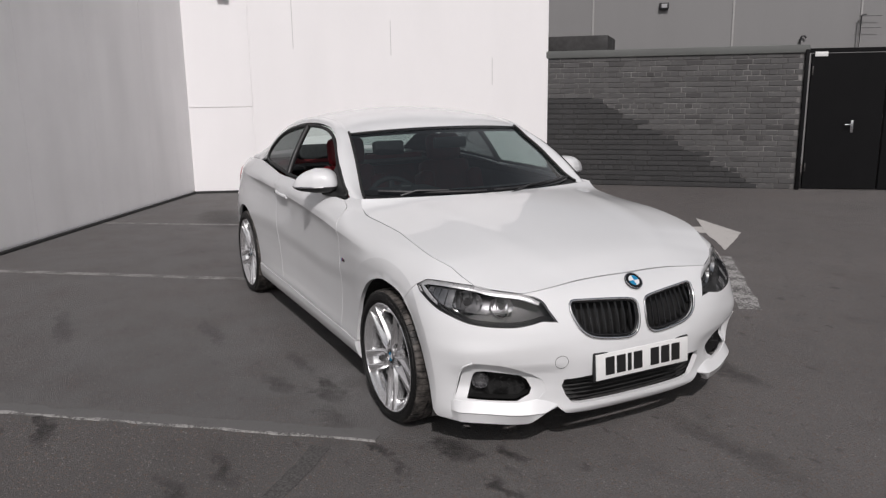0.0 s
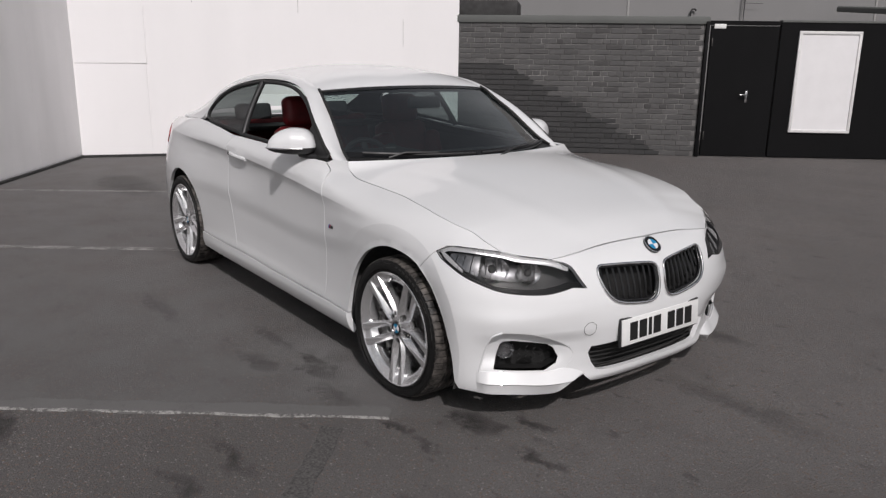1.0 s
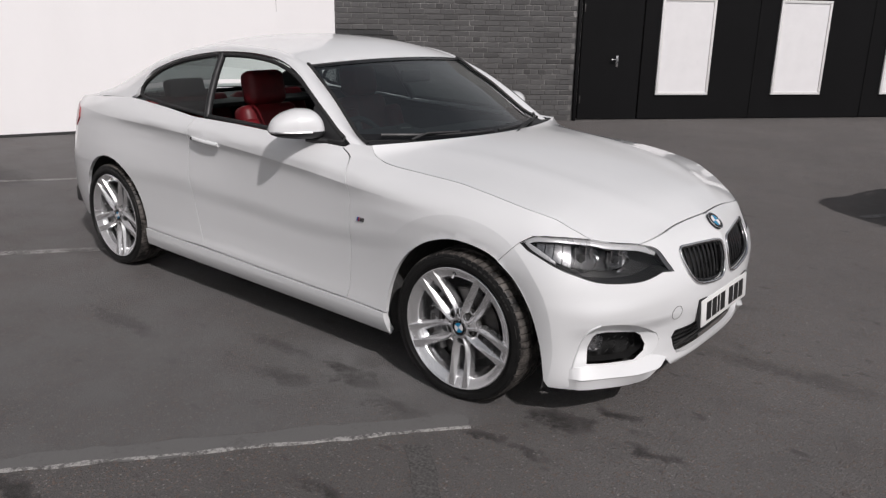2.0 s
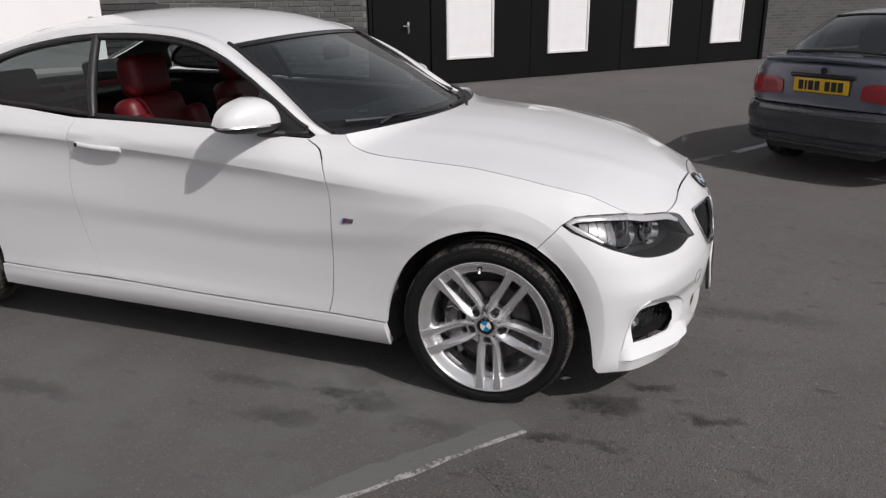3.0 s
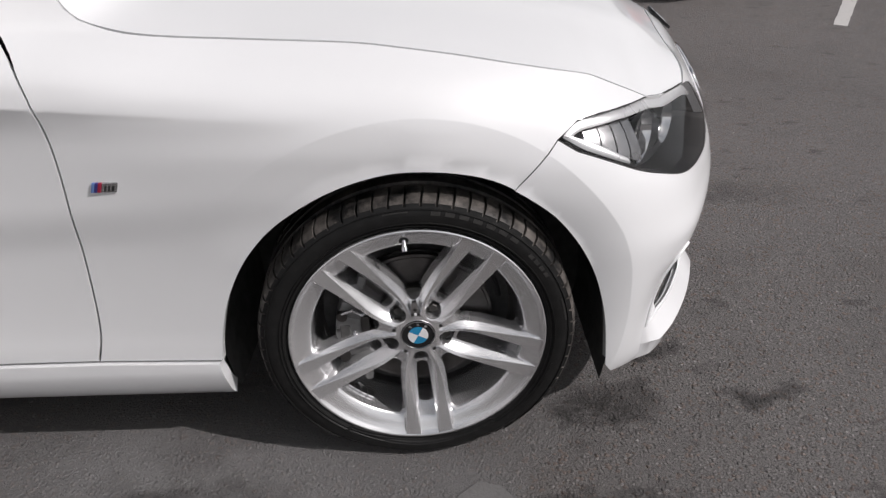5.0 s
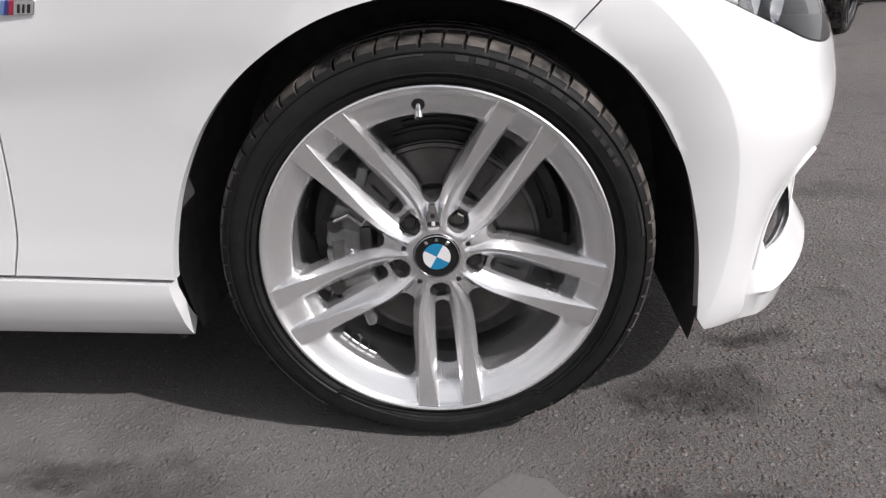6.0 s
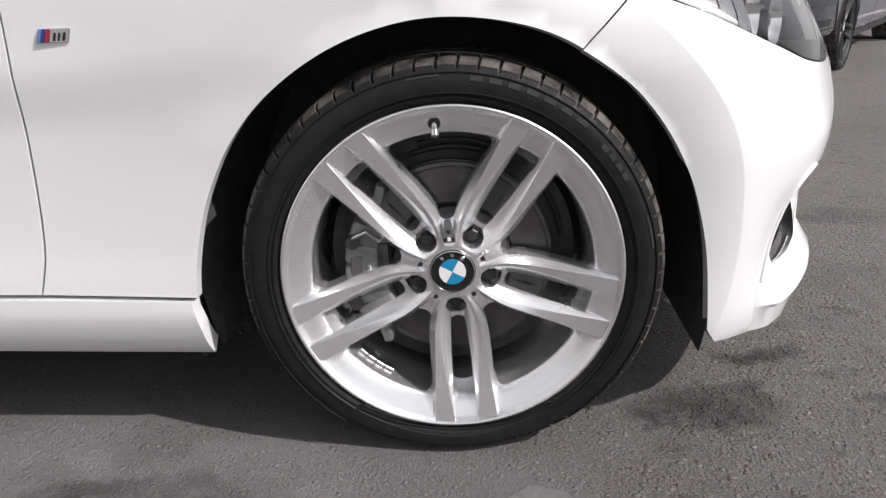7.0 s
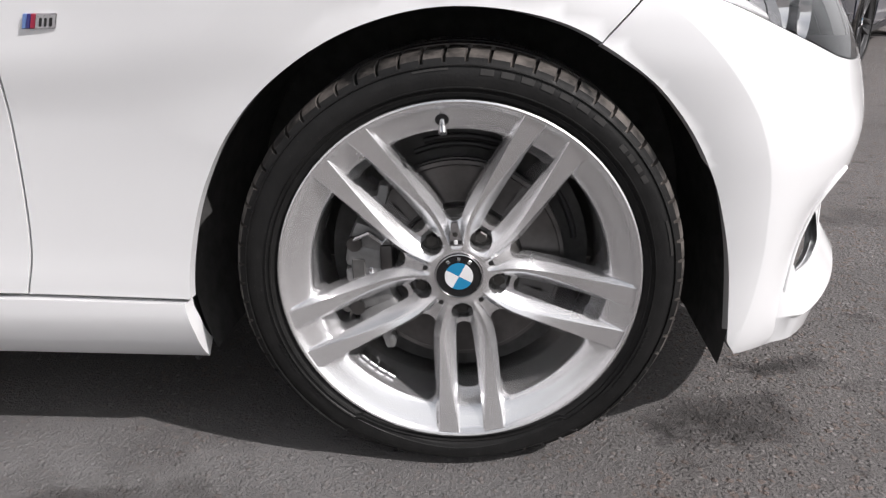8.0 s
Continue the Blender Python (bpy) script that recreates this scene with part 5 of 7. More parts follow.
def flare_edge(ang):
    """Radius of the crease round the front wheel opening, by the angle in degrees."""
    return np.interp(ang, [-20, 10, 30, 60, 90, 130], [0.432, 0.434, 0.452, 0.456, 0.465, 0.470])


def flare(a, z):
    """The band round the front wheel opening, sloped in from a crease towards its edge."""
    x = np.interp(a, W.s, W.c[:, 0])
    r, ang = np.hypot(x, z - 0.298), np.degrees(np.arctan2(z - 0.298, x))
    ang = np.where(ang < -90, ang + 360, ang)
    run = np.clip((150 - ang) / 55, 0, 1)
    return -0.25 * np.clip(flare_edge(ang) - r, 0, 0.075) * run


FLARE_RING = []
for an_ in np.arange(-12, 136, 1.4):
    for d_ in (-0.0022, 0.0012):
        r_ = float(flare_edge(an_)) + d_
        FLARE_RING.append((W.x(r_ * math.cos(radians(an_))), 0.298 + r_ * math.sin(radians(an_))))


def swage(a):
    """Height of the swage line at a place along the contour."""
    x = np.interp(a, W.s, W.c[:, 0])
    return pchip([-3.6, -3.2, -2.7, -1.95, -1.45, -0.95, -0.58, -0.2, 0.3], [0.925, 0.920, 0.910, 0.894, 0.866, 0.832, 0.799, 0.768, 0.72], x)


def crease(a, z):
    """The swage line along door and wing: a proud edge with a hollow under it, run out at both ends."""
    x = np.interp(a, W.s, W.c[:, 0])
    amp = np.interp(x, [-3.3, -2.9, -2.2, -1.5, -0.7, -0.18], [0.0, 0.008, 0.012, 0.013, 0.012, 0.0])
    d = z - swage(a)
    up = 0.35 * np.exp(-np.maximum(d, 0) / 0.035)
    t = np.maximum(-d, 0)
    low = (0.35 - 1.25 * (1 - np.exp(-t / 0.042))) * np.exp(-((t / 0.30) ** 2))
    return amp * np.where(d > 0, up, low)


def side_form(a, z):
    return flare(a, z) + crease(a, z)


body_panel(W, "front_bumper", bumper_full, M_WHITE, coupe, holes=[kid, recess], step=0.013, relief=flare, extra=FLARE_RING, join=True, depth=0.022, label="white sport front bumper with deep side intakes")
FOOT_ROW = [(W.x(x_), z_) for x_ in np.arange(-0.625, -0.395, 0.012) for z_ in (0.2735, 0.2795, 0.287, 0.296, 0.308)]
fender = HLT[:5][::-1] + F(ARCH[:1]) + F(ARCH_B)[::-1] + F(DOOR_F)[::-1] + F([(-0.70, 0.955)]) + HOODLINE[::-1][:-1]
body_panel(W, "front_wing", fender, M_WHITE, coupe, step=0.016, depth=0.020, gap=0.0022, relief=side_form, line=swage, extra=FLARE_RING + FOOT_ROW)
door_top = [(-0.72, 0.940), (-0.95, 0.955), (-1.16, 0.964), (-1.45, 0.972), (-1.70, 0.977)]
door_out = F(DOOR_F) + F([(-0.9, 0.270), (-1.3, 0.274), (-1.6, 0.282)]) + F(DOOR_R)[::-1] + F(door_top)[::-1]
doors = body_panel(W, "car_door", door_out, M_WHITE, coupe, step=0.017, depth=0.030, relief=side_form, line=swage)
ra = [(-2.69 + 0.366 * math.cos(radians(a)), 0.302 + 0.366 * math.sin(radians(a))) for a in range(4, 185, 9)]
quarter = F(DOOR_R) + F([(-2.0, 0.284), (-2.325, 0.292)]) + F(ra) + F([(-3.06, 0.22), (-3.3, 0.20)]) + [(W.s[-1], 0.20), (W.s[-1], 0.955)] + F([(-3.62, -0.5, 0.955), (-3.50, -0.76, 0.962), (-3.3, -0.83, 0.975), (-3.05, -0.86, 0.992), (-2.75, -0.88, 1.012), (-2.55, -0.88, 1.022), (-2.37, -0.88, 1.016), (-2.08, -0.88, 1.000)])
body_panel(W, "rear_quarter", quarter, M_WHITE, coupe, step=0.022, depth=0.020, relief=side_form, line=swage)
sill = F([(-0.398, 0.2625), (-0.390, 0.21), (-0.386, 0.156), (-0.9, 0.162), (-1.5, 0.168), (-2.1, 0.178), (-2.345, 0.185), (-2.33, 0.287), (-2.0, 0.282), (-1.6, 0.279), (-1.3, 0.2705), (-0.9, 0.2665), (-0.63, 0.2675)])
body_panel(W, "side_skirt", sill, M_WHITE, coupe, step=0.016, depth=0.03, out=0.006)
# dark sheet added behind the joints, so that the panel gaps read as shade
shell = [(0.0, 0.72)] + F([(0.70, -0.30, 0.69), (0.60, -0.45, 0.67), (0.45, 0.70), (0.2, 0.80), (-0.2, 0.85), (-0.55, 0.88), (-0.75, 0.92), (-1.7, 0.955), (-2.4, 0.99), (-3.3, 0.95)]) + [(W.s[-1], 0.93), (W.s[-1], 0.24)] + F([(-3.1, 0.26)]) + F([(-2.69 + 0.40 * math.cos(radians(a)), 0.302 + 0.40 * math.sin(radians(a))) for a in range(180, -1, -15)]) + F([(-2.2, 0.22), (-0.45, 0.20)]) + F([(0.41 * math.cos(radians(a)), 0.30 + 0.41 * math.sin(radians(a))) for a in range(176, -1, -15)]) + F([(0.45, 0.24), (0.56, -0.755, 0.24), (0.69, -0.55, 0.24)]) + [(front_s(-0.44), 0.24), (front_s(-0.43), 0.40), (front_s(-0.38), 0.49), (front_s(-0.38), 0.68), (0.0, 0.70)]
body_panel(W, "inner_shell", shell[1:-1] + [(front_s(-0.30), 0.70)], M_GAP, coupe, step=0.06, out=-0.045, depth=0, holes=[[(a, b) for a, b in shrink(recess, -0.012)], [(a, b) for a, b in shrink(hl_loop, -0.004)]])

# bonnet
edge_uv = HOODLINE[::-1] + HLT[5:]
edge_pts = W.at([a for a, _ in edge_uv], [b for _, b in edge_uv])
NU, NV = 70, 33
eu = np.r_[0, np.cumsum(np.linalg.norm(np.diff(edge_pts, axis=0), axis=1))]
eu /= eu[-1]
us = np.linspace(0, 0.994, NU)
E_ = np.stack([np.interp(us, eu, edge_pts[:, k]) for k in range(3)], 1)
fr = W.at([a for a, _ in FRONT], [b for _, b in FRONT])
vv = np.linspace(-1, 1, NV)
gfx = np.interp(np.abs(vv), np.abs(fr[:, 1]) / abs(fr[-1, 1]), (fr[:, 0] - fr[-1, 0]) / (fr[0, 0] - fr[-1, 0]))
gfz = np.interp(np.abs(vv), np.abs(fr[:, 1]) / abs(fr[-1, 1]), (fr[:, 2] - fr[-1, 2]) / (fr[0, 2] - fr[-1, 2]))
xc = np.interp(us, [0, 0.14, 0.4, 0.7, 0.88, 1], [-0.395, -0.29, 0.0, 0.30, 0.49, fr[0, 0]])
zc = pchip([-0.42, -0.2, 0.05, 0.3, 0.48, fr[0, 0]], [0.966, 0.944, 0.905, 0.852, 0.803, fr[0, 2]], xc)
hood = np.zeros((NU, NV, 3))
for i, u in enumerate(us):
    w = u**3
    sx = (1 - w) * (1 - np.abs(vv) ** 2.0) + w * gfx
    sz = (1 - w) * (1 - np.abs(vv) ** 2.3) + w * gfz
    hood[i, :, 0] = E_[i, 0] + (xc[i] - E_[i, 0]) * sx
    hood[i, :, 1] = -E_[i, 1] * vv
    ridge = 0.006 * np.exp(-(((np.abs(vv) - (0.70 - 0.22 * u)) / 0.085) ** 2)) * np.sin(np.pi * np.clip(u, 0, 1)) ** 0.6
    hood[i, :, 2] = E_[i, 2] + (zc[i] - E_[i, 2]) * sz + ridge * 1.2
sheet("bonnet", hood, M_WHITE, coupe, 0.02, "white bonnet with two soft ridges", up=(0, 0, 1))


# greenhouse
def side_y(x, z):
    dz = z - 0.96
    return -(0.812 - 0.42 * dz - 0.50 * dz * np.abs(dz) - 0.16 * np.maximum(0, -2.15 - x) ** 1.2 - 0.19 * np.maximum(0, x + 0.95))


DX = [(-0.655, 0.928), (-0.78, 1.014), (-0.90, 1.094), (-1.02, 1.165), (-1.15, 1.226), (-1.30, 1.274), (-1.45, 1.297), (-1.65, 1.307), (-1.90, 1.299), (-2.15, 1.262), (-2.35, 1.213), (-2.50, 1.150), (-2.556, 1.034), (-2.72, 1.016), (-3.05, 0.990)]
DD = [(x, float(side_y(x, z)), z) for x, z in DX]
DD = [(x - 0.016 * max(0.0, 1 - max(0.0, -x - 0.9) / 0.5), y, z) for x, y, z in DD]
DD[0] = (-0.622, -0.762, 0.886)
DD[-3], DD[-2], DD[-1] = (-2.556, -0.745, 1.026), (-2.72, -0.742, 1.010), (-3.06, -0.705, 0.992)
TT = [(-0.560, -0.726, 0.912), (-0.715, -0.696, 0.968), (-0.83, -0.668, 1.046), (-0.94, -0.642, 1.125), (-1.06, -0.615, 1.194), (-1.175, -0.592, 1.259), (-1.32, -0.566, 1.302), (-1.50, -0.552, 1.325), (-1.80, -0.547, 1.333), (-2.08, -0.551, 1.312), (-2.32, -0.562, 1.268), (-2.54, -0.582, 1.210), (-2.76, -0.610, 1.128), (-2.95, -0.625, 1.058), (-3.12, -0.635, 1.004)]
TT = [(x - 0.016 * max(0.0, 1 - max(0.0, -x - 0.9) / 0.5), y + 0.010, z + 0.014 * math.exp(-(((x + 2.25) / 0.55) ** 2))) for x, y, z in TT]
ts = np.linspace(0, 14, 113)
dcur, tcur = curve_at(DD, ts), curve_at(TT, ts)
rail = np.zeros((len(ts), 9, 3))
for k in range(9):
    a = k / 8
    rail[:, k] = dcur * (1 - a) + tcur * a
    bulge = 0.016 * math.sin(math.pi * a)
    rail[:, k] += np.array([0.0, -0.6, 0.75]) * bulge
for sd in (1, -1):
    sheet("roof_rail", rail * [1, sd, 1], M_WHITE, coupe, 0.02, "white roof pillar and rail", up=(0, -sd, 0.6))
    sheet("pillar_trim", (rail * [1, 0.965, 1] - [0.006, 0, 0.016]) * [1, sd, 1], M_TRIMGREY, coupe, 0.0, "dark grey inner pillar trim", up=(0, sd, -0.6))


def across(t0, t1, n, centre, m, power=2.2):
    """A sheet from the right edge curve to the left one; centre(f) gives x and z on the middle line."""
    tq = np.linspace(t0, t1, n)
    e = curve_at(TT, tq)
    v = np.linspace(-1, 1, m)
    out = np.zeros((n, m, 3))
    for i in range(n):
        cx, cz = centre(i / (n - 1), e[i])
        sh = 1 - np.abs(v) ** power
        out[i, :, 0] = e[i, 0] + (cx - e[i, 0]) * sh
        out[i, :, 1] = -e[i, 1] * v
        out[i, :, 2] = e[i, 2] + (cz - e[i, 2]) * sh
    return out


roof = across(5, 10, 40, lambda f, e: (e[0] + 0.055 * (1 - f) ** 2 - 0.05 * f * f, e[2] + 0.022 + 0.031 * math.sin(math.pi * f ** 0.75) + 0.020 * f * f), 33)
sheet("roof", roof, M_WHITE, coupe, 0.02, "white steel roof", up=(0, 0, 1))
wsc = across(0.9, 5, 30, lambda f, e: (-0.44 + (-1.117 + 0.44) * f, 0.952 + (1.283 - 0.952) * f + 0.022 * math.sin(math.pi * f)), 33)
wsi = wsc * [1, 0.985, 1] - [0, 0, 0.004]
sheet("windscreen", wsi, M_WSGLASS, coupe, 0.004, "tinted laminated windscreen", up=(1, 0, 0.6))
for nm, rows in (("windscreen_band", wsi[:3]), ("windscreen_band", wsi[-2:])):
    sheet(nm, rows + [0.003, 0, 0.003], M_BLACKGLOSS, coupe, 0.002, "", up=(1, 0, 0.6))
for sd in (1, -1):
    e = curve_at(TT, np.linspace(0.6, 5.1, 40)) * [1, sd, 1] + [0.004, 0.006 * sd, 0.004]
    strip("windscreen_seal", e, 0.008, M_SEAL, coupe)
strip("windscreen_seal", roof[0] * [1, 0.99, 1] + [0.004, 0, -0.002], 0.007, M_SEAL, coupe)
rg = across(10, 13.7, 20, lambda f, e: (e[0] - 0.07 - 0.03 * f, e[2] + 0.045 * (1 - 0.5 * f)), 21)
sheet("rear_window", rg * [1, 0.985, 1], M_SIDEGLASS, coupe, 0.004, "tinted rear window", up=(-0.5, 0, 1))
# cowl, wipers
cow = np.stack([hood[0] + [0.01, 0, -0.016], hood[0] * 0.5 + wsc[0] * 0.5 + [0, 0, -0.022], wsc[0] + [-0.02, 0, -0.006]])
sheet("scuttle", cow, M_BLACK, coupe, 0.01, "black plastic scuttle panel", up=(0, 0, 1))
for y0, y1, k in ((-0.02, 0.60, 1), (-0.62, -0.06, 2)):
    pts = []
    for t in np.linspace(0, 1, 16):
        y = y0 + (y1 - y0) * t
        j = np.interp(y, np.linspace(-0.684, 0.684, 33), np.arange(33))
        r = 0.05 + 0.30 * (t if k == 1 else 1 - t)
        a, b = int(r), int(j)
        pts.append(wsi[a, b] * (1 - (r - a)) + wsi[a + 1, min(b + 1, 32)] * (r - a) + [0.022, 0, 0.022])
    wp = strip("wiper", pts, 0.008, M_BLACK, coupe, "black wiper blade")
    strip("wiper_arm", [pts[2] + np.array([0.05, 0, -0.015]), pts[5] + np.array([0.02, 0, 0.010]), pts[9] + np.array([0.0, 0, 0.010])], 0.006, M_BLACK, wp)
# round permit inside the screen's lower corner
pd = wsi[4, 5] + [-0.006, 0, -0.006]
nd = np.cross(wsi[5, 5] - wsi[3, 5], wsi[4, 6] - wsi[4, 4])
nd *= np.sign(nd[0]) / np.linalg.norm(nd)
pm = part("permit_disc", disc(0.040, 32, (0, 0, 0), 0.002), M_BLACK, coupe, "round dark permit behind the windscreen")
pm.matrix_basis = look(tuple(pd), tuple(pd - nd)) @ pose(0, 0, 0, -90, 0, 0)
part("permit_bar", box(0.050, 0.003, 0.010, (0, -0.0015, 0.004), 0.0005, 1), M_COPING, pm)
# boot lid
bl = []
for x, y, z in ((-3.02, -0.868, 0.994), (-3.15, -0.865, 0.985), (-3.3, -0.84, 0.974), (-3.42, -0.80, 0.966), (-3.52, -0.73, 0.960)):
    p = W.at([W.near(x, y)], [z])[0]
    bl.append([[p[0] - 0.06 * (1 - v * v) * (1 if x < -3.1 else 1.2), -p[1] * v, p[2] + 0.022 * (1 - v * v)] for v in np.linspace(-1, 1, 25)])
sheet("boot_lid", bl, M_WHITE, coupe, 0.02, "white boot lid", up=(0, 0, 1))
# windows
dlo_top = [(-0.735, 0.956), (-0.79, 1.000), (-0.90, 1.076), (-1.02, 1.147), (-1.15, 1.207), (-1.30, 1.253), (-1.45, 1.277), (-1.65, 1.287), (-1.90, 1.279), (-2.15, 1.241), (-2.33, 1.194), (-2.44, 1.142), (-2.505, 1.095), (-2.517, 1.062)]
belt = [(-2.47, 1.030), (-2.30, 1.020), (-2.08, 1.008), (-1.72, 0.985), (-1.45, 0.979), (-1.16, 0.971), (-0.95, 0.961)]


def on_side(pts, out=0.0):
    p = np.array(pts, float)
    return np.stack([p[:, 0], side_y(p[:, 0], p[:, 1]) - out, p[:, 1]], 1)


for sd in (1, -1):
    loop = on_side(spline(dlo_top + belt, 120, True), -0.004) * [1, sd, 1]
    strip("window_seal", loop, 0.011, M_SEAL, coupe, "black window surround", closed=True, seg=8)
    q = [(-1.77, 0.990), (-2.08, 1.012), (-2.30, 1.024), (-2.47, 1.036), (-2.505, 1.062), (-2.493, 1.095), (-2.43, 1.138), (-2.32, 1.188), (-2.14, 1.235), (-1.90, 1.272), (-1.855, 1.275)]
    uv, fa = fill(q, (), 0.05)
    v = on_side(uv, -0.010) * [1, sd, 1]
    n = np.tile([0, -0.86 * sd, 0.5], (len(v), 1))
    g = skin("quarter_window", v, n, fa, M_DARKGLASS, coupe, 0.004, "dark tinted rear side window")
    bp = on_side(spline([(-1.735, 0.975), (-1.775, 1.10), (-1.83, 1.288)], 12), 0.0) * [1, sd, 1]
    strip("door_pillar", bp + [0, 0.006 * sd, 0], 0.019, M_BLACK, coupe, "black pillar between the side windows", flat=1.0, seg=8)
    # triangle at the mirror foot
    tr = [(-0.722, 0.944), (-0.95, 0.960), (-0.95, 1.105), (-0.78, 1.000)]
    uv, fa = fill(tr, (), 0.05)
    v = on_side(uv, 0.004) * [1, sd, 1]
    skin("mirror_foot", v, np.tile([0, -0.9 * sd, 0.4], (len(v), 1)), fa, M_BLACK, coupe, 0.012)

    if sd < 0:
        q = [(-0.95, 0.962), (-1.16, 0.972), (-1.45, 0.980), (-1.71, 0.985), (-1.80, 1.277), (-1.65, 1.283), (-1.45, 1.274), (-1.30, 1.251), (-1.15, 1.206), (-1.02, 1.145), (-0.95, 1.105)]
        uv, fa = fill(q, (), 0.08)
        v = on_side(uv, -0.010) * [1, sd, 1]
        skin("door_window", v, np.tile([0, -0.86 * sd, 0.5], (len(v), 1)), fa, M_SIDEGLASS, coupe, 0.004, "tinted door window, shut")

# shark fin aerial
b = bmesh.new()
bmesh.ops.create_cone(b, cap_ends=True, segments=20, radius1=0.05, radius2=0.012, depth=0.06)
bmesh.ops.scale(b, vec=(1.5, 0.42, 0.9), verts=b.verts)
for vtx in b.verts:
    if vtx.co.z > 0:
        vtx.co.x -= 0.035
bmesh.ops.bevel(b, geom=list(b.edges), offset=0.004, segments=2, affect="EDGES")
bmesh.ops.translate(b, vec=(-2.40, 0, 1.322), verts=b.verts)
part("aerial_fin", b, M_WHITE, coupe, "white shark fin aerial")


# door mirrors
def shell_form(c, half, yaw, zlo, zhi, p=2.6, rings=18, seg=28, flat_back=0.35):
    v, f = [], []
    cy, sy_ = math.cos(radians(yaw)), math.sin(radians(yaw))
    lat = [radians(zlo + (zhi - zlo) * i / rings) for i in range(rings + 1)]
    e = lambda t: math.copysign(abs(t) ** (2 / p), t)
    for la in lat:
        for j in range(seg):
            a = 2 * math.pi * j / seg
            x, y, z = e(math.cos(la)) * e(math.cos(a)) * half[0], e(math.cos(la)) * e(math.sin(a)) * half[1], e(math.sin(la)) * half[2]
            if x < -flat_back * half[0]:
                x = -flat_back * half[0]
            v.append((c[0] + x * cy - y * sy_, c[1] + x * sy_ + y * cy, c[2] + z))
    for i in range(rings):
        for j in range(seg):
            k = (j + 1) % seg
            f.append((i * seg + j, i * seg + k, (i + 1) * seg + k, (i + 1) * seg + j))
    f.append(tuple(reversed(range(seg))))
    f.append(tuple(rings * seg + j for j in range(seg)))
    return np.array(v), f


MIRX, MIRY = -0.934, -0.872


def mirror_plan(u):
    """Depth of the mirror housing in front of its glass, from the outer end (-1) to the inner one (1)."""
    end = max(0.0, 1 - abs(u) ** 5) ** 0.42
    return (0.078 - 0.018 * max(0.0, -u)) * (0.02 + 0.98 * end), end


def mirror_point(x, y, z):
    c, sn = math.cos(radians(-30)), math.sin(radians(-30))
    return (MIRX + x * c - y * sn, MIRY + x * sn + y * c, 1.000 + z)


def mirror_shell(upper, nu=30, nv=18):
    """The painted upper hood, lower at its outer end, or the shallow black bowl under it; both are flat at the back."""
    v = []
    for i in range(nu + 1):
        u = -1 + 2 * i / nu
        deep, end = mirror_plan(u)
        if upper:
            tall = (0.094 - 0.030 * max(0.0, -u) ** 1.2 - 0.008 * max(0.0, u) ** 2) * (0.04 + 0.96 * end)
        else:
            tall = (0.038 - 0.012 * max(0.0, -u)) * (0.04 + 0.96 * end)
            deep -= 0.003
        for k in range(nv + 1):
            a = 0.5 * math.pi * k / nv
            x = -0.034 + (deep + 0.034) * math.cos(a) ** 0.62
            z = tall * math.sin(a) ** 0.72
            y = 0.126 * u * (1 - (0.26 if u < 0 else 0.14) * (z / 0.09) ** 1.5)
            v.append(mirror_point(x, y, z if upper else -0.0015 - z))
    w_ = nv + 1
    f = [(i * w_ + k, (i + 1) * w_ + k, (i + 1) * w_ + k + 1, i * w_ + k + 1) for i in range(nu) for k in range(nv)]
    back = len(v)
    v += [(*v[i * w_ + nv][:2], 1.000 if upper else 0.9985) for i in range(nu + 1)]
    f += [(i * w_ + nv, (i + 1) * w_ + nv, back + i + 1, back + i) for i in range(nu)]
    return np.array(v), f if upper else [q[::-1] for q in f]


for sd in (1, -1):
    mir = new("door_mirror")
    mir.parent = coupe
    mir["label"] = "white door mirror with black base and silver indicator strip"
    if sd < 0:
        mir.matrix_basis = pose(-0.012, -0.030, -0.020)
    for nm, up_, mt in (("mirror_cap", True, M_WHITE), ("mirror_base", False, M_BLACK)):
        v, f = mirror_shell(up_)
        mesh_ob(nm, v * [1, sd, 1], f if sd > 0 else [x[::-1] for x in f], mt, mir, sharp=45)
    arc = [mirror_point(mirror_plan(u)[0] - 0.001, 0.126 * u, -0.003) for u in np.linspace(-0.985, 0.45, 30)]
    strip("indicator_strip", np.array(arc) * [1, sd, 1], 0.0050, M_SILVER, mir)
    strip("mirror_arm", np.array([(-0.915, -0.835, 0.965), (-0.875, -0.80, 0.955), (-0.82, -0.77, 0.950)]) * [1, sd, 1], 0.026, M_BLACK, mir, flat=0.7, seg=10)
    part("mirror_glass", box(0.004, 0.120, 0.050, (0, 0, 0), 0.0015, 1, m=pose(MIRX - 0.028, (MIRY - 0.014) * sd, 1.024, 0, 0, -30 * sd)), M_CHROME, mir)

# door handles
for sd, dr in zip((1, -1), doors):
    c = W.at([W.x(-1.665)], [0.868])[0]
    pts = []
    for t in np.linspace(0, 1, 12):
        x = -1.775 + 0.225 * t
        p = W.at([W.x(x)], [0.874 - 0.012 * t])[0]
        pts.append(p + np.array([0, -(0.003 + 0.011 * math.sin(math.pi * t) ** 0.6), 0]))
    hd = strip("door_handle", np.array(pts) * [1, sd, 1], 0.0115, M_WHITE, dr, "white pull handle", seg=10)
    v, f = shell_form((-1.650, c[1] + 0.001, 0.880), (0.056, 0.006, 0.021), 0, -90, 90, 2.2, 10, 20, 9)
    mesh_ob("handle_cup", v * [1, sd, 1], f if sd > 0 else [x[::-1] for x in f], M_WHITE, dr)
    if sd > 0:
        part("lock", disc(0.009, 16, (-1.765, pts[0][1] - 0.014, 0.874), 0.004), M_BOLT, dr)

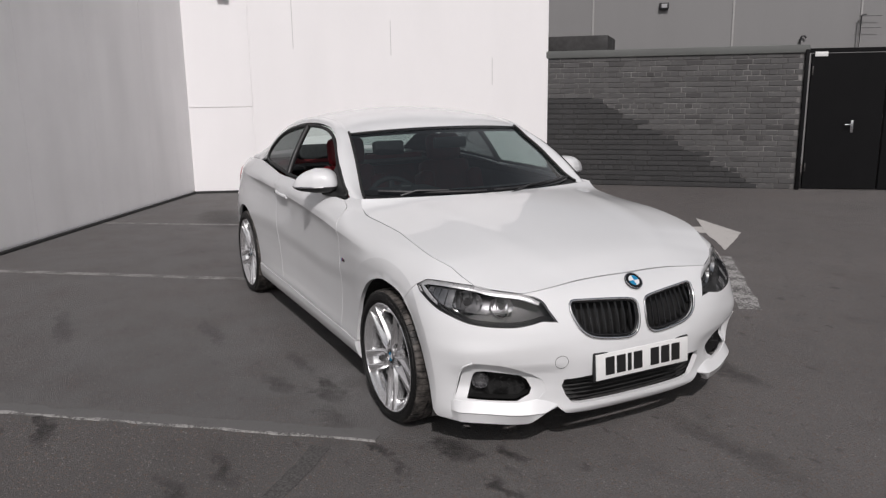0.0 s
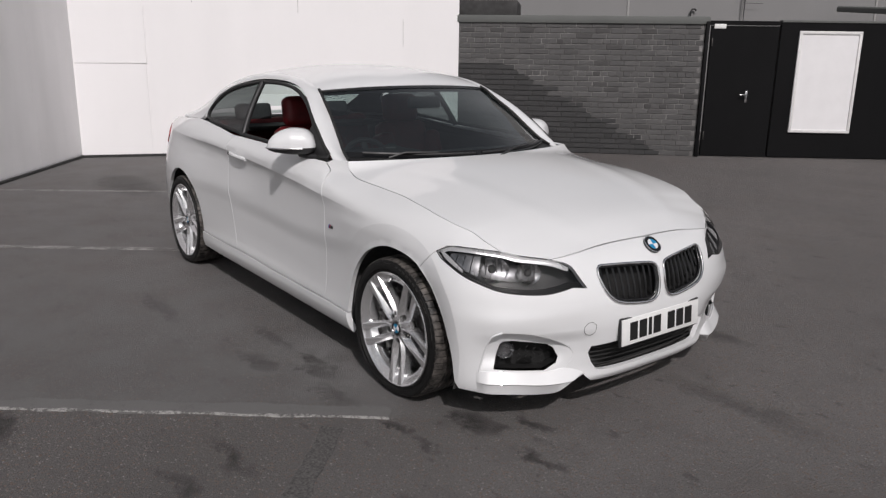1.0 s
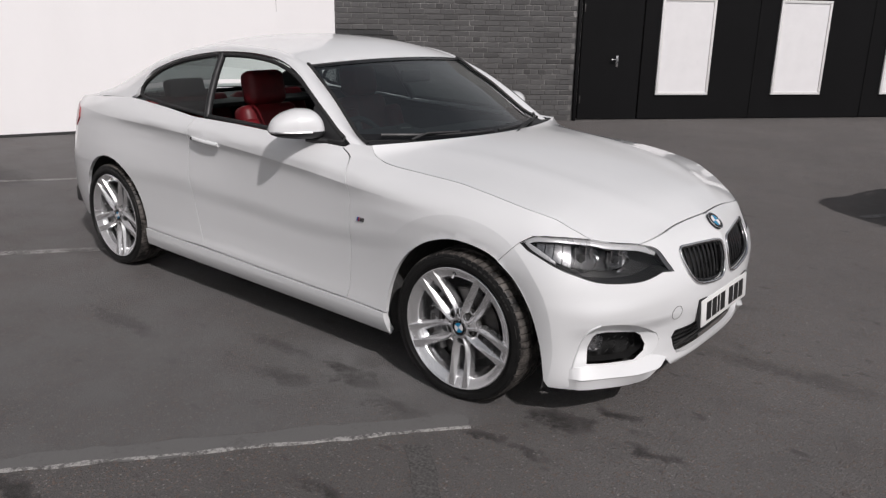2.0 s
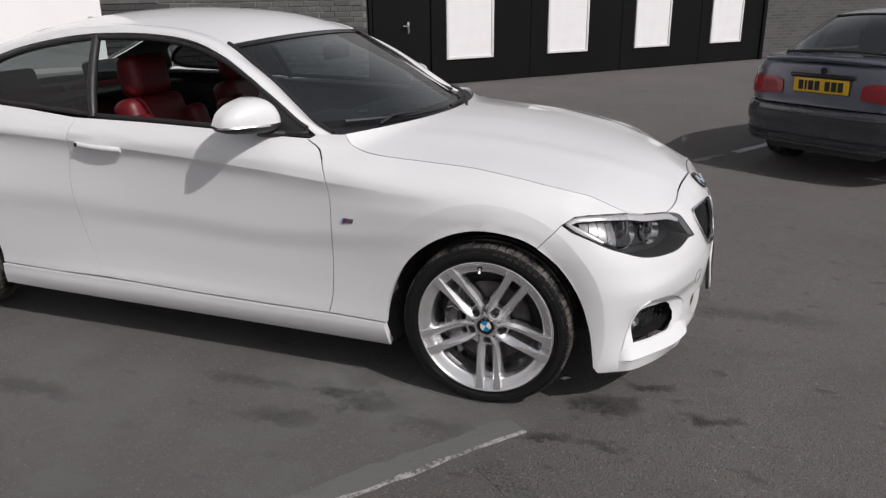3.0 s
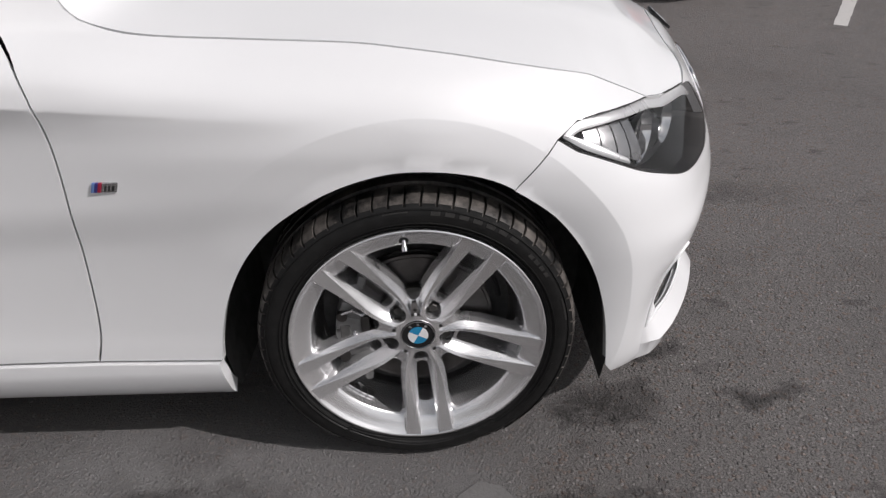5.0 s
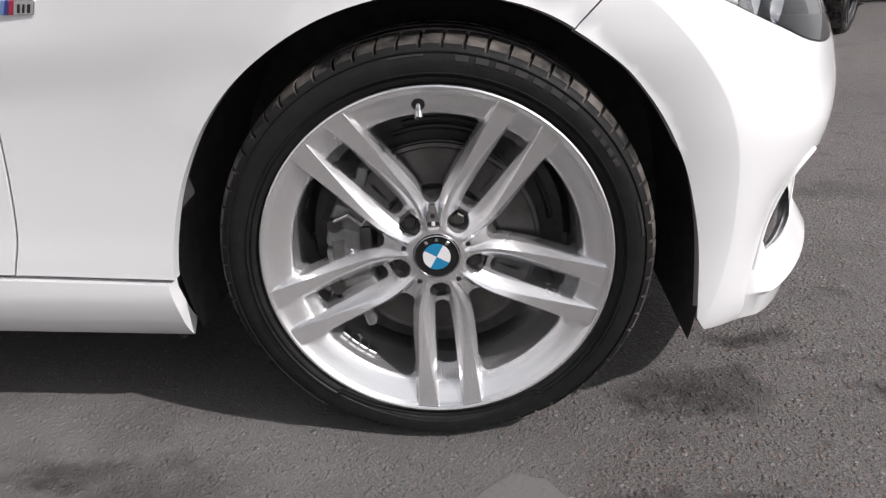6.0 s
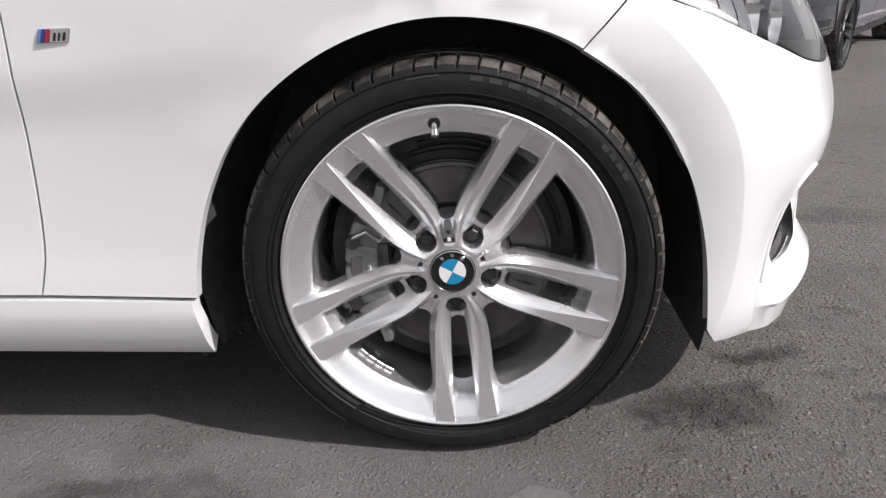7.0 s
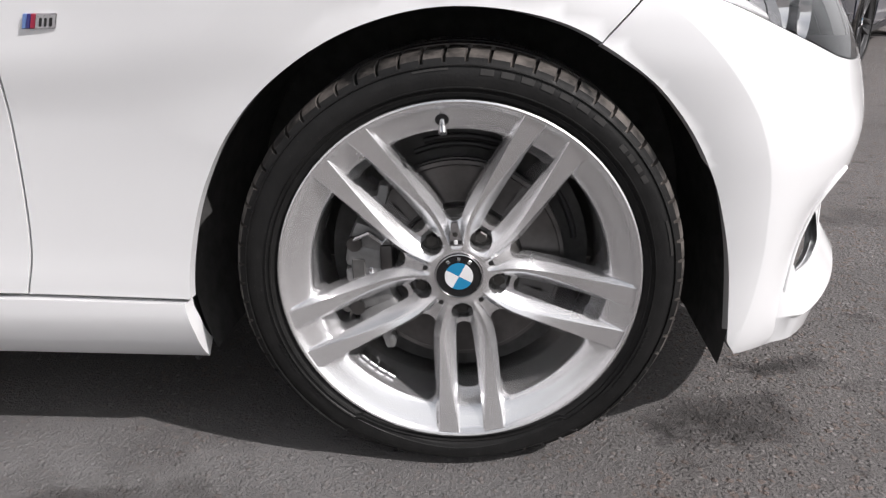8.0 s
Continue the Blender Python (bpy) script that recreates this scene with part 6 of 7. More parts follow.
# wing badges in three colours, of slanted bars
def slant(w, h, x, y, z, dy=0.006):
    b = box(w, dy, h, (0, 0, 0), 0.0008, 1)
    for vt in b.verts:
        vt.co.x += 0.30 * vt.co.z
    bmesh.ops.translate(b, vec=(x, y, z), verts=b.verts)
    return b


for sd in (1, -1):
    wb = new("wing_badge")
    wb.parent = coupe
    wb["label"] = "small slanted badge in blue, red and silver"
    p = W.at([W.x(-0.532)], [0.658], side_form(np.array([W.x(-0.532)]), np.array([0.658])))[0]
    for x, w, mt in ((-0.5520, 0.0055, M_BADGEBLUE), (-0.5465, 0.0055, M_BADGENAVY), (-0.5405, 0.0065, M_BADGERED), (-0.5235, 0.0275, M_SILVER)):
        part("badge_bar", slant(w, 0.0185, x, (p[1] - 0.0005) * sd, 0.658), mt, wb)
    for x, w in ((-0.5305, 0.0040), (-0.5240, 0.0035), (-0.5170, 0.0045)):
        part("badge_notch", slant(w, 0.0110, x, (p[1] - 0.0008) * sd, 0.6565, 0.007), M_INK, wb)


# headlamps
def lamp_surface(loop, out, mat, name, parent, sd, step=0.02, depth=0.0, gap=0.0, label=""):
    uv, f = fill(loop, (), step, gap)
    v, n = W.at(uv[:, 0], uv[:, 1], out), W.normal(uv[:, 0], uv[:, 1])
    if sd < 0:
        v, n = mirror(v, n)
    return skin(name, v, n, f, mat, parent, depth, label)


M_LAMPDARK = simple("dark_lamp_bezel", (0.008, 0.008, 0.009), 0.45, 0, 0.2)
M_LAMPGREY = simple("silver_lamp_reflector", (0.30, 0.30, 0.31), 0.25, 0.9, 0.3, 60)
M_LAMPSTEEL = simple("grey_lamp_housing", (0.055, 0.055, 0.058), 0.28, 0.8, 0.3, 60)
M_LAMPWHITE = simple("silver_light_band", (0.66, 0.66, 0.67), 0.30, 0.55, 0.05, coat=0.5)
BACK = np.array([-0.80, 0.50, -0.05])


def ribbon(a, b, mat, name, parent, sd, shift, n=48):
    """A strip of surface between two curves on the body, set back into the lamp."""
    a, b = spline(a, n), spline(b, n)
    rows = [a + (b - a) * k / 4 for k in range(5)]
    grid = np.array([(W.at(r[:, 0], r[:, 1], -0.004) + BACK * shift) * [1, sd, 1] for r in rows])
    grid[1:4] += BACK * [1, sd, 1] * -0.003
    f = [(i * n + k, i * n + k + 1, (i + 1) * n + k + 1, (i + 1) * n + k) for i in range(4) for k in range(n - 1)]
    return mesh_ob(name, grid.reshape(-1, 3), f, mat, parent, sharp=50)


for sd in (1, -1):
    hl = new("headlamp")
    hl.parent = coupe
    hl["label"] = "clear headlamp with dark bezel and chrome reflectors"
    lens = lamp_surface(hl_loop, 0.001, M_LENS, "lamp_lens", hl, sd, 0.022, 0.0, 0.003)
    lens.visible_shadow = False
    uv, f = fill(hl_loop, (), 0.010)
    mesh_ob("lamp_bezel", (W.at(uv[:, 0], uv[:, 1], -0.003) + BACK * 0.095) * [1, sd, 1], f, M_LAMPDARK, hl)
    rimp = dense(hl_loop, 0.02)
    a, b_ = W.at(rimp[:, 0], rimp[:, 1], -0.003) * [1, sd, 1], (W.at(rimp[:, 0], rimp[:, 1], -0.003) + BACK * 0.096) * [1, sd, 1]
    m = len(a)
    mesh_ob("lamp_wall", np.vstack([a, b_]), [(i, (i + 1) % m, m + (i + 1) % m, m + i) for i in range(m)], M_LAMPDARK, hl)
    strip("lamp_seal", W.at(rimp[:, 0], rimp[:, 1], -0.003) * [1, sd, 1], 0.0019, M_SEAL, hl, closed=True)
    # silver frame along the top edge and round the rear tip
    ribbon([(1.100, 0.705), (1.068, 0.7240), (1.02, 0.7275), (0.93, 0.7255), (0.772, 0.7130), (0.70, 0.7030), (0.550, 0.686), (0.474, 0.656)], [(1.078, 0.701), (1.055, 0.709), (1.01, 0.7115), (0.93, 0.7105), (0.772, 0.6950), (0.70, 0.683), (0.565, 0.667), (0.484, 0.643)], M_LAMPWHITE, "light_band", hl, sd, 0.012)
    ribbon([(1.098, 0.703), (1.06, 0.682), (1.01, 0.663), (0.95, 0.641)], [(1.075, 0.702), (1.045, 0.692), (1.00, 0.674), (0.955, 0.653)], M_LAMPWHITE, "light_band", hl, sd, 0.012)
    # stepped reflector behind the tip
    for k in range(4):
        s0 = 1.035 - 0.040 * k
        ribbon([(s0, 0.704), (s0 - 0.036, 0.704)], [(s0, 0.674 - 0.012 * k), (s0 - 0.036, 0.664 - 0.012 * k)], M_LAMPGREY, "side_reflector", hl, sd, 0.030, 8)
    ribbon([(0.99, 0.700), (0.90, 0.700), (0.81, 0.690), (0.70, 0.672), (0.60, 0.656)], [(0.97, 0.648), (0.90, 0.632), (0.81, 0.612), (0.70, 0.600), (0.62, 0.606)], M_LAMPSTEEL, "lamp_housing", hl, sd, 0.078, 24)
    for lc, lz, r, squash in ((0.812, 0.648, 0.052, 1.25), (0.645, 0.634, 0.045, 1.1)):
        base = W.at([lc], [lz], -0.012)[0] + BACK * 0.086
        fw = -BACK / np.linalg.norm(BACK)
        v, f = lathe([(r * 1.00, -0.042), (r * 0.95, -0.036), (r * 0.78, -0.018), (r * 0.45, -0.004), (0.0005, -0.002)], 36)
        v = v * [squash, 1, 1]
        yax = -Vector(fw)
        xax = yax.cross(Vector((0, 0, 1))).normalized()
        mm = np.array([xax, yax, xax.cross(yax)]).T
        lm = mesh_ob("reflector", (v @ mm.T + base) * [1, sd, 1], f, M_CHROME, hl, sharp=30)
        v, f = lathe([(r * 0.30, -0.010), (r * 0.30, -0.028), (r * 0.22, -0.033), (0.0005, -0.034)], 24)
        mesh_ob("bulb_cover", (v @ mm.T + base) * [1, sd, 1], f, M_LAMPDARK, lm, sharp=40)
        for q in (-0.66, -0.33, 0.33, 0.66):
            h = r * math.sqrt(1 - q * q) * 0.85
            part("reflector_rib", box(0.004, 0.020, 2 * h, (0, 0, 0), 0.001, 1, m=Matrix.Translation((np.array([q * r * squash, -0.018, 0]) @ mm.T + base) * [1, sd, 1]) @ pose(0, 0, 0, 0, 0, (-58 if sd > 0 else 58) + 90)), M_CHROME, lm)

# kidney grilles
for sd in (1, -1):
    kg = new("kidney_grille")
    kg.parent = coupe
    kg["label"] = "chrome-framed kidney grille with black slats"
    kp = np.array(kid)
    ring = W.at(kp[:, 0], kp[:, 1], 0.004) * [1, sd, 1]
    strip("grille_frame", ring, 0.0062, M_CHROME, kg, "chrome frame", seg=8, closed=True)
    ring2 = W.at(*shrink(kp, 0.010).T, -0.006) * [1, sd, 1]
    strip("grille_inner_frame", ring2, 0.0045, M_BLACKGLOSS, kg, seg=8, closed=True)
    lamp_surface(kid, -0.070, M_DEEP, "grille_back", kg, sd, 0.05)
    kd = dense(kid, 0.03)
    a, b_ = W.at(kd[:, 0], kd[:, 1], -0.01) * [1, sd, 1], W.at(kd[:, 0], kd[:, 1], -0.072) * [1, sd, 1]
    m = len(a)
    mesh_ob("grille_wall", np.vstack([a, b_]), [(i, (i + 1) % m, m + (i + 1) % m, m + i) for i in range(m)], M_DEEP, kg)
    for y in np.linspace(-0.315, -0.045, 9):
        zs = np.linspace(0.48, 0.67, 70)
        ok = inside(np.stack([np.full(70, front_s(y)), zs], 1), shrink(kp, 0.006))
        if ok.sum() < 3:
            continue
        z0, z1 = zs[ok].min(), zs[ok].max()
        zz = np.linspace(z0, z1, 8)
        pts = W.at(np.full(8, front_s(y)), zz, -0.020) * [1, sd, 1]
        strip("grille_slat", pts, 0.0050, M_BLACKGLOSS, kg, seg=6)
# front badge
pb = W.at([0.0], [0.698])[0]
nb = W.normal(np.array([0.0]), np.array([0.698]))[0]
badge = new("bonnet_badge")
badge.parent = coupe
badge.matrix_basis = look(tuple(pb), tuple(pb - nb)) @ pose(0, 0, 0, -90, 0, 0)
badge["label"] = "round blue and white badge with black ring"
part("badge_ring", disc(0.041, 40, (0, -0.003, 0), 0.010, 0.002), M_BLACKGLOSS, badge)
v, f = lathe([(0.040, -0.006), (0.0415, -0.0085), (0.039, -0.009), (0.038, -0.0075)], 40)
mesh_ob("badge_rim", v, f, M_CHROME, badge)
for q in range(4):
    bq = bmesh.new()
    vs = [bq.verts.new((0, -0.0092, 0))] + [bq.verts.new((0.0255 * math.cos(radians(90 * q + 11.25 * i)), -0.0092, 0.0255 * math.sin(radians(90 * q + 11.25 * i)))) for i in range(9)]
    fc = bq.faces.new(vs)
    ex = bmesh.ops.extrude_face_region(bq, geom=[fc])
    bmesh.ops.translate(bq, vec=(0, 0.003, 0), verts=[x for x in ex["geom"] if isinstance(x, bmesh.types.BMVert)])
    bmesh.ops.recalc_face_normals(bq, faces=bq.faces)
    part("badge_quarter", bq, M_BLUE if q % 2 == 0 else M_BADGEWHITE, badge)


# number plates: plain bars stand for the characters
def number_plate(parent, m, mat, widths):
    pl = new("number_plate")
    pl.parent = parent
    pl.matrix_basis = m
    pl["label"] = "number plate with black bars"
    part("plate", box(0.505, 0.006, 0.111, (0, 0, 0), 0.002, 2), mat, pl)
    part("plate_backing", box(0.520, 0.012, 0.125, (0, 0.0095, 0), 0.004, 2), M_BLACK, pl)
    x = -0.205
    for w in widths:
        if w > 0:
            part("plate_bar", box(w, 0.003, 0.076, (x + w / 2, -0.004, 0), 0.0008, 1), M_INK, pl)
        x += abs(w) + 0.012
    return pl


number_plate(coupe, pose(0.752, 0, 0.378, -4, 0, 90), M_PLATEWHITE, [0.047, 0.047, 0.020, 0.047, -0.022, 0.047, 0.047, 0.047])

# lower intake, fog lamps, tow cover
for nm, z0, z1, y1, dx in (("intake_back", 0.19, 0.36, 0.45, 0.08),):
    bk = np.array([[W.at([front_s(y)], [z], -dx)[0] * [1, 1, 1] for y in np.linspace(-0.45, -0.0001, 12)] for z in (z0, z1)])
    sheet(nm, np.concatenate([bk, (bk * [1, -1, 1])[:, ::-1]], 1), M_DEEP, coupe, 0, up=(1, 0, 0))
for z in (0.232, 0.252, 0.272, 0.292, 0.312):
    ys = np.linspace(-0.41, 0.41, 31)
    pts = [W.at([front_s(-abs(y))], [z], -0.030)[0] * [1, -1 if y > 0 else 1, 1] for y in ys]
    strip("intake_slat", pts, 0.0034, M_DEEP, coupe, seg=5)
for sd in (1, -1):
    fg = new("fog_lamp")
    fg.parent = coupe
    fg["label"] = "round fog lamp in a black honeycomb intake"
    uv, f = fill(recess, [fog_hole], 0.014)
    sm = lambda x: np.clip(x, 0, 1) ** 2 * (3 - 2 * np.clip(x, 0, 1))
    sink = -0.026 * sm((uv[:, 0] - 0.46) / 0.10) * sm((uv[:, 1] - 0.245) / 0.07) - 0.001
    mesh_ob("intake_surround", W.at(uv[:, 0], uv[:, 1], sink) * [1, sd, 1], f if sd > 0 else f[:, ::-1], M_WHITE, fg, "white recessed surround", sharp=40)
    uv, f = fill(fog_hole, (), 0.03)
    mesh_ob("intake_panel", (W.at(uv[:, 0], uv[:, 1], -0.010) + BACK * 0.075) * [1, sd, 1], f, M_DEEP, fg)
    fd = dense(fog_hole, 0.02)
    a, b_ = W.at(fd[:, 0], fd[:, 1], -0.026) * [1, sd, 1], (W.at(fd[:, 0], fd[:, 1], -0.010) + BACK * 0.076) * [1, sd, 1]
    m = len(a)
    mesh_ob("intake_wall", np.vstack([a, b_]), [(i, (i + 1) % m, m + (i + 1) % m, m + i) for i in range(m)], M_DEEP, fg)
    c = W.at([0.742], [0.324], -0.012)[0] + BACK * 0.064
    fw = Vector((0.85, -0.5, 0)).normalized()
    mm = np.array([(-fw).cross(Vector((0, 0, 1))).normalized(), -fw, Vector((0, 0, 1))]).T
    v, f = lathe([(0.038, 0.0), (0.038, -0.018), (0.035, -0.022), (0.033, -0.018), (0.024, -0.007), (0.0005, -0.003)], 32)
    mesh_ob("lamp_bowl", (v @ mm.T + c) * [1, sd, 1], f, M_LAMPGREY, fg, sharp=40)
    v, f = lathe([(0.033, -0.018), (0.025, -0.025), (0.0005, -0.028)], 32)
    ln = mesh_ob("lamp_glass", (v @ mm.T + c) * [1, sd, 1], f, M_BULB, fg)
    ln.visible_shadow = False
    for i in range(6):
        for j in range(4):
            q = (W.at([0.71 - 0.032 * i], [0.272 + 0.022 * j + (0.010 if i % 2 else 0)], -0.012)[0] + BACK * 0.040) * [1, sd, 1]
            part("mesh_rib", box(0.004, 0.015, 0.0032, (0, 0, 0), 0.0008, 1, m=Matrix.Translation(q) @ pose(0, 0, 0, 40 * (1 if (i + j) % 2 else -1), 0, -28 * sd)), M_DEEP, fg)
    part("sensor_plug", disc(0.006, 14, tuple((W.at([0.765], [0.285], -0.012)[0] + BACK * 0.040) * [1, sd, 1]), 0.004), M_INK, fg)
    fin = spline([(0.862, 0.246), (0.850, 0.300), (0.828, 0.370), (0.805, 0.408), (0.768, 0.425)], 24)
    strip("intake_brow", W.at(fin[:, 0], fin[:, 1], 0.000) * [1, sd, 1], 0.0040, M_WHITE, fg, seg=10)
    # the aero blade below the intake, pointed at its inner end
    bs = np.r_[np.linspace(0.8745, 0.862, 4), np.linspace(0.850, 0.53, 34), np.linspace(0.52, 0.403, 14)]
    zt = pchip([0.403, 0.45, 0.50, 0.58, 0.69, 0.80, 0.895], [0.2215, 0.239, 0.248, 0.237, 0.242, 0.248, 0.247], bs)
    zc_ = pchip([0.403, 0.43, 0.474, 0.566, 0.75, 0.895], [0.2200, 0.211, 0.199, 0.195, 0.206, 0.205], bs)
    zb_ = pchip([0.403, 0.436, 0.501, 0.530, 0.56, 0.75, 0.905], [0.2185, 0.203, 0.162, 0.141, 0.140, 0.154, 0.155], bs)
    fo = np.clip((0.8745 - bs) / 0.045, 0, 1) * np.clip((bs - 0.400) / 0.06, 0, 1)
    secs = [(zt + 0.003, -0.012 + 0 * bs), (zt + 0.002, 0.002 * fo), (zc_ + 0.0015, 0.0215 * fo), (zc_ - 0.0010, 0.0205 * fo), (zc_ - 0.005, 0.0145 * fo), (zb_ + 0.003, 0.0110 * fo), (zb_, 0.005 * fo), (zb_ + 0.002, -0.022 + 0 * bs)]
    grid = np.array([W.at(bs, z, o_) * [1, sd, 1] for z, o_ in secs])
    nb_ = len(bs)
    mesh_ob("aero_blade", grid.reshape(-1, 3), [(i * nb_ + k, i * nb_ + k + 1, (i + 1) * nb_ + k + 1, (i + 1) * nb_ + k) for i in range(len(secs) - 1) for k in range(nb_ - 1)], M_WHITE, fg, "white aero blade", sharp=24)
pt = W.at([0.3975], [0.417])[0]
nt = W.normal(np.array([0.3975]), np.array([0.417]))[0]
v, f = lathe([(0.027, 0.0), (0.028, -0.0012), (0.029, 0.0)], 36)
tow = mesh_ob("tow_eye_cover", v, f, M_COPING, coupe)
tow.matrix_basis = look(tuple(pt), tuple(pt - nt)) @ pose(0, 0, 0, -90, 0, 0)

# lamps at the rear corner
tl = [(W.near(-3.27, -0.85), 0.79), (W.near(-3.20, -0.86), 0.85), (W.near(-3.24, -0.85), 0.905), (W.near(-3.38, -0.82), 0.925), (W.near(-3.55, -0.70), 0.93), (W.near(-3.62, -0.50), 0.91), (W.near(-3.62, -0.50), 0.80), (W.near(-3.52, -0.73), 0.77)]
for sd in (1, -1):
    body_panel(W, "tail_lamp", tl, M_REDLAMP, coupe, step=0.03, out=0.005, depth=0.01, sides=(sd,), label="red tail lamp")

# wheel arch liners, floor, cabin
for cx, off in ((0.0, 0.0), (-2.69, 0.0)):
    for sd in (1, -1):
        v, f = [], []
        angs = [radians(a) for a in range(-22, 201, 3)]
        for a in angs:
            for y in (-0.828, -0.79, -0.50):
                r = 0.402 if y < -0.7 else 0.38
                if math.degrees(a) < 0:
                    r = 0.386 - 0.0012 * math.degrees(a)
                v.append((cx + r * math.cos(a), y * sd, 0.302 + r * math.sin(a)))
        n = len(angs)
        for i in range(n - 1):
            for k in range(2):
                f.append((i * 3 + k, i * 3 + k + 1, (i + 1) * 3 + k + 1, (i + 1) * 3 + k))
        v += [(cx, -0.50 * sd, 0.30)]
        f += [(i * 3 + 2, len(v) - 1, (i + 1) * 3 + 2) for i in range(n - 1)]
        mesh_ob("wheel_arch_liner", v, f, M_BLACKMATT, coupe, sharp=40)
floor_bm = bmesh.new()
# the two thin front slabs are added, unseen, to stop sun leaking under the bumper
for sx, sy_, sz, at in ((4.0, 0.98, 0.16, (-1.45, 0, 0.26)), (1.86, 1.62, 0.10, (-1.345, 0, 0.24)), (0.26, 0.80, 0.10, (0.50, 0, 0.24)), (0.15, 1.34, 0.03, (0.475, 0, 0.200)), (0.16, 0.84, 0.02, (0.56, 0, 0.190)), (0.5, 1.4, 0.12, (-3.32, 0, 0.28)), (0.9, 0.96, 0.42, (-0.02, 0, 0.50)), (0.9, 1.0, 0.5, (-2.75, 0, 0.50))):
    box(sx, sy_, sz, at, 0.02, 2, bm=floor_bm)
part("underbody", floor_bm, M_BLACKMATT, coupe)
tub = []
for x, y, z in ((-0.70, 0.68, 0.90), (-0.72, 0.70, 0.34), (-2.60, 0.72, 0.34), (-2.95, 0.66, 0.93)):
    tub.append([(x, -y, 0.925), (x, -y, max(z, 0.60)), (x, -y * 0.99, z), (x, 0, z), (x, y * 0.99, z), (x, y, max(z, 0.60)), (x, y, 0.925)])
sheet("cabin_lining", tub, M_INTERIOR, coupe, 0, up=(0, 0, 1))
part("parcel_shelf", box(0.62, 1.30, 0.03, (-2.72, 0, 0.945), 0.008), M_INTERIOR, coupe)
sheet("headliner", across(5, 10, 10, lambda f, e: (e[0], e[2] + 0.012), 9) * [1, 1, 1] - [0, 0, 0.028], M_HEADLINER, coupe, 0, up=(0, 0, -1))
dash = bmesh.new()
box(0.50, 1.30, 0.16, (-0.78, 0, 0.835), 0.05, 4, bm=dash)
box(0.24, 0.40, 0.09, (-0.86, -0.37, 0.915), 0.035, 3, bm=dash)
part("dashboard", dash, M_INTERIOR, coupe)
v, f = tube([(0.165 * math.cos(a), 0, 0.165 * math.sin(a)) for a in np.linspace(0, 2 * math.pi, 36, endpoint=False)], 0.015, 10, True)
stw = mesh_ob("steering_wheel", v, f, M_INTERIOR, coupe, "black steering wheel", sharp=60)
stw.matrix_basis = pose(-1.02, -0.36, 0.84, 0, 0, 90) @ pose(0, 0, 0, -24, 0, 0)
part("steering_hub", box(0.14, 0.05, 0.11, (0, 0, 0), 0.02, 3), M_INTERIOR, stw)
for a in (0, 180, 270):
    part("steering_spoke", box(0.12, 0.02, 0.035, (0.09, 0, 0), 0.006, 2, m=pose(0, 0, 0, 0, a, 0)), M_INTERIOR, stw)
part("rear_view_mirror", box(0.03, 0.22, 0.065, (-1.00, 0.0, 1.195), 0.012, 3), M_BLACK, coupe)


def cushion(sx, sy_, sz, at, m=None, puff=0.35):
    b = bmesh.new()
    bmesh.ops.create_cube(b, size=1.0, matrix=Matrix.Diagonal((sx, sy_, sz, 1)))
    bmesh.ops.bevel(b, geom=list(b.edges), offset=min(sx, sy_, sz) * puff, segments=4, profile=0.6, affect="EDGES")
    bmesh.ops.transform(b, matrix=(m or Matrix()) @ Matrix.Translation(at), verts=b.verts)
    return b


for y in (-0.37, 0.37):
    st = new("seat")
    st.parent = coupe
    st.matrix_basis = pose(-1.42, y, 0.34)
    st["label"] = "red leather front seat with headrest"
    part("seat_cushion", cushion(0.50, 0.46, 0.17, (0.02, 0, 0.16), pose(0, 0, 0, 0, -8, 0)), M_RED, st)
    part("backrest", cushion(0.14, 0.38, 0.53, (-0.02, 0, 0.265), pose(-0.22, 0, 0.17, 0, -18, 0), 0.45), M_RED, st)
    for s2 in (-1, 1):
        part("side_bolster", cushion(0.17, 0.11, 0.42, (0.03, 0.19 * s2, 0.23), pose(-0.22, 0, 0.17, 0, -18, 0), 0.45), M_RED, st)
        v, f = tube([(-0.38, 0.05 * s2, 0.66), (-0.405, 0.05 * s2, 0.75)], 0.007, 8)
        mesh_ob("headrest_post", v, f, M_CHROME, st)
    part("headrest", cushion(0.12, 0.25, 0.19, (0, 0, 0), pose(-0.398, 0, 0.762, 0, -10, 0), 0.46), M_RED, st)
rs_ = new("rear_seat")
rs_.parent = coupe
rs_["label"] = "red rear seats"
for y in (-0.32, 0.32):
    part("rear_cushion", cushion(0.5, 0.58, 0.16, (-2.25, y, 0.50)), M_RED, rs_)
    part("rear_backrest", cushion(0.14, 0.58, 0.52, (0, 0, 0.26), pose(-2.52, y, 0.50, 0, -22, 0)), M_RED, rs_)
    part("rear_headrest", cushion(0.09, 0.26, 0.13, (0, 0, 0), pose(-2.70, y, 1.03, 0, -15, 0)), M_INTERIOR, rs_)

# flaps added to block a sliver of sun through the wheel arch
for sd in (1, -1):
    part("liner_flap", box(0.012, 0.30, 0.16, (-0.408, -0.690 * sd, 0.228), 0.004, 1), M_BLACK, coupe, "black flap added behind the front wheel to block sun")

# wheels
HUBZ = 0.2975
wh = build_wheel(coupe)
wh.matrix_basis = pose(-0.004, -0.765, HUBZ, 0, 0, 1.5)
copy_part(wh, pose(-2.69, -0.772, HUBZ, 0, 0, 0), coupe)
copy_part(wh, pose(-0.004, 0.765, HUBZ, 0, 0, 181.5), coupe)
copy_part(wh, pose(-2.69, 0.772, HUBZ, 0, 0, 180), coupe)


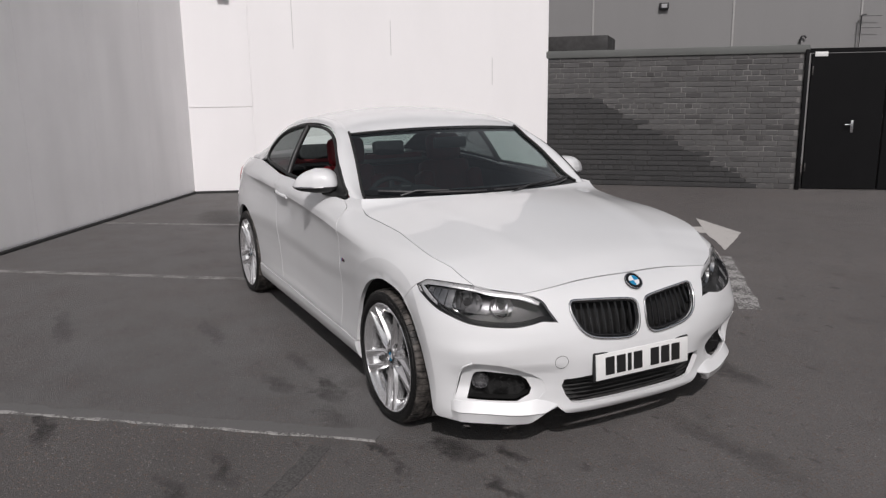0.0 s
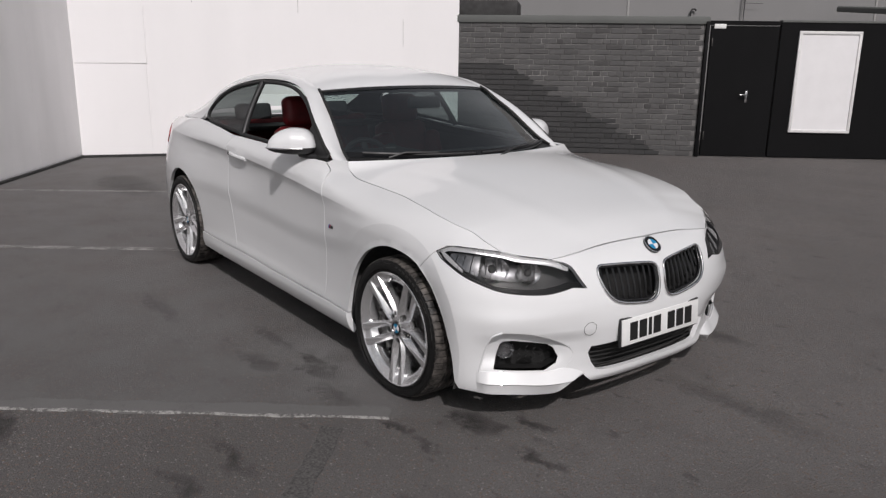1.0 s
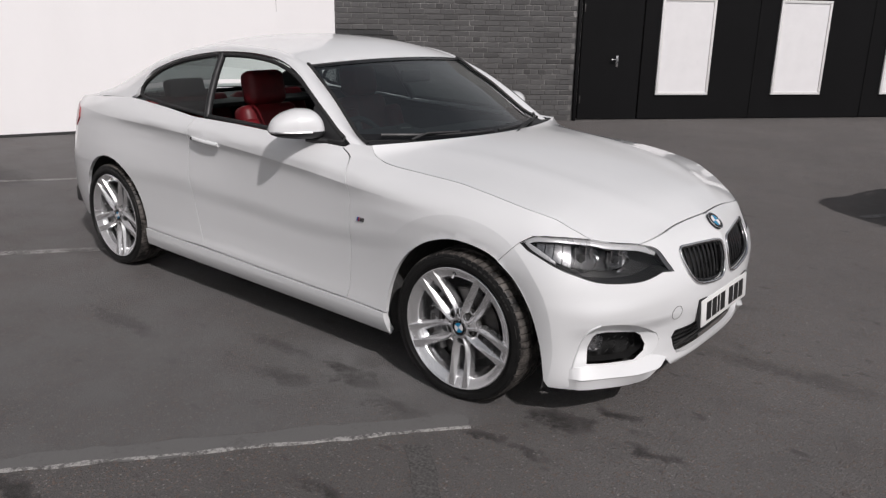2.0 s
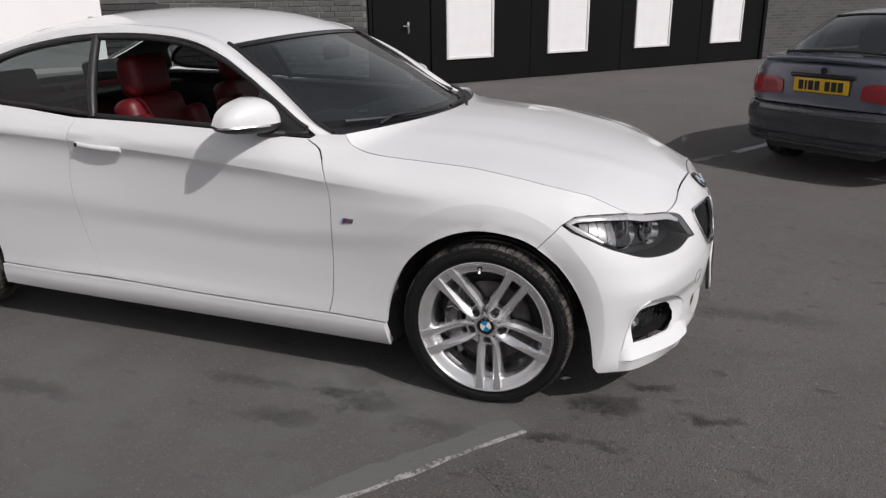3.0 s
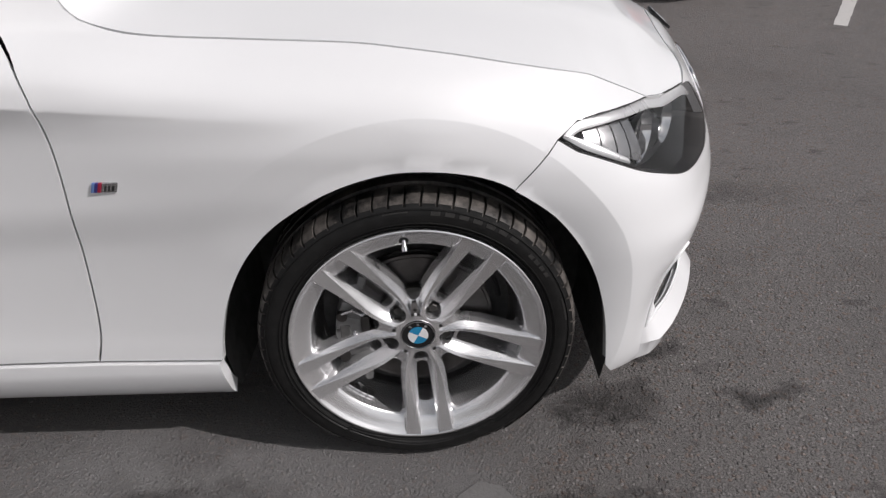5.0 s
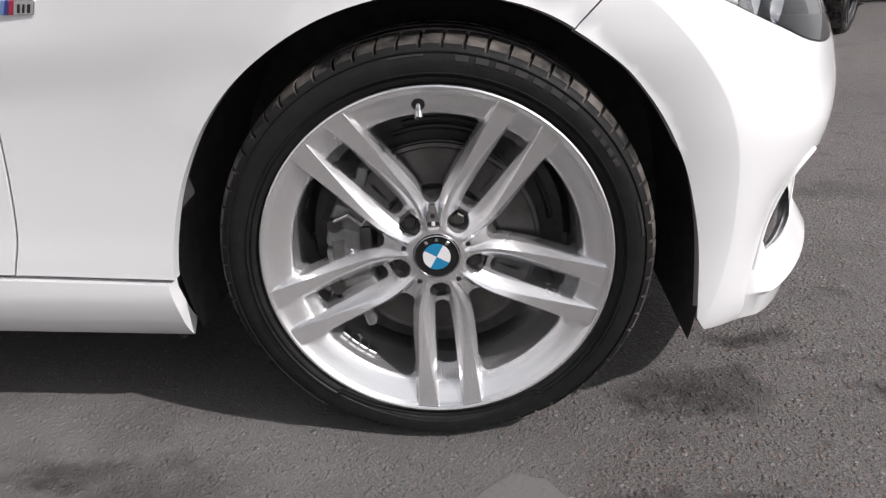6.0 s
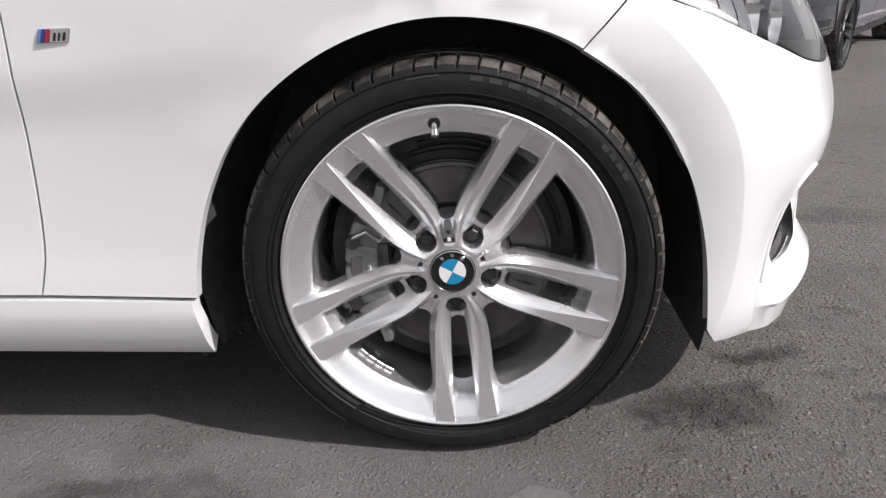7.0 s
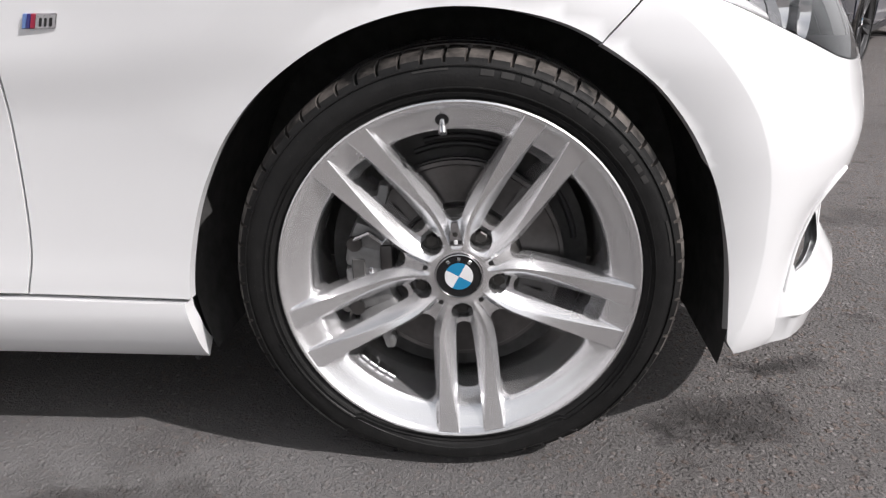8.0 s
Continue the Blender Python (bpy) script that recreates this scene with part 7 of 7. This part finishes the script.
# ---- parked cars ----
M_DARKALLOY = simple("dark_grey_alloy", (0.05, 0.05, 0.052), 0.35, 0.7, 0.15)
M_TINTED = glass("tinted_car_glass", (0.42, 0.46, 0.46), 0.0, 3.0)
M_DULLRED = simple("dull_red_lamp_plastic", (0.26, 0.008, 0.016), 0.4, 0, 0.2, 50)
M_BULBRED = simple("bright_red_lamp_plastic", (0.62, 0.03, 0.03), 0.2, 0, 0.1, 50)


def saloon(name, label, m, body, trim, wheel_src, hatch=False):
    """A parked car; the rear axle is at its origin, its nose points to x."""
    car = thing(name, label, "car", at=m)
    con = [(3.47, 0), (3.45, -0.3), (3.37, -0.58), (3.2, -0.765), (2.7, -0.85), (1.5, -0.862), (0, -0.868), (-0.45, -0.852), (-0.72, -0.80), (-0.88, -0.68), (-0.955, -0.45), (-0.98, 0)]
    side = [(0.16, 0.09), (0.20, 0.06), (0.30, 0.022), (0.42, 0.008), (0.52, 0.006), (0.535, 0.0), (0.575, 0.0), (0.59, 0.008), (0.68, 0.008), (0.78, 0.016), (0.86, 0.034), (0.91, 0.06), (0.95, 0.09), (1.0, 0.14)]
    tail = [(0.16, 0.13), (0.22, 0.075), (0.28, 0.045), (0.33, 0.032), (0.345, 0.020), (0.42, 0.010), (0.50, 0.002), (0.565, 0.006), (0.595, 0.02), (0.605, 0.055), (0.70, 0.062), (0.80, 0.066), (0.86, 0.072), (0.92, 0.074), (0.950, 0.10), (0.99, 0.15), (1.04, 0.21)]
    corner = [(0.16, 0.12), (0.22, 0.065), (0.28, 0.038), (0.33, 0.026), (0.345, 0.016), (0.42, 0.008), (0.50, 0.001), (0.565, 0.004), (0.595, 0.012), (0.605, 0.030), (0.70, 0.032), (0.80, 0.042), (0.86, 0.052), (0.91, 0.068), (0.95, 0.098), (0.99, 0.15), (1.04, 0.21)]
    front = [(0.16, 0.1), (0.25, 0.02), (0.4, 0.0), (0.55, 0.03), (0.65, 0.08), (0.72, 0.16), (0.80, 0.3), (0.95, 0.5)]
    w = Wrap(con, [(3.47, 0, front), (3.2, -0.765, front), (2.725, -0.85, side), (1.5, -0.862, side), (0, -0.868, side), (-0.5, -0.85, side), (-0.80, -0.75, corner), (-0.98, 0, tail)])
    g = w.flat
    arch = lambda cx, r=0.345: [(cx + r * math.cos(radians(a)), 0.31 + r * math.sin(radians(a))) for a in range(-12, 193, 12)]
    top = lambda x: float(np.interp(x, [-0.98, -0.8, -0.5, 0.0, 1.0, 2.1, 2.7, 3.2], [0.925, 0.930, 0.955, 0.960, 0.95, 0.935, 0.88, 0.76]))
    S = w.s[-1]
    DK = 0.948
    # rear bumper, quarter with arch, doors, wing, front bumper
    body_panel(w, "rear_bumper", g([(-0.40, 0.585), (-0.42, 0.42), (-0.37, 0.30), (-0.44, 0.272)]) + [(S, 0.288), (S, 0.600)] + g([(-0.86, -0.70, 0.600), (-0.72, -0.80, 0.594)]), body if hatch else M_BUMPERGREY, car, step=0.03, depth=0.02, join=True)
    ar = arch(0.0)
    q = g([(0.36, 0.945), (0.30, 0.72), (0.345, 0.50), (0.335, 0.30)]) + g([p for p in ar if p[0] > -0.36 and p[1] > 0.30][1:]) + g([(-0.375, 0.42), (-0.41, 0.598), (-0.72, -0.80, 0.606), (-0.86, -0.70, 0.612)]) + [(S, 0.612), (S, DK)] + g([(-0.94, -0.5, DK), (-0.80, -0.75, DK + 0.004), (-0.5, DK + 0.028), (0.0, 0.968)])
    body_panel(w, "rear_quarter", q, body, car, step=0.04, depth=0.02, join=True)
    d1 = g([(1.16, 0.948), (1.16, 0.24), (0.50, 0.24), (0.42, 0.33), (0.365, 0.50), (0.32, 0.72), (0.375, 0.945)])
    d2 = g([(2.12, 0.935), (2.14, 0.6), (2.10, 0.24), (1.175, 0.24), (1.175, 0.948)])
    dr = [body_panel(w, "car_door", d, body, car, step=0.05, depth=0.02) for d in (d1, d2)]
    wing = g([(2.135, 0.935), (2.155, 0.6), (2.12, 0.24), (2.36, 0.24)]) + g([(x, z) for x, z in reversed(arch(2.725)) if z > 0.24]) + g([(3.08, 0.30), (3.08, 0.62), (3.2, 0.70), (3.1, 0.775), (2.7, 0.88)])
    body_panel(w, "front_wing", wing, body, car, step=0.06, depth=0.02)
    body_panel(w, "front_bumper", [(0.0, 0.68)] + g([(3.25, -0.7, 0.66), (3.09, 0.62), (3.09, 0.22)]) + [(0.0, 0.2)], body, car, step=0.06, join=True)
    body_panel(w, "side_skirt", g([(2.34, 0.232), (2.34, 0.17), (0.40, 0.17), (0.42, 0.232)]), trim, car, step=0.08)
    for z, r in ((0.555, 0.012),):
        for sd in (1, -1):
            pts = w.at([w.x(x) for x in np.linspace(2.3, 0.42, 24)], [z] * 24, 0.002) * [1, sd, 1]
            strip("side_moulding", pts, r, trim, car, seg=6)
    ss = np.linspace(w.x(-0.42), S, 30)
    if not hatch:
        low = [(a_, z_) for a_, z_ in zip(np.linspace(w.x(-0.50), S, 14), [0.335] * 14)]
        body_panel(w, "lower_grille", low + [(a_, 0.376) for a_, _ in reversed(low)], M_BLACK, car, step=0.04, out=0.003, depth=0.006, join=True, label="black lower bumper insert")
        mid = [(a_, 0.462) for a_ in np.linspace(w.x(-0.44), S, 16)]
        body_panel(w, "bumper_moulding", mid + [(a_, 0.530) for a_, _ in reversed(mid)], trim, car, step=0.04, out=0.004, depth=0.008, join=True, label="dark rubbing strip round the bumper")
    for z, rr in ((0.545, 0.010), (0.318, 0.010)):
        pts = w.at(ss, [z] * 30, 0.002)
        strip("bumper_strip", np.vstack([pts, (pts * [1, -1, 1])[::-1][1:]]), rr, trim if z > 0.5 else M_BLACK, car, seg=6)
    # tops
    TT2 = [(2.20, -0.66, 0.97), (1.85, -0.61, 1.17), (1.45, -0.56, 1.335), (1.1, -0.55, 1.375), (0.6, -0.55, 1.372), (0.2, -0.55, 1.325), (-0.12, -0.57, 1.205), (-0.38, -0.605, 1.045), (-0.52, -0.64, 0.972)]
    DD2 = [(2.10, -0.765, 0.945), (1.8, -0.705, 1.13), (1.42, -0.64, 1.29), (1.1, -0.625, 1.325), (0.6, -0.625, 1.322), (0.25, -0.635, 1.27), (0.02, -0.675, 1.14), (-0.14, -0.735, 0.992), (-0.5, -0.765, 0.950)]
    if not hatch:
        TT2, DD2 = ([(x, y, z - 0.055 * min(1.0, max(0.0, (z - 0.97) / 0.30))) for x, y, z in c_] for c_ in (TT2, DD2))
    else:
        lift = lambda p: (p[0] - (0.25 if p[0] < 0.3 else 0), p[1], p[2] + (0.10 if p[0] < 1.9 else 0.0) + (0.06 if p[0] < 0.3 else 0))
        TT2, DD2 = [lift(p) for p in TT2], [lift(p) for p in DD2]
    tq = np.linspace(0, 8, 49)
    a, b = curve_at(DD2, tq), curve_at(TT2, tq)
    rl = np.stack([a * (1 - k / 4) + b * (k / 4) + np.array([0, -0.6, 0.7]) * 0.012 * math.sin(math.pi * k / 4) for k in range(5)], 1)
    for sd in (1, -1):
        sheet("roof_rail", rl * [1, sd, 1], body, car, 0.02, up=(0, -sd, 0.6))

    def over(t0, t1, n, cen, mm=17):
        e = curve_at(TT2, np.linspace(t0, t1, n))
        v = np.linspace(-1, 1, mm)
        o = np.zeros((n, mm, 3))
        for i in range(n):
            cx, cz = cen(i / (n - 1), e[i])
            sh = 1 - np.abs(v) ** 2.2
            o[i] = np.stack([e[i, 0] + (cx - e[i, 0]) * sh, -e[i, 1] * v, e[i, 2] + (cz - e[i, 2]) * sh], 1)
        return o

    sheet("roof", over(2, 5, 16, lambda f, e: (e[0] + 0.05 * (1 - f) - 0.05 * f, e[2] + 0.03)), body, car, 0.02, up=(0, 0, 1))
    for nm, t0, t1, dx in (("windscreen", 0.1, 2, 0.09), ("rear_window", 5, 7.6, -0.08)):
        gl_ = sheet(nm, over(t0, t1, 12, lambda f, e: (e[0] + dx, e[2] + 0.03)) * [1, 0.98, 1], M_TINTED, car, 0.004, "tinted glass", up=(dx, 0, 1))
        gl_.visible_shadow = False
        e = over(t0, t1, 12, lambda f, e: (e[0] + dx, e[2] + 0.03))
        strip("glass_seal", np.vstack([e[0], e[1:, -1], e[-1, ::-1], e[:0:-1, 0]]), 0.012, M_SEAL, car, closed=True)
    # boot lid: top with a lip
    bt = []
    for x, y, z in ((-0.50, -0.86, 0.968), (-0.62, -0.82, 0.966), (-0.76, -0.775, 0.960), (-0.84, -0.72, 0.958), (-0.885, -0.66, 0.958)):
        p = w.at([w.near(x, y)], [z])[0]
        fx = min(0.0, (x + 0.5)) * 0.30
        bt.append([[p[0] + fx * (1 - abs(v) ** 2) - (0.02 if x > -0.55 else 0), -p[1] * v, p[2] + 0.030 * (1 - v * v)] for v in np.linspace(-1, 1, 21)])
    sheet("boot_lid", bt, body, car, 0.03, up=(0, 0, 1))
    pts = [np.array(bt[-1][i]) + [-0.004, 0, -0.008] for i in range(21)]
    strip("boot_lip", pts, 0.024, body, car, "low spoiler lip on the boot lid", flat=0.7, seg=8)
    # bonnet
    bn = []
    for x in np.linspace(2.12, 3.3, 10):
        zz = top(x)
        p = w.at([w.x(min(x, 3.2))], [zz - 0.01])[0]
        bn.append([[x + 0.08 * (1 - v * v), -p[1] * v, zz + 0.04 * (1 - v * v)] for v in np.linspace(-1, 1, 13)])
    sheet("bonnet", bn, body, car, 0.02, up=(0, 0, 1))
    # side windows
    hz = 0.10 if hatch else -0.050
    sy = lambda x, z: -(0.790 - 0.46 * (z - 0.945) - 0.1 * max(0, -x))
    for sd in (1, -1):
        for q2 in ([(2.02, 0.965), (1.80, 1.10 + hz / 2), (1.45, 1.265 + hz), (1.20, 1.295 + hz), (1.18, 0.975)], [(1.12, 0.975), (1.12, 1.297 + hz), (0.62, 1.296 + hz), (0.33, 1.25 + hz), (0.30, 0.985)], [(0.25, 0.985), (0.27, 1.235 + hz), (0.10, 1.16 + hz), (-0.02, 1.03), (-0.02, 0.992)]):
            uv, fa = fill(q2, (), 0.15)
            v = np.array([(x, (sy(x, z) + 0.006) * sd, z) for x, z in uv])
            gw = skin("side_window", v, np.tile([0, -0.9 * sd, 0.42], (len(v), 1)), fa, M_TINTED, car, 0.004)
            gw.visible_shadow = False
            strip("window_seal", [(x, (sy(x, z) - 0.002) * sd, z) for x, z in dense(q2, 0.1)], 0.014, M_SEAL, car, closed=True)
        v, f = shell_form((1.93, -0.90, 1.0), (0.06, 0.10, 0.065), -10, -90, 90, 3.0, 10, 18)
        mesh_ob("door_mirror", v * [1, sd, 1], f if sd > 0 else [x[::-1] for x in f], M_BLACK if not hatch else body, car, sharp=45)
        for x in (0.48, 1.30):
            p = w.at([w.x(x)], [0.86])[0]
            strip("door_handle", np.array([(x - 0.09, p[1] - 0.005, 0.86), (x - 0.06, p[1] - 0.03, 0.862), (x + 0.06, p[1] - 0.03, 0.862), (x + 0.09, p[1] - 0.005, 0.86)]) * [1, sd, 1], 0.014, M_BLACK if not hatch else body, car, seg=8)
        # lamps
        if hatch:
            red = g([(-0.60, -0.835, 0.98), (-0.58, -0.84, 0.86), (-0.80, -0.755, 0.78), (-0.93, -0.55, 0.80), (-0.935, -0.54, 0.90), (-0.85, -0.71, 0.95)])
            body_panel(w, "tail_lamp", red, M_REDLAMP, car, step=0.05, out=0.010, sides=(sd,), label="red tail lamp")
        else:
            lamp = lambda loop, n=40: [tuple(p) for p in spline(g(loop), n, True)]
            red = g([(-0.735, -0.79, 0.762), (-0.73, -0.79, 0.700), (-0.75, -0.78, 0.680), (-0.80, -0.755, 0.668), (-0.90, -0.62, 0.672), (-0.955, -0.43, 0.684), (-0.962, -0.375, 0.692), (-0.964, -0.36, 0.71), (-0.964, -0.365, 0.785), (-0.960, -0.39, 0.808), (-0.95, -0.45, 0.820), (-0.90, -0.62, 0.826), (-0.80, -0.755, 0.816), (-0.76, -0.775, 0.800)])
            tlm = body_panel(w, "tail_lamp", red, M_REDLAMP, car, step=0.02, out=0.012, depth=0.016, sides=(sd,), label="red tail lamp with clear upper part")[0]
            clr = g([(-0.745, -0.785, 0.800), (-0.80, -0.755, 0.820), (-0.89, -0.64, 0.831), (-0.893, -0.635, 0.860), (-0.875, -0.67, 0.878), (-0.84, -0.72, 0.884), (-0.80, -0.755, 0.876), (-0.765, -0.775, 0.850)])
            body_panel(w, "clear_lamp", clr, M_CLEARLAMP, tlm, step=0.02, out=0.010, depth=0.014, sides=(sd,))
            inner = lamp([(-0.925, -0.56, 0.680), (-0.952, -0.43, 0.690), (-0.956, -0.41, 0.725), (-0.952, -0.43, 0.785), (-0.925, -0.56, 0.792), (-0.918, -0.60, 0.735)], 24)
            body_panel(w, "fog_lamp", inner, M_DULLRED, tlm, step=0.02, out=0.014, depth=0.004, sides=(sd,))
            for cx_, cy_ in ((-0.862, -0.69), (-0.90, -0.62)):
                rv = [(w.near(cx_, cy_) + 0.013 * math.cos(k), 0.752 + 0.013 * math.sin(k)) for k in np.linspace(0, 6.28, 14)[:-1]]
                body_panel(w, "bulb_spot", rv, M_BULBRED, tlm, step=0.01, out=0.0135, depth=0.001, gap=0.0, sides=(sd,))
        body_panel(w, "fuel_flap" if sd > 0 else "body_flap", g([(-0.36, 0.80), (-0.36, 0.69), (-0.50, 0.69), (-0.50, 0.80)]), body, car, step=0.05, out=0.002, depth=0.004, sides=(sd,))
    pz = 0.775 if not hatch else 0.70
    px = float(w.at([S], [pz])[0][0])
    number_plate(car, pose(px - 0.016, 0, pz, 4, 0, -90), M_PLATEYELLOW, [0.047, 0.020, 0.047, 0.047, -0.022, 0.047, 0.047, 0.047])
    part("plate_recess_bar", box(0.03, 0.58, 0.034, (px - 0.012, 0, pz + 0.076), 0.012, 3), M_BLACKGLOSS if not hatch else trim, car)
    part("boot_badge", disc(0.026, 24, (0, 0, 0), 0.01), M_BLACKGLOSS, car).matrix_basis = pose(px + 0.0, 0, pz + 0.118, 0, 0, -90)
    # underside, cabin, wheels
    ub = bmesh.new()
    for sx, sy2, sz, at in ((4.1, 1.0, 0.18, (1.25, 0, 0.30)), (1.9, 1.6, 0.12, (1.37, 0, 0.26)), (0.5, 1.3, 0.12, (-0.60, 0, 0.37)), (0.85, 1.0, 0.35, (0, 0, 0.5)), (0.85, 1.0, 0.35, (2.725, 0, 0.5))):
        box(sx, sy2, sz, at, 0.02, 1, bm=ub)
    part("underbody", ub, M_BLACKMATT, car)
    # dark sheet added here too, for shade in the panel gaps
    body_panel(w, "inner_shell", g([(2.3, 0.88), (1.0, 0.90), (-0.4, 0.90)]) + [(S, 0.88), (S, 0.28)] + g([(-0.42, 0.28)]) + g([(x, z) for x, z in reversed(arch(0.0, 0.37))]) + g([(2.34, 0.22)]), M_GAP, car, step=0.12, out=-0.05, depth=0)
    tub2 = [[(x, -0.68, 0.92), (x, -0.68, 0.4), (x, 0, 0.4), (x, 0.68, 0.4), (x, 0.68, 0.92)] for x in (2.2, 1.2, 0.3, -0.1)]
    sheet("cabin_lining", tub2, M_INTERIOR, car, 0, up=(0, 0, 1))
    part("parcel_shelf", box(0.75, 1.25, 0.03, (-0.05, 0, 0.945), 0.008), M_INTERIOR, car)
    if not hatch:
        part("shelf_paper", box(0.12, 0.62, 0.020, (-0.24, -0.05, 0.992), 0.004), M_WHITEBOARD, car, "white strip on the parcel shelf")
    part("dashboard", box(0.4, 1.3, 0.2, (1.95, 0, 0.86), 0.05, 3), M_INTERIOR, car)
    for y in (-0.36, 0.36):
        part("seat_back", cushion(0.14, 0.46, 0.62, (0, 0, 0.3), pose(0.95, y, 0.55, 0, -15, 0)), M_INTERIOR, car)
        part("headrest", cushion(0.10, 0.26, 0.17, (0, 0, 0), pose(0.74, y, 1.22, 0, -10, 0)), M_INTERIOR, car)
    part("rear_seat_back", cushion(0.16, 1.2, 0.5, (0, 0, 0.25), pose(0.35, 0, 0.5, 0, -18, 0)), M_INTERIOR, car)
    for cx in (0.0, 2.725):
        for sd in (1, -1):
            v, f = [], []
            angs = [radians(a) for a in range(-10, 191, 12)]
            for an in angs:
                v += [(cx + 0.352 * math.cos(an), y * sd, 0.31 + 0.352 * math.sin(an)) for y in (-0.845, -0.50)]
            f = [(2 * i, 2 * i + 1, 2 * i + 3, 2 * i + 2) for i in range(len(angs) - 1)]
            mesh_ob("wheel_arch_liner", v, f, M_BLACKMATT, car)
            copy_part(wheel_src, pose(cx, -0.752 * sd, HUBZ, 0, 0, 0 if sd > 0 else 180), car)
    return car


hold = thing("tmp_hold", "x", "x")
dark_wheel = build_wheel(hold, rim_mat=M_DARKALLOY)
HEAD = 55.5
RR = Vector((2.47, 3.50))
SIZE = 0.865
left = Vector((-math.sin(radians(HEAD)), math.cos(radians(HEAD))))
ax = RR + left * 0.84 * SIZE
saloon("saloon", "grey-blue metallic four-door saloon parked with dark alloys", pose(ax.x, ax.y, 0, 0, 0, HEAD), M_GREYCAR, simple("dark_grey_trim", (0.04, 0.042, 0.048), 0.35), dark_wheel).scale = (SIZE, SIZE, 0.955)
RR2 = Vector((4.95, 6.95))
ax2 = RR2 + left * 0.84 * SIZE
saloon("hatchback", "white parked hatchback with red tail lamps", pose(ax2.x, ax2.y, 0, 0, 0, HEAD), M_SILVERCAR, simple("silver_grey_trim", (0.4, 0.4, 0.41), 0.4), wh, hatch=True).scale = (SIZE,) * 3
for o in [*hold.children_recursive, hold]:
    bpy.data.objects.remove(o)


# ---- bricks of the yard wall, last ----
bb = box(0.213, 0.014, 0.064, (0, 0, 0), 0.003, 1)
bme = bpy.data.meshes.new("brick")
bb.to_mesh(bme)
bb.free()
bme.materials.append(M_BRICK)
bme2 = bme.copy()
bme2.materials.clear()
bme2.materials.append(M_BRICKDARK)
hb = box(0.100, 0.014, 0.064, (0, 0, 0), 0.003, 1)
hme = bpy.data.meshes.new("brick")
hb.to_mesh(hme)
hb.free()
hme.materials.append(M_BRICK)
hme2 = hme.copy()
hme2.materials.clear()
hme2.materials.append(M_BRICKDARK)
rng = random.Random(5)
inv = wall_brick.matrix_basis.inverted() @ brick_m
for row in range(25):
    z = 0.040 + 0.0775 * row
    header = row in (3, 9, 15, 21)
    pitch = 0.1125 if header else 0.225
    x = -0.02 - (0.05 if row % 2 else 0.11) - (0.0 if header else 0.05)
    # below a slanting line that rises to the left, bricks take the darker tone
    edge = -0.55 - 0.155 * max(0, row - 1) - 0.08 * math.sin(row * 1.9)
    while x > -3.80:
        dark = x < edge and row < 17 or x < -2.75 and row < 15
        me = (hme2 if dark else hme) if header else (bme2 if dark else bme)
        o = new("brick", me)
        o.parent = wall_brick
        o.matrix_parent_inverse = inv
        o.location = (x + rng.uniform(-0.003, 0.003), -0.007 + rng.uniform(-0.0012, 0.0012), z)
        x -= pitch
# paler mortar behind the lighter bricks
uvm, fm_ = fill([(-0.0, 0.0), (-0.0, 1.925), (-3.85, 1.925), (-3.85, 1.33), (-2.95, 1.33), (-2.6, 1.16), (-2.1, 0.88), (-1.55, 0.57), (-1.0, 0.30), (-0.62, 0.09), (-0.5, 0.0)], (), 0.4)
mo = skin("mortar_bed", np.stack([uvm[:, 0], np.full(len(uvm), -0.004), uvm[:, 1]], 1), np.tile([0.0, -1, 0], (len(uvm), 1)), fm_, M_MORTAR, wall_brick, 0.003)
mo.matrix_parent_inverse = inv
